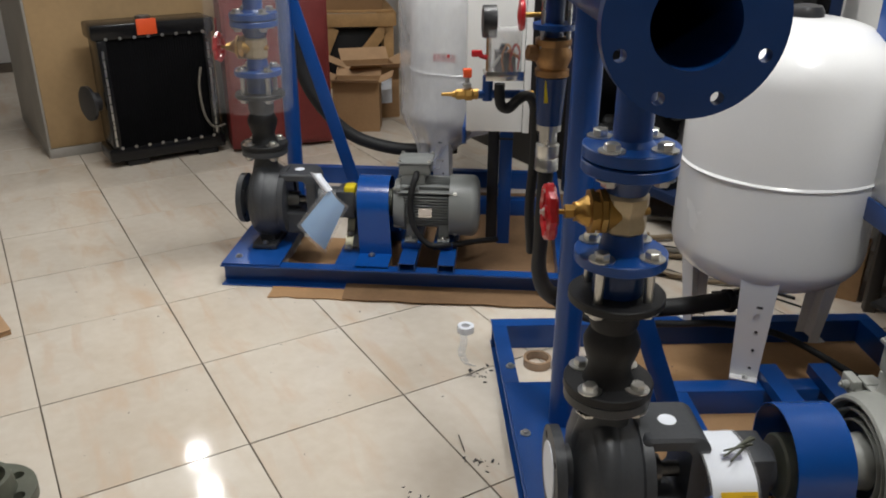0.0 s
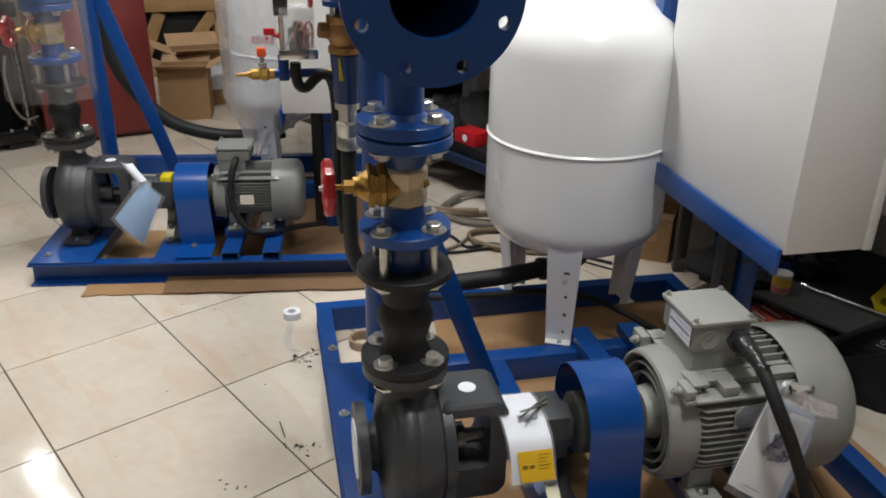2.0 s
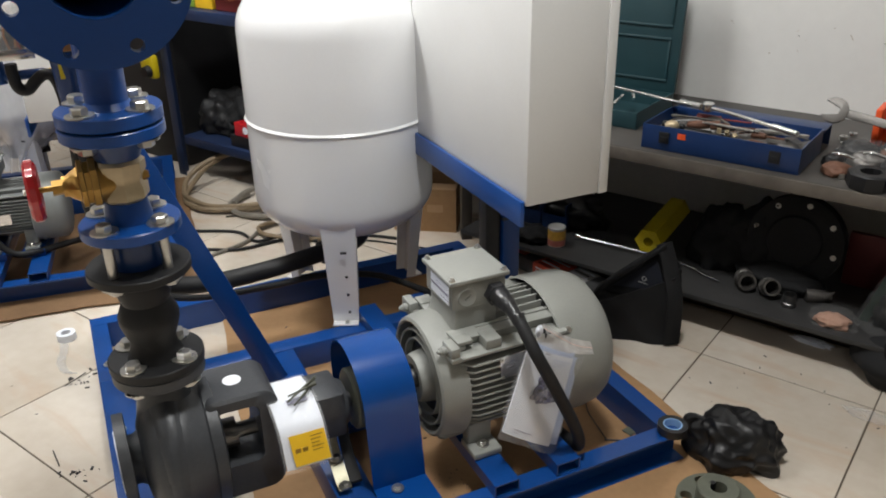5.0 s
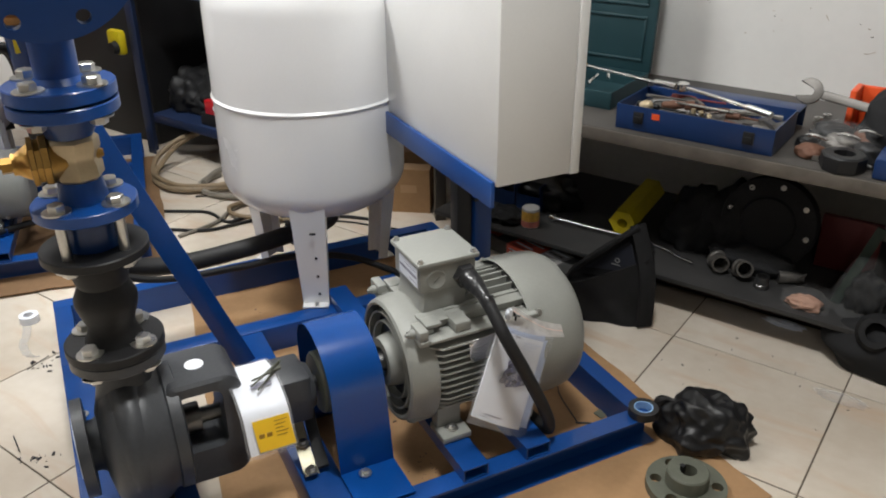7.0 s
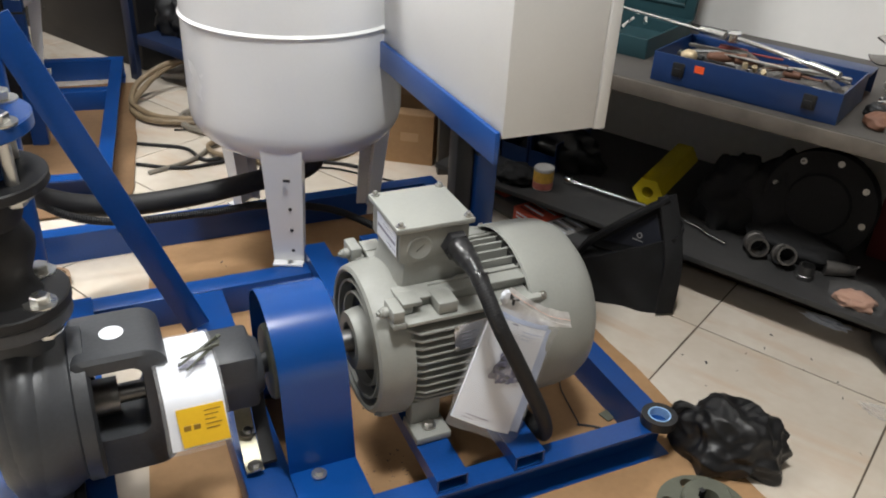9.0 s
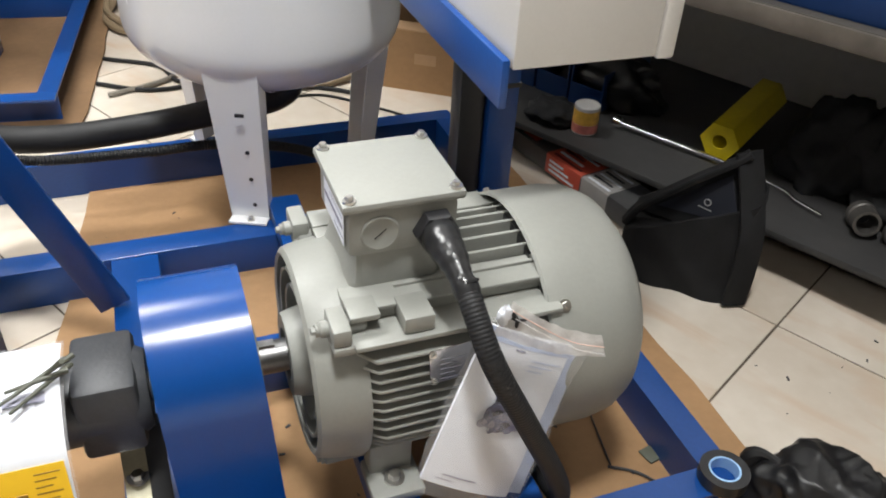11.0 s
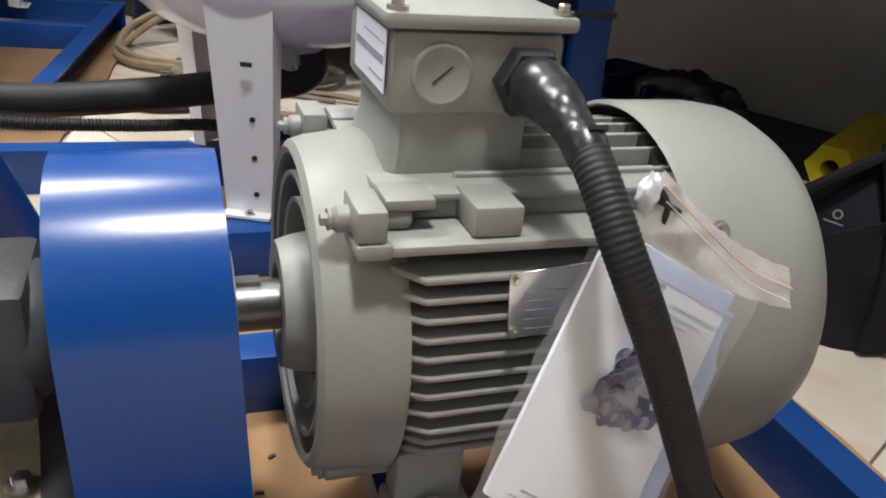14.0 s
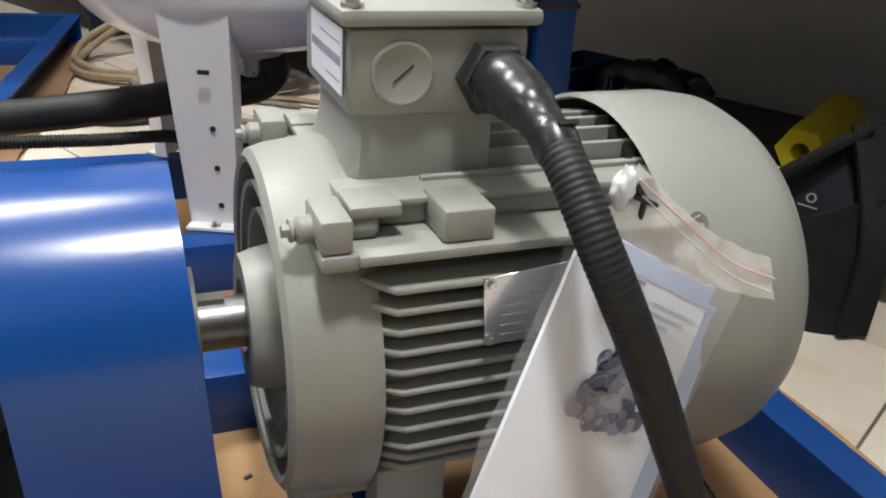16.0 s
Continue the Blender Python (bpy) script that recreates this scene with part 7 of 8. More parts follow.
single("stored_box", bm, BLACKM, "black equipment case stored on top of a carton", "storage box", ROOM, group="stored boxes")
bm = B(); box(bm, -2.44, -1.7, 3.36, 3.56, 0.751, 1.2, 0.012)
single("stored_box", bm, SHELFD, "long dark grey case standing on the rack shelf", "storage box", ROOM, group="stored boxes")
for x, y, w, d, h, mat in ((-2.38, 3.24, 0.11, 0.14, 0.17, BLACKM), (-2.2, 3.3, 0.14, 0.15, 0.2, CASTB), (-1.95, 3.35, 0.16, 0.14, 0.24, SHELFD), (-2.3, 3.2, 0.09, 0.08, 0.11, CASTB)):
    lump("stored_part", x, y, 0.191, w, d, h, mat, "black machine part stored on the rack's lower shelf", "machine part", x * 3, 0.3, 9, group="stored parts", m=ROOM)
bm = B(); box(bm, -2.16, -1.88, 3.06, 3.28, 0.191, 0.242, 0.003)
single("black_case", bm, BLACKM, "low black case under the red carton", "case", ROOM)
rb = thing("red_carton", "small red carton with a white print on the rack", "carton", ROOM @ pose(-2.125, 3.06, 0.243))
bm = B(); box(bm, 0, 0.13, 0, 0.09, 0.0, 0.058, 0.002)
part("carton", bm, RED, rb)
bm = B(); lathe(bm, [(0, 0), (0.016, 0), (0.016, 0.0006)], Matrix.Translation((0.068, -0.0002, 0.03)) @ Matrix.Rotation(math.pi / 2, 4, "X"), 16)
part("print_block", bm, PAPER, rb)
bm = B(); rod(bm, (-2.52, 3.5, 0.191), (-2.53, 3.52, 0.70), 0.04, seg=20)
single("grey_pipe", bm, BACKP, "pale plastic pipe standing on the rack", "pipe", ROOM)
bm = B(); box(bm, -2.44, -2.2, 3.42, 3.6, 0.191, 0.66, 0.02)
single("stored_box", bm, GREYP, "dull pale carton stored on the rack", "storage box", ROOM, group="stored boxes")
for x0, w, h, mat, lab in ((-2.36, 0.05, 0.12, OLIVEG, "bright green carton standing on the rack shelf"), (-2.30, 0.11, 0.07, YLABEL, "yellow carton lying on the rack shelf"), (-2.17, 0.16, 0.05, DRED, "dark red carton lying on the rack shelf"), (-2.0, 0.2, 0.09, CARD, "brown carton lying on the rack shelf")):
    bm = B(); box(bm, x0, x0 + w, 3.08, 3.3, 0.751, 0.751 + h, 0.004)
    single("stored_box", bm, mat, lab, "storage box", ROOM, group="stored boxes")
for k in range(3):
    bm = B(); tube(bm, [(-2.2 + 0.05 * k, 3.07, 0.825 - 0.01 * k), (-2.1 + 0.04 * k, 3.06, 0.81), (-1.98, 3.075, 0.832 + 0.012 * k)], 0.006, 8, 5)
    single("copper_tube", bm, (COPPER, BRASS, COPPER)[k], "short copper tube lying on the rack cartons", "tube", ROOM, group="copper tubes")
pv = thing("yellow_gear_casing", "yellow painted gear casing hanging on the rack post", "gear casing", ROOM @ pose(-2.62, 2.985, 0.0))
bm = B(); box(bm, 0, 0.09, 0, 0.04, 0.44, 0.545, 0.015)
part("casing", bm, YELLOW, pv)
bm = B(); rod(bm, (0.062, -0.001, 0.475), (0.062, -0.025, 0.475), 0.028, 0.022, 20)
part("bore", bm, BLACKM, pv, "dark round bore")

# ---- loose hoses and cables on the floor behind the tank ----
def loop(name, cx, cy, rx, ry, turns, r, mat, label, seed, zr=0.0):
    bm = B()
    pts = []
    n = int(14 * turns)
    for k in range(n + 1):
        a = 2 * math.pi * k / 14 + seed
        q = 1 + 0.18 * noise.noise(Vector((k * 0.37, seed, 0)))
        pts.append((cx + rx * q * math.cos(a), cy + ry * q * math.sin(a), r + 0.002 * (k % 3) + 0.012 * k / 14 + zr * max(0, math.sin(a)) ))
    tube(bm, pts, r, 8, 4)
    return single(name, bm, mat, label, "hose", group="loose hoses")


loop("loose_hose", 0.70, 3.60, 0.27, 0.22, 1.7, 0.011, TAN, "tan coloured hose coiled loosely on the floor", 1.0, 0.1)
loop("loose_hose", 0.86, 3.45, 0.22, 0.16, 1.2, 0.012, PVC, "grey hose curled on the floor behind the tank", 2.4)
loop("loose_hose", 1.0, 3.15, 0.25, 0.10, 1.1, 0.008, TAN, "thin tan hose lying behind the tank", 4.1)
for k, (p, r, m_) in enumerate((([(0.52, 3.22), (0.68, 3.18), (0.76, 3.08), (0.86, 3.12), (0.98, 3.04)], 0.006, RUBBER), ([(0.6, 2.98), (0.72, 3.08), (0.78, 3.2), (0.92, 3.26), (1.1, 3.22)], 0.007, PVC), ([(0.55, 3.05), (0.7, 3.02), (0.88, 3.08), (1.15, 3.06), (1.3, 3.0)], 0.006, RUBBER), ([(0.62, 3.35), (0.8, 3.36), (1.0, 3.34)], 0.0035, RUBBER), ([(1.02, 2.98), (1.15, 3.02), (1.3, 2.95), (1.42, 2.88)], 0.0035, RUBBER))):
    bm = B(); tube(bm, [(x, y, r + 0.001) for x, y in p], r, 8, 8)
    single("loose_cable", bm, m_, "dark cable lying loose on the tiles", "cable", group="loose cables")
bx = thing("cardboard_box", "small open brown cardboard box on the floor behind the tank", "cardboard box", pose(1.276, 3.107, 0, 0, 0, -17))
bm = B()
for q in ((0, 0.24, 0, 0.004), (0, 0.24, 0.196, 0.2), (0, 0.004, 0.004, 0.196), (0.236, 0.24, 0.004, 0.196)):
    box(bm, q[0], q[1], q[2], q[3], 0, 0.17)
box(bm, 0.004, 0.236, 0.004, 0.196, 0.0, 0.004)
part("carton", bm, CARD, bx)
bm = B(); box(bm, 0.13, 0.19, -0.001, -0.0003, 0.08, 0.11)
part("print_block", bm, CARD2, bx)
bm = B(); box(bm, 0.01, 0.23, 0.197, 0.2, 0.1705, 0.28)
part("back_flap", bm, CARD2, bx)
bm = B(); box(bm, 0.0, 0.24, -0.06, 0.0, 0.171, 0.174, m=Matrix.Translation((0, 0.06, 0)))
part("front_flap", bm, CARD2, bx)
bm = B(); box(bm, 1.515, 1.555, 2.965, 3.005, 0, 0.524, 0.003)
single("grey_prop", bm, SHELFG, "grey steel prop standing on the floor behind the cabinet", "prop")

# ---- far left: plywood crate, radiator, extinguisher, boxes ----
FA = pose(-2.29, 3.70, 0, 0, 0, 48)
pc = thing("plywood_crate", "tall pale plywood transport crate", "crate", FA)
bm = B(); box(bm, 0.0, 1.15, 0.012, 0.95, 0.05, 1.45, 0.003)
part("crate_body", bm, PLY, pc)
bm = B(); box(bm, -0.004, 1.15, 0.0, 0.011, 0.0, 0.05, 0.002); box(bm, -0.012, -0.004, 0, 0.95, 0.0, 0.05, 0.002)
part("base_batten", bm, PLYEDGE, pc)
bm = B(); box(bm, -0.012, -0.0005, 0.012, 0.95, 0.051, 1.45, 0.002)
part("side_board", bm, PLYEDGE, pc, "greyish side board")
bm = B()
for q in ((0.30, 0.385, 0.53, 0.534), (0.30, 0.385, 0.626, 0.63), (0.30, 0.304, 0.5345, 0.6255), (0.381, 0.385, 0.5345, 0.6255)):
    box(bm, q[0], q[1], 0.004, 0.0115, q[2], q[3])
la_ = part("latch_plate", bm, BLACKM, pc, "thin black wire latch frame")
bm = B(); box(bm, 0.325, 0.38, -0.02, 0.011, 0.56, 0.59, 0.003)
part("latch_lever", bm, BLACKM, la_)

RA = pose(-1.86, 3.66, 0, 0, 0, 48) @ Matrix.Translation((-0.04, 0, 0)) @ Matrix.Diagonal((1.075, 1, 1.02, 1))
rd = thing("engine_radiator", "large black engine radiator standing on the floor", "radiator", RA)
bm = B(); box(bm, 0.03, 0.53, 0.01, 0.17, 0.06, 0.66, 0.006)
part("core", bm, BLACKD, rd)
bm = B(); box(bm, 0.0, 0.56, -0.01, 0.19, 0.625, 0.70, 0.012)
part("top_tank", bm, BLACKG, rd, "glossy black top tank")
bm = B(); box(bm, 0.0, 0.56, -0.01, 0.19, 0.03, 0.10, 0.01)
part("bottom_tank", bm, BLACKG, rd)
for x in (0.02, 0.50):
    bm = B(); box(bm, x, x + 0.04, -0.012, 0.19, 0.1005, 0.6245, 0.004)
    fr = part("side_frame", bm, BLACKG, rd)
    for q in range(11):
        bm = B(); box(bm, x + 0.014, x + 0.023, -0.0145, -0.0125, 0.112 + 0.043 * q, 0.149 + 0.043 * q)
        part("silver_strip", bm, STEEL, fr, "dull silver fixing strip")
for x in (0.08, 0.42):
    bm = B(); box(bm, x, x + 0.1, 0.0, 0.18, 0.0, 0.0295, 0.004)
    part("foot", bm, BLACKM, rd)
for k in range(36):
    bm = B(); box(bm, 0.064 + 0.0121 * k, 0.0655 + 0.0121 * k, 0.004, 0.0095, 0.105, 0.62)
    part("core_fin", bm, BLACKD, rd)
for k in range(8):
    for z in (0.585, 0.112):
        piece("bolt", BOLT5, rd, Matrix.Translation((0.06 + 0.063 * k, -0.0105, z - 0.012 if z < 0.3 else 0.632)) @ Matrix.Rotation(math.pi / 2, 4, "X"))
bm = B(); box(bm, 0.2, 0.29, -0.018, -0.0105, 0.64, 0.715, 0.003)
part("orange_tag", bm, ORANGE, rd, "orange-red tag on the filler neck")
bm = B(); lathe(bm, [(0.03, 0.7), (0.035, 0.702), (0.035, 0.72), (0.02, 0.724)], Matrix.Translation((0.25, 0.06, 0)), 20)
part("filler_cap", bm, DSTEEL, rd)
bm = B(); lathe(bm, [(0.045, 0), (0.05, 0.035), (0.085, 0.04), (0.085, 0.055), (0.05, 0.058)], axis_matrix((0.0, 0.06, 0.33), (-0.08, 0.04, 0.33)), 28)
part("outlet_neck", bm, BLACK, rd, "black outlet neck")
bm = B(); tube(bm, [(0.47, -0.02, 0.46), (0.45, -0.03, 0.36), (0.46, -0.035, 0.22), (0.50, -0.03, 0.15), (0.56, -0.02, 0.15)], 0.006, 8, 6)
part("drain_hose", bm, PVC, rd)
ex = thing("fire_extinguisher", "slim silver cylinder extinguisher with a red head", "fire extinguisher", pose(-1.55, 4.27, 0))
bm = B(); lathe(bm, [(0.044, 0), (0.052, 0.006), (0.052, 0.5), (0.044, 0.54), (0.018, 0.56), (0.018, 0.59)], Matrix(), 28)
part("cylinder", bm, STEEL, ex)
bm = B(); lathe(bm, [(0.0523, 0.1), (0.0535, 0.1), (0.0535, 0.112), (0.0523, 0.112)], Matrix(), 28, False)
part("band", bm, BLACKM, ex)
bm = B(); box(bm, -0.03, 0.03, -0.02, 0.02, 0.575, 0.68, 0.008); box(bm, -0.02, 0.08, -0.008, 0.008, 0.66, 0.675, 0.003)
part("valve_head", bm, RED, ex, "red valve head and lever")

rc = thing("red_cabinet", "dark red painted steel cabinet standing behind the far skid", "cabinet", pose(-1.42, 4.04, 0, 0, 0, 35))
bm = B(); box(bm, 0, 0.55, 0, 0.3, 0.02, 0.80, 0.006)
part("body", bm, DRED, rc)
bm = B(); box(bm, 0.015, 0.535, -0.012, -0.001, 0.04, 0.78, 0.004)
part("door", bm, DRED, rc)

def carton(m, w, d, h, label, mat=CARD, flaps=True, print_=None):
    c = thing("cardboard_box", label, "cardboard box", m, group="cardboard boxes")
    bm = B(); t = 0.005
    box(bm, 0, w, 0, t, 0, h); box(bm, 0, w, d - t, d, 0, h); box(bm, 0, t, t, d - t, 0, h); box(bm, w - t, w, t, d - t, 0, h); box(bm, t, w - t, t, d - t, 0, t)
    part("carton", bm, mat, c)
    if flaps:
        for (ax, px, py, ln, ang) in (("X", 0, 0, w, 125), ("X", 0, d, w, -115), ("Y", 0, 0, d, -120), ("Y", w, 0, d, 118)):
            bm = B()
            if ax == "X":
                box(bm, 0, ln, 0, 0.004, 0, d * 0.42, m=Matrix.Translation((px, py, h)) @ Matrix.Rotation(math.radians(ang * 0.55), 4, "X"))
            else:
                box(bm, 0, 0.004, 0, ln, 0, d * 0.42, m=Matrix.Translation((px, py, h)) @ Matrix.Rotation(math.radians(ang * 0.55), 4, "Y"))
            part("flap", bm, CARD2, c)
    if print_:
        bm = B(); box(bm, w * 0.25, w * 0.85, -0.001, -0.0003, h * 0.3, h * 0.85)
        part("paper_label", bm, print_, c, "pale printed paper label")
    return c


carton(pose(-1.06, 4.595, 0, 0, 0, 15), 0.27, 0.20, 0.29, "open brown cardboard box with raised flaps")
carton(pose(-1.06, 4.87, 0, 0, 0, 30), 0.31, 0.3, 0.31, "brown cardboard box with a pale label", CARD, True, PAPER)

cr = thing("wooden_crate", "slatted pine transport crate with diagonal braces", "crate", pose(-1.65, 5.58, 0, 0, 0, 24))
W, D, Hc = 0.62, 0.6, 0.52
for x in (0, W - 0.07):
    for y in (0, D - 0.06):
        bm = B(); box(bm, x, x + 0.07, y, y + 0.06, 0, Hc, 0.004)
        part("post", bm, WOOD, cr)
for z in (0.0, 0.43):
    bm = B(); box(bm, -0.01, W + 0.01, -0.022, -0.0005, z, z + 0.09, 0.003)
    part("rail", bm, WOOD, cr)
    bm = B(); box(bm, W + 0.0005, W + 0.022, 0, D, z, z + 0.09, 0.003)
    part("rail", bm, WOOD, cr)
for a, b in (((0.3, 0.1), (0.56, 0.42)), ((0.06, 0.1), (0.2, 0.42))):
    d_ = Vector((b[0] - a[0], 0, b[1] - a[1]))
    ang = math.atan2(d_.z, d_.x)
    bm = B(); box(bm, 0, d_.length, -0.02, -0.001, -0.04, 0.04, 0.003, m=Matrix.Translation((a[0], 0.02, a[1])) @ Matrix.Rotation(-ang, 4, "Y"))
    part("brace", bm, WOOD, cr)
for k in range(6):
    bm = B(); box(bm, 0.0, W, 0.01 + 0.098 * k, 0.10 + 0.098 * k, Hc, Hc + 0.02, 0.003)
    part("slat", bm, WOOD, cr)
# plain dark box that fills the inside of the crate
bm = B(); box(bm, 0.08, W - 0.08, 0.08, D - 0.08, 0.01, 0.4, 0.01)
single("crated_machine", bm, BLACKM, "dark box that fills the inside of the wooden crate", "machine", pose(-1.65, 5.58, 0, 0, 0, 24))
bm = B(); box(bm, 0, 0.5, 0, 0.5, Hc + 0.021, Hc + 0.36, 0.004)
single("cardboard_box", bm, CARD, "closed brown cardboard box on top of the wooden crate", "cardboard box", pose(-1.62, 5.63, 0, 0, 0, 22), group="cardboard boxes")
bm = B(); box(bm, 0, 0.55, 0, 0.55, 0, 0.62, 0.004)
box(bm, 0.08, 0.12, -0.003, 0.0, 0.3, 0.34)
single("cardboard_box", bm, CARD, "large closed brown carton beside the red cabinet", "cardboard box", pose(-2.35, 5.1, 0, 0, 0, 30), group="cardboard boxes")
bm = B(); box(bm, 0, 0.5, 0, 0.5, 0.621, 1.15, 0.004)
single("cardboard_box", bm, CARD2, "brown carton stacked on a larger one", "cardboard box", pose(-2.32, 5.12, 0, 0, 0, 32), group="cardboard boxes")
bm = B(); box(bm, 0, 0.32, 0, 0.02, 0, 0.75, 0.003, m=pose(-0.72, 5.95, 0.0, -12, 0, -40))
single("leaning_board", bm, PLY, "pale wooden board leaning beside the crate", "board")
lf = thing("hose_foot_valve", "black foot valve on a short hose lying on the floor", "foot valve", pose(-0.62, 5.0, 0, 0, 0, 30))
bm = B(); lathe(bm, [(0.02, 0), (0.05, 0.01), (0.055, 0.06), (0.04, 0.1), (0.025, 0.11)], Matrix.Translation((0, 0, 0.056)) @ Matrix.Rotation(math.radians(80), 4, "Y") @ Matrix.Translation((0, 0, -0.05)), 20)
part("strainer", bm, BLACKM, lf)
bm = B(); tube(bm, [(0.05, 0, 0.06), (0.15, 0.03, 0.09), (0.28, 0.08, 0.12)], 0.025, 12, 6)
part("hose_end", bm, RUBBER, lf)
bm = B(); box(bm, -0.4, 0.4, -0.02, 0.4, 0, 0.9, 0.003, m=pose(-3.6, 5.9, 0, 0, 0, 40))
single("red_locker", bm, DRED, "dark red locker standing at the far end", "locker")


# ---- clutter on the floor ----
cup = thing("tape_dispenser_roll", "small white roll of tape trailing a strip on the tiles", "tape roll", pose(0.234, 2.482, 0))
bm = B(); lathe(bm, [(0.014, 0), (0.027, 0), (0.027, 0.022), (0.014, 0.022), (0.014, 0)], Matrix(), 28, False)
part("roll", bm, PAPER, cup)
bm = B()
pts = [(0.0, -0.027), (0.012, -0.08), (0.02, -0.14), (0.045, -0.19), (0.07, -0.205)]
C = curve_points([Vector((x, y, 0)) for x, y in pts], 6)
g = [[bm.verts.new(p + Vector((s_ * 0.012, 0, 0.0015 + 0.004 * abs(math.sin(k * 0.9))))) for s_ in (-1, 1)] for k, p in enumerate(C)]
for a, b in zip(g, g[1:]):
    bm.faces.new((a[0], a[1], b[1], b[0]))
part("strip", bm, FILM2, cup, "translucent tape strip")
bm = B(); lathe(bm, [(0.034, 0), (0.042, 0), (0.042, 0.026), (0.034, 0.026), (0.034, 0)], pose(0.489, 2.342, 0.0), 36, False)
single("brown_tape_roll", bm, TAPEB, "thin roll of translucent brown packing tape lying inside the skid frame", "tape roll")
tp = thing("tape_roll", "black tape roll with pale blue core on the skid", "tape roll", SKID_B @ Matrix.Translation(V(1.176, 1.186, 0.081)))
bm = B(); lathe(bm, [(0.022, 0), (0.034, 0), (0.034, 0.019), (0.022, 0.019), (0.022, 0)], Matrix(), 32, False)
part("tape", bm, BLACK, tp)
bm = B(); lathe(bm, [(0.019, 0.0), (0.0218, 0.0), (0.0218, 0.0192), (0.019, 0.0192), (0.019, 0)], Matrix(), 32, False)
part("core", bm, BPAPER, tp, "pale blue cardboard core")

# crumpled black bag
bg = thing("black_plastic_bag", "crumpled shiny black plastic bag on the floor", "plastic bag", pose(1.942, 1.652, 0.0, 0, 0, -25))
bm = B()
bmesh.ops.create_icosphere(bm, subdivisions=6, radius=1)
for v in bm.verts:
    n = v.co.normalized()
    crease = abs(noise.noise(n * 1.6 + Vector((1, 5, 2)))) + 0.35 * abs(noise.noise(n * 3.2 + Vector((7, 2, 4)))) + 0.05 * abs(noise.noise(n * 9 + Vector((2, 8, 1))))
    k = 1.08 + 0.30 * noise.noise(n * 1.4 + Vector((3, 1, 7))) - 0.30 * crease
    c = n * k
    v.co = Vector((c.x * 0.105, c.y * 0.085, max(0.0, (c.z + 0.42)) * 0.082))
part("bag", bm, BAGBLACK, bg, smooth=50)
bm = B()
ring = [V(-0.088 + 0.027 * math.cos(a), -0.012 + 0.006 * math.sin(a * 2), 0.055 + 0.032 * math.sin(a)) for a in [2 * math.pi * k / 20 for k in range(21)]]
tube(bm, ring, lambda t: 0.010 + 0.004 * math.sin(t * 19), 8, 1)
part("handle_loop", bm, BAGBLACK, bg, "torn carry handle")

# olive coupling half on the cardboard
ch = thing("coupling_half", "olive grey cast iron coupling half lying on the cardboard", "coupling half", pose(1.825, 1.50, 0.0055, 0, 0, 20))
bm = B(); ring_plate(bm, 0.085, 0.03, 0.018, Matrix(), 6, 0.064, 0.013, 0.3, 60)
part("disc", bm, OLIVE, ch)
bm = B(); lathe(bm, [(0.018, 0.018), (0.018, 0.052), (0.042, 0.052), (0.045, 0.049), (0.046, 0.0185), (0.018, 0.0185)], Matrix(), 40, False)
part("hub", bm, OLIVE, ch)
bm = B(); box(bm, -0.005, 0.005, 0.012, 0.022, 0.019, 0.0525)
part("keyway", bm, BLACKM, ch)

# dark flange casting at the edge of the view and a cardboard corner
fc = thing("flange_casting", "dark olive cast flange ring lying on the tiles", "flange", pose(-0.655, 1.40, 0.0))
bm = B(); ring_plate(bm, 0.11, 0.05, 0.03, Matrix(), 6, 0.08, 0.014, 0.2, 60)
part("flange_disc", bm, OLIVE, fc)
bm = B(); lathe(bm, [(0.05, 0.0305), (0.068, 0.0305), (0.062, 0.075), (0.05, 0.075), (0.05, 0.0305)], Matrix(), 36, False)
part("hub", bm, OLIVE, fc)
cb = thing("cardboard_box", "torn brown cardboard box lying on the floor", "cardboard box", pose(-1.17, 2.08, 0, 0, 0, -120))
bm = B(); box(bm, 0, 0.35, -0.4, 0.0, 0.0, 0.012, 0.002)
part("panel", bm, CARD, cb)
bm = B(); box(bm, 0.0, 0.35, -0.4, 0.0, 0, 0.005, m=Matrix.Translation((0, 0, 0.014)) @ Matrix.Rotation(math.radians(-16), 4, "X"))
part("flap", bm, CARD2, cb)

# small debris: shavings, wire ends, grit
random.seed(77)
deb = B()
def crumb(x, y, z, s):
    a = random.uniform(0, 6.3)
    box(deb, -s, s, -s * random.uniform(0.2, 0.5), s * random.uniform(0.2, 0.5), 0, s * 0.4, m=Matrix.Translation((x, y, z)) @ Matrix.Rotation(a, 4, "Z"))
for k in range(16):
    crumb(0.413 + random.gauss(0, 0.022), 1.845 + random.gauss(0, 0.014), 0.0006, random.uniform(0.002, 0.006))
for k in range(14):
    crumb(0.345 + random.gauss(0, 0.03), 2.255 + random.gauss(0, 0.02), 0.0006, random.uniform(0.002, 0.007))
for k in range(6):
    crumb(0.31 + random.gauss(0, 0.02), 1.69 + random.gauss(0, 0.01), 0.0006, random.uniform(0.002, 0.004))
for k in range(60):
    crumb(random.uniform(-1.2, 0.3), random.uniform(1.5, 3.0), 0.0006, random.uniform(0.001, 0.003))
for k in range(46):
    p = SKID_B @ V(random.uniform(0.36, 1.2), random.uniform(0.12, 1.38), 0.0055)
    crumb(p.x, p.y, p.z, random.uniform(0.0012, 0.0045))
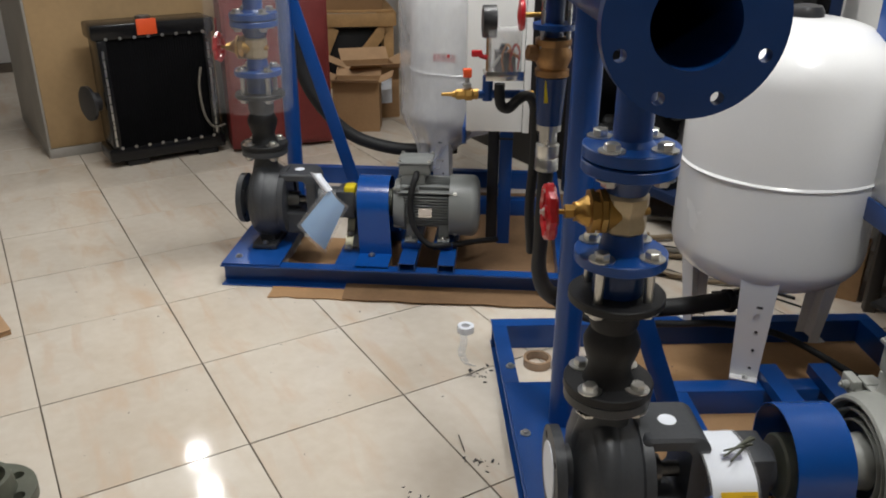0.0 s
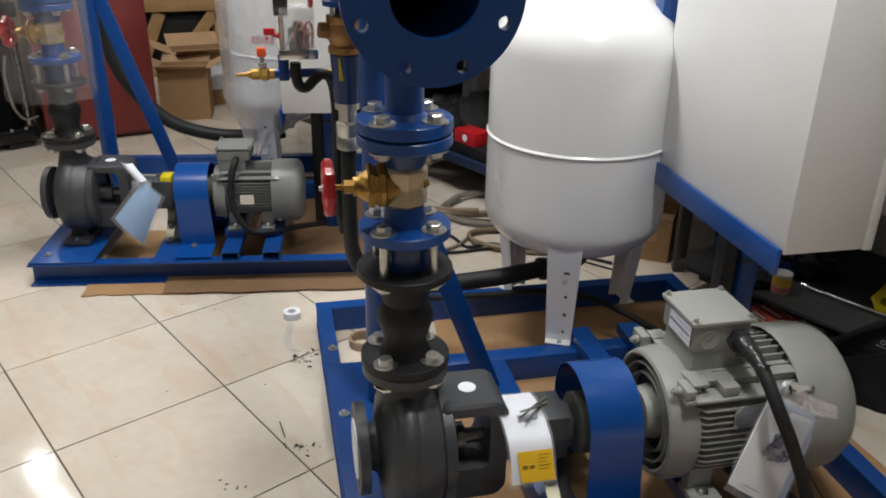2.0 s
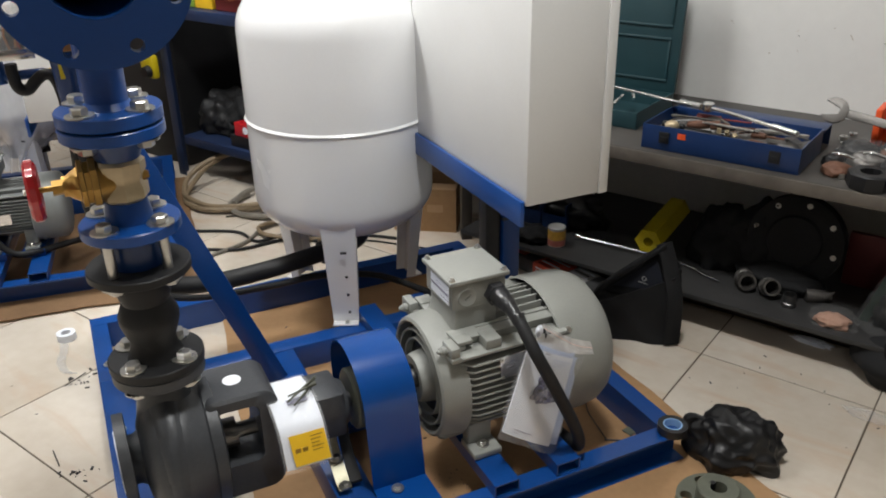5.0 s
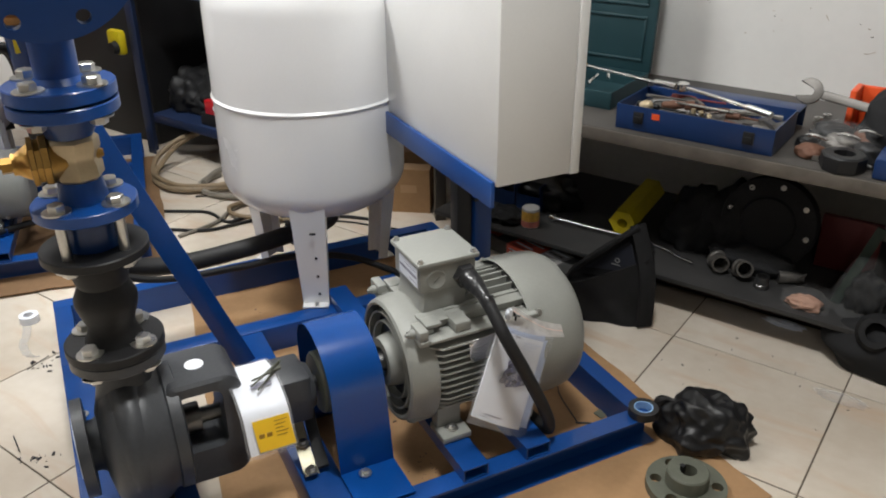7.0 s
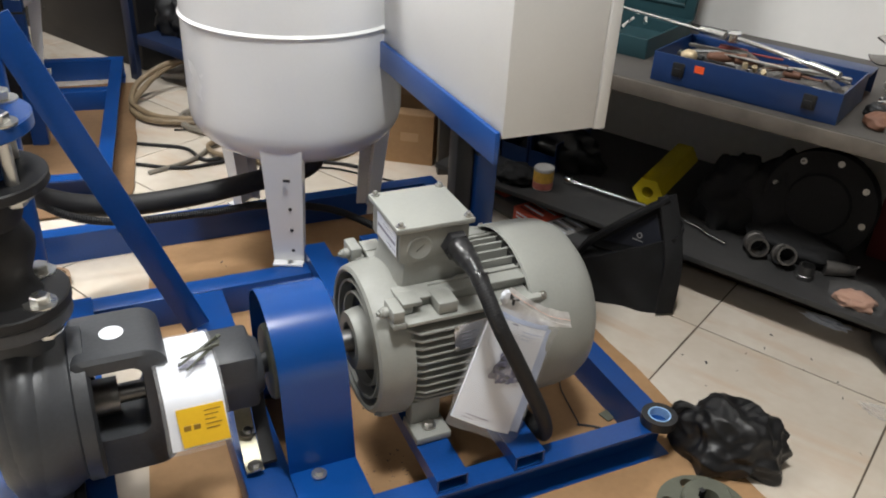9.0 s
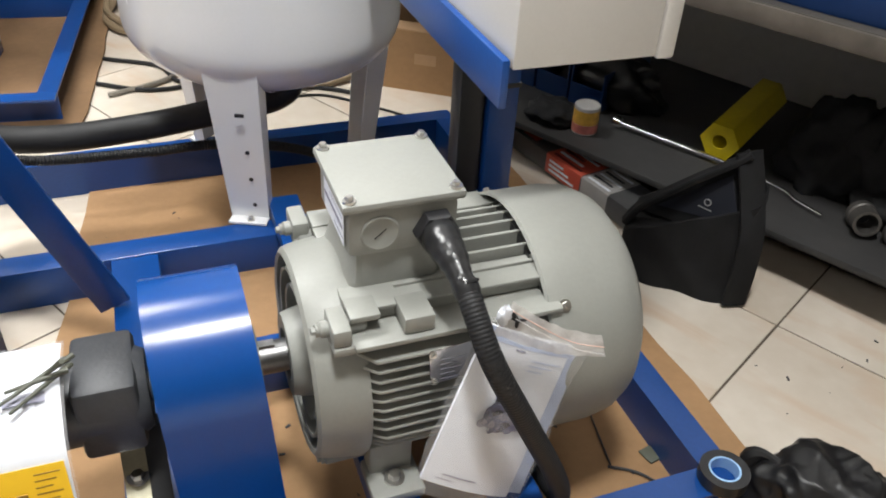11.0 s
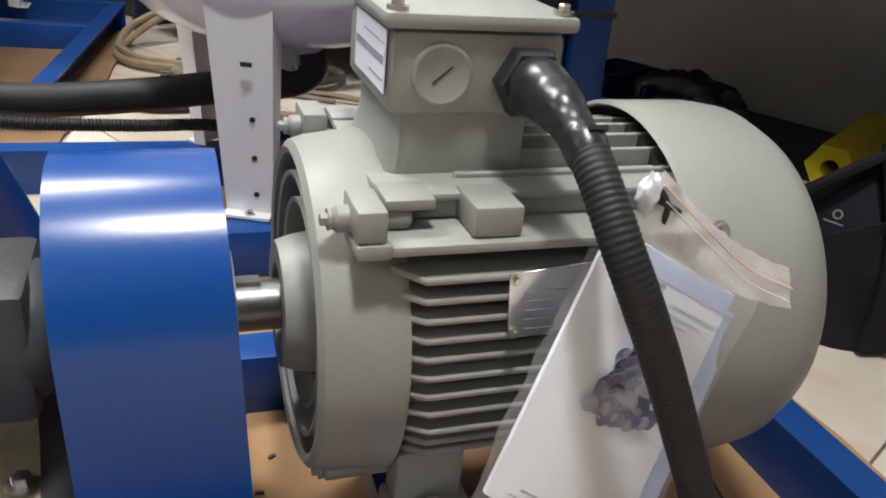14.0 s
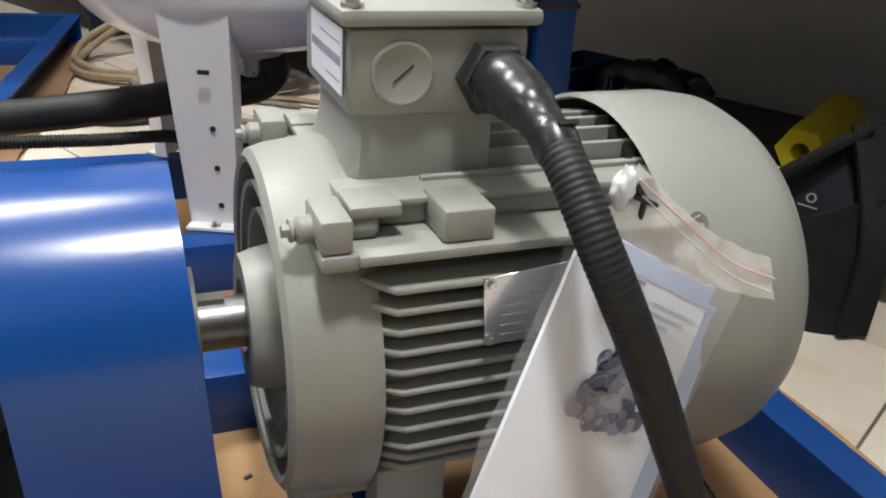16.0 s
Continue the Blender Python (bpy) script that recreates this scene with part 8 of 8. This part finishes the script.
for k in range(40):
    p = SKID_B @ V(random.uniform(0.62, 0.72), random.uniform(1.0, 1.15), 0.0055)
    crumb(p.x, p.y, p.z, random.uniform(0.0008, 0.0022))
for k in range(16):
    crumb(random.uniform(1.95, 2.4), random.uniform(1.6, 2.05), 0.0006, random.uniform(0.0015, 0.005))
ob = single("floor_debris", deb, INKD, "dark shavings and grit scattered on tiles and cardboard", "debris", kind="stuff")
for k, (p, r) in enumerate((([(1.66, 1.751), (1.70, 1.74), (1.735, 1.715)], 0.0022), ([(1.665, 1.755), (1.66, 1.80), (1.655, 1.86), (1.66, 1.9)], 0.0014), ([(0.345, 1.93), (0.375, 1.87)], 0.0016), ([(0.30, 2.21), (0.34, 2.27)], 0.0015))):
    bm = B(); tube(bm, [(x, y, 0.0065 + r) for x, y in p], r, 6, 5)
    single("wire_offcut", bm, INKD, "short black wire offcut on the floor", "wire offcut", group="wire offcuts")
bm = B(); box(bm, -0.018, 0.018, -0.014, 0.014, 0.0056, 0.009, 0.002)
single("rubber_chip", bm, OLIVE, "small dark green rubber chip on the cardboard", "rubber chip", pose(1.736, 1.777, 0, 0, 0, 30))


# ---- floor tiles ----
floor = thing("floor", "cream marbled ceramic tile floor with dark joints", "floor", ROOM, kind="structure")
bm = B(); box(bm, X0, X1, Y0, WALL_Y, -0.06, -0.0035)
part("screed", bm, GROUT, floor, "dark grout and screed under the tiles")
P, TX, TY = 0.45, -1.3697, 1.5761
bm = B()
box(bm, 0, P - 0.0035, 0, P - 0.0035, -0.003, 0.0, 0.0012, seg=1)
TILE_MESH = mesh_of("tile", bm, TILE)
rest = B()
for i in range(-14, 14):
    for j in range(-14, 6):
        x, y = TX + i * P + 0.0018, TY + j * P + 0.0018
        if x < X0 or x + P > X1 or y < Y0 or y > WALL_Y:
            continue
        if -8 <= i <= 6 and -6 <= j <= 3:
            piece("tile", TILE_MESH, floor, Matrix.Translation((x, y, random.uniform(-0.0004, 0.0004))))
        else:
            box(rest, x, x + P - 0.0035, y, min(y + P - 0.0035, WALL_Y), -0.003, 0.0)
ob = part("tile_field", rest, TILE, floor, "outer field of the same cream tiles")
ob["kind"] = "stuff"
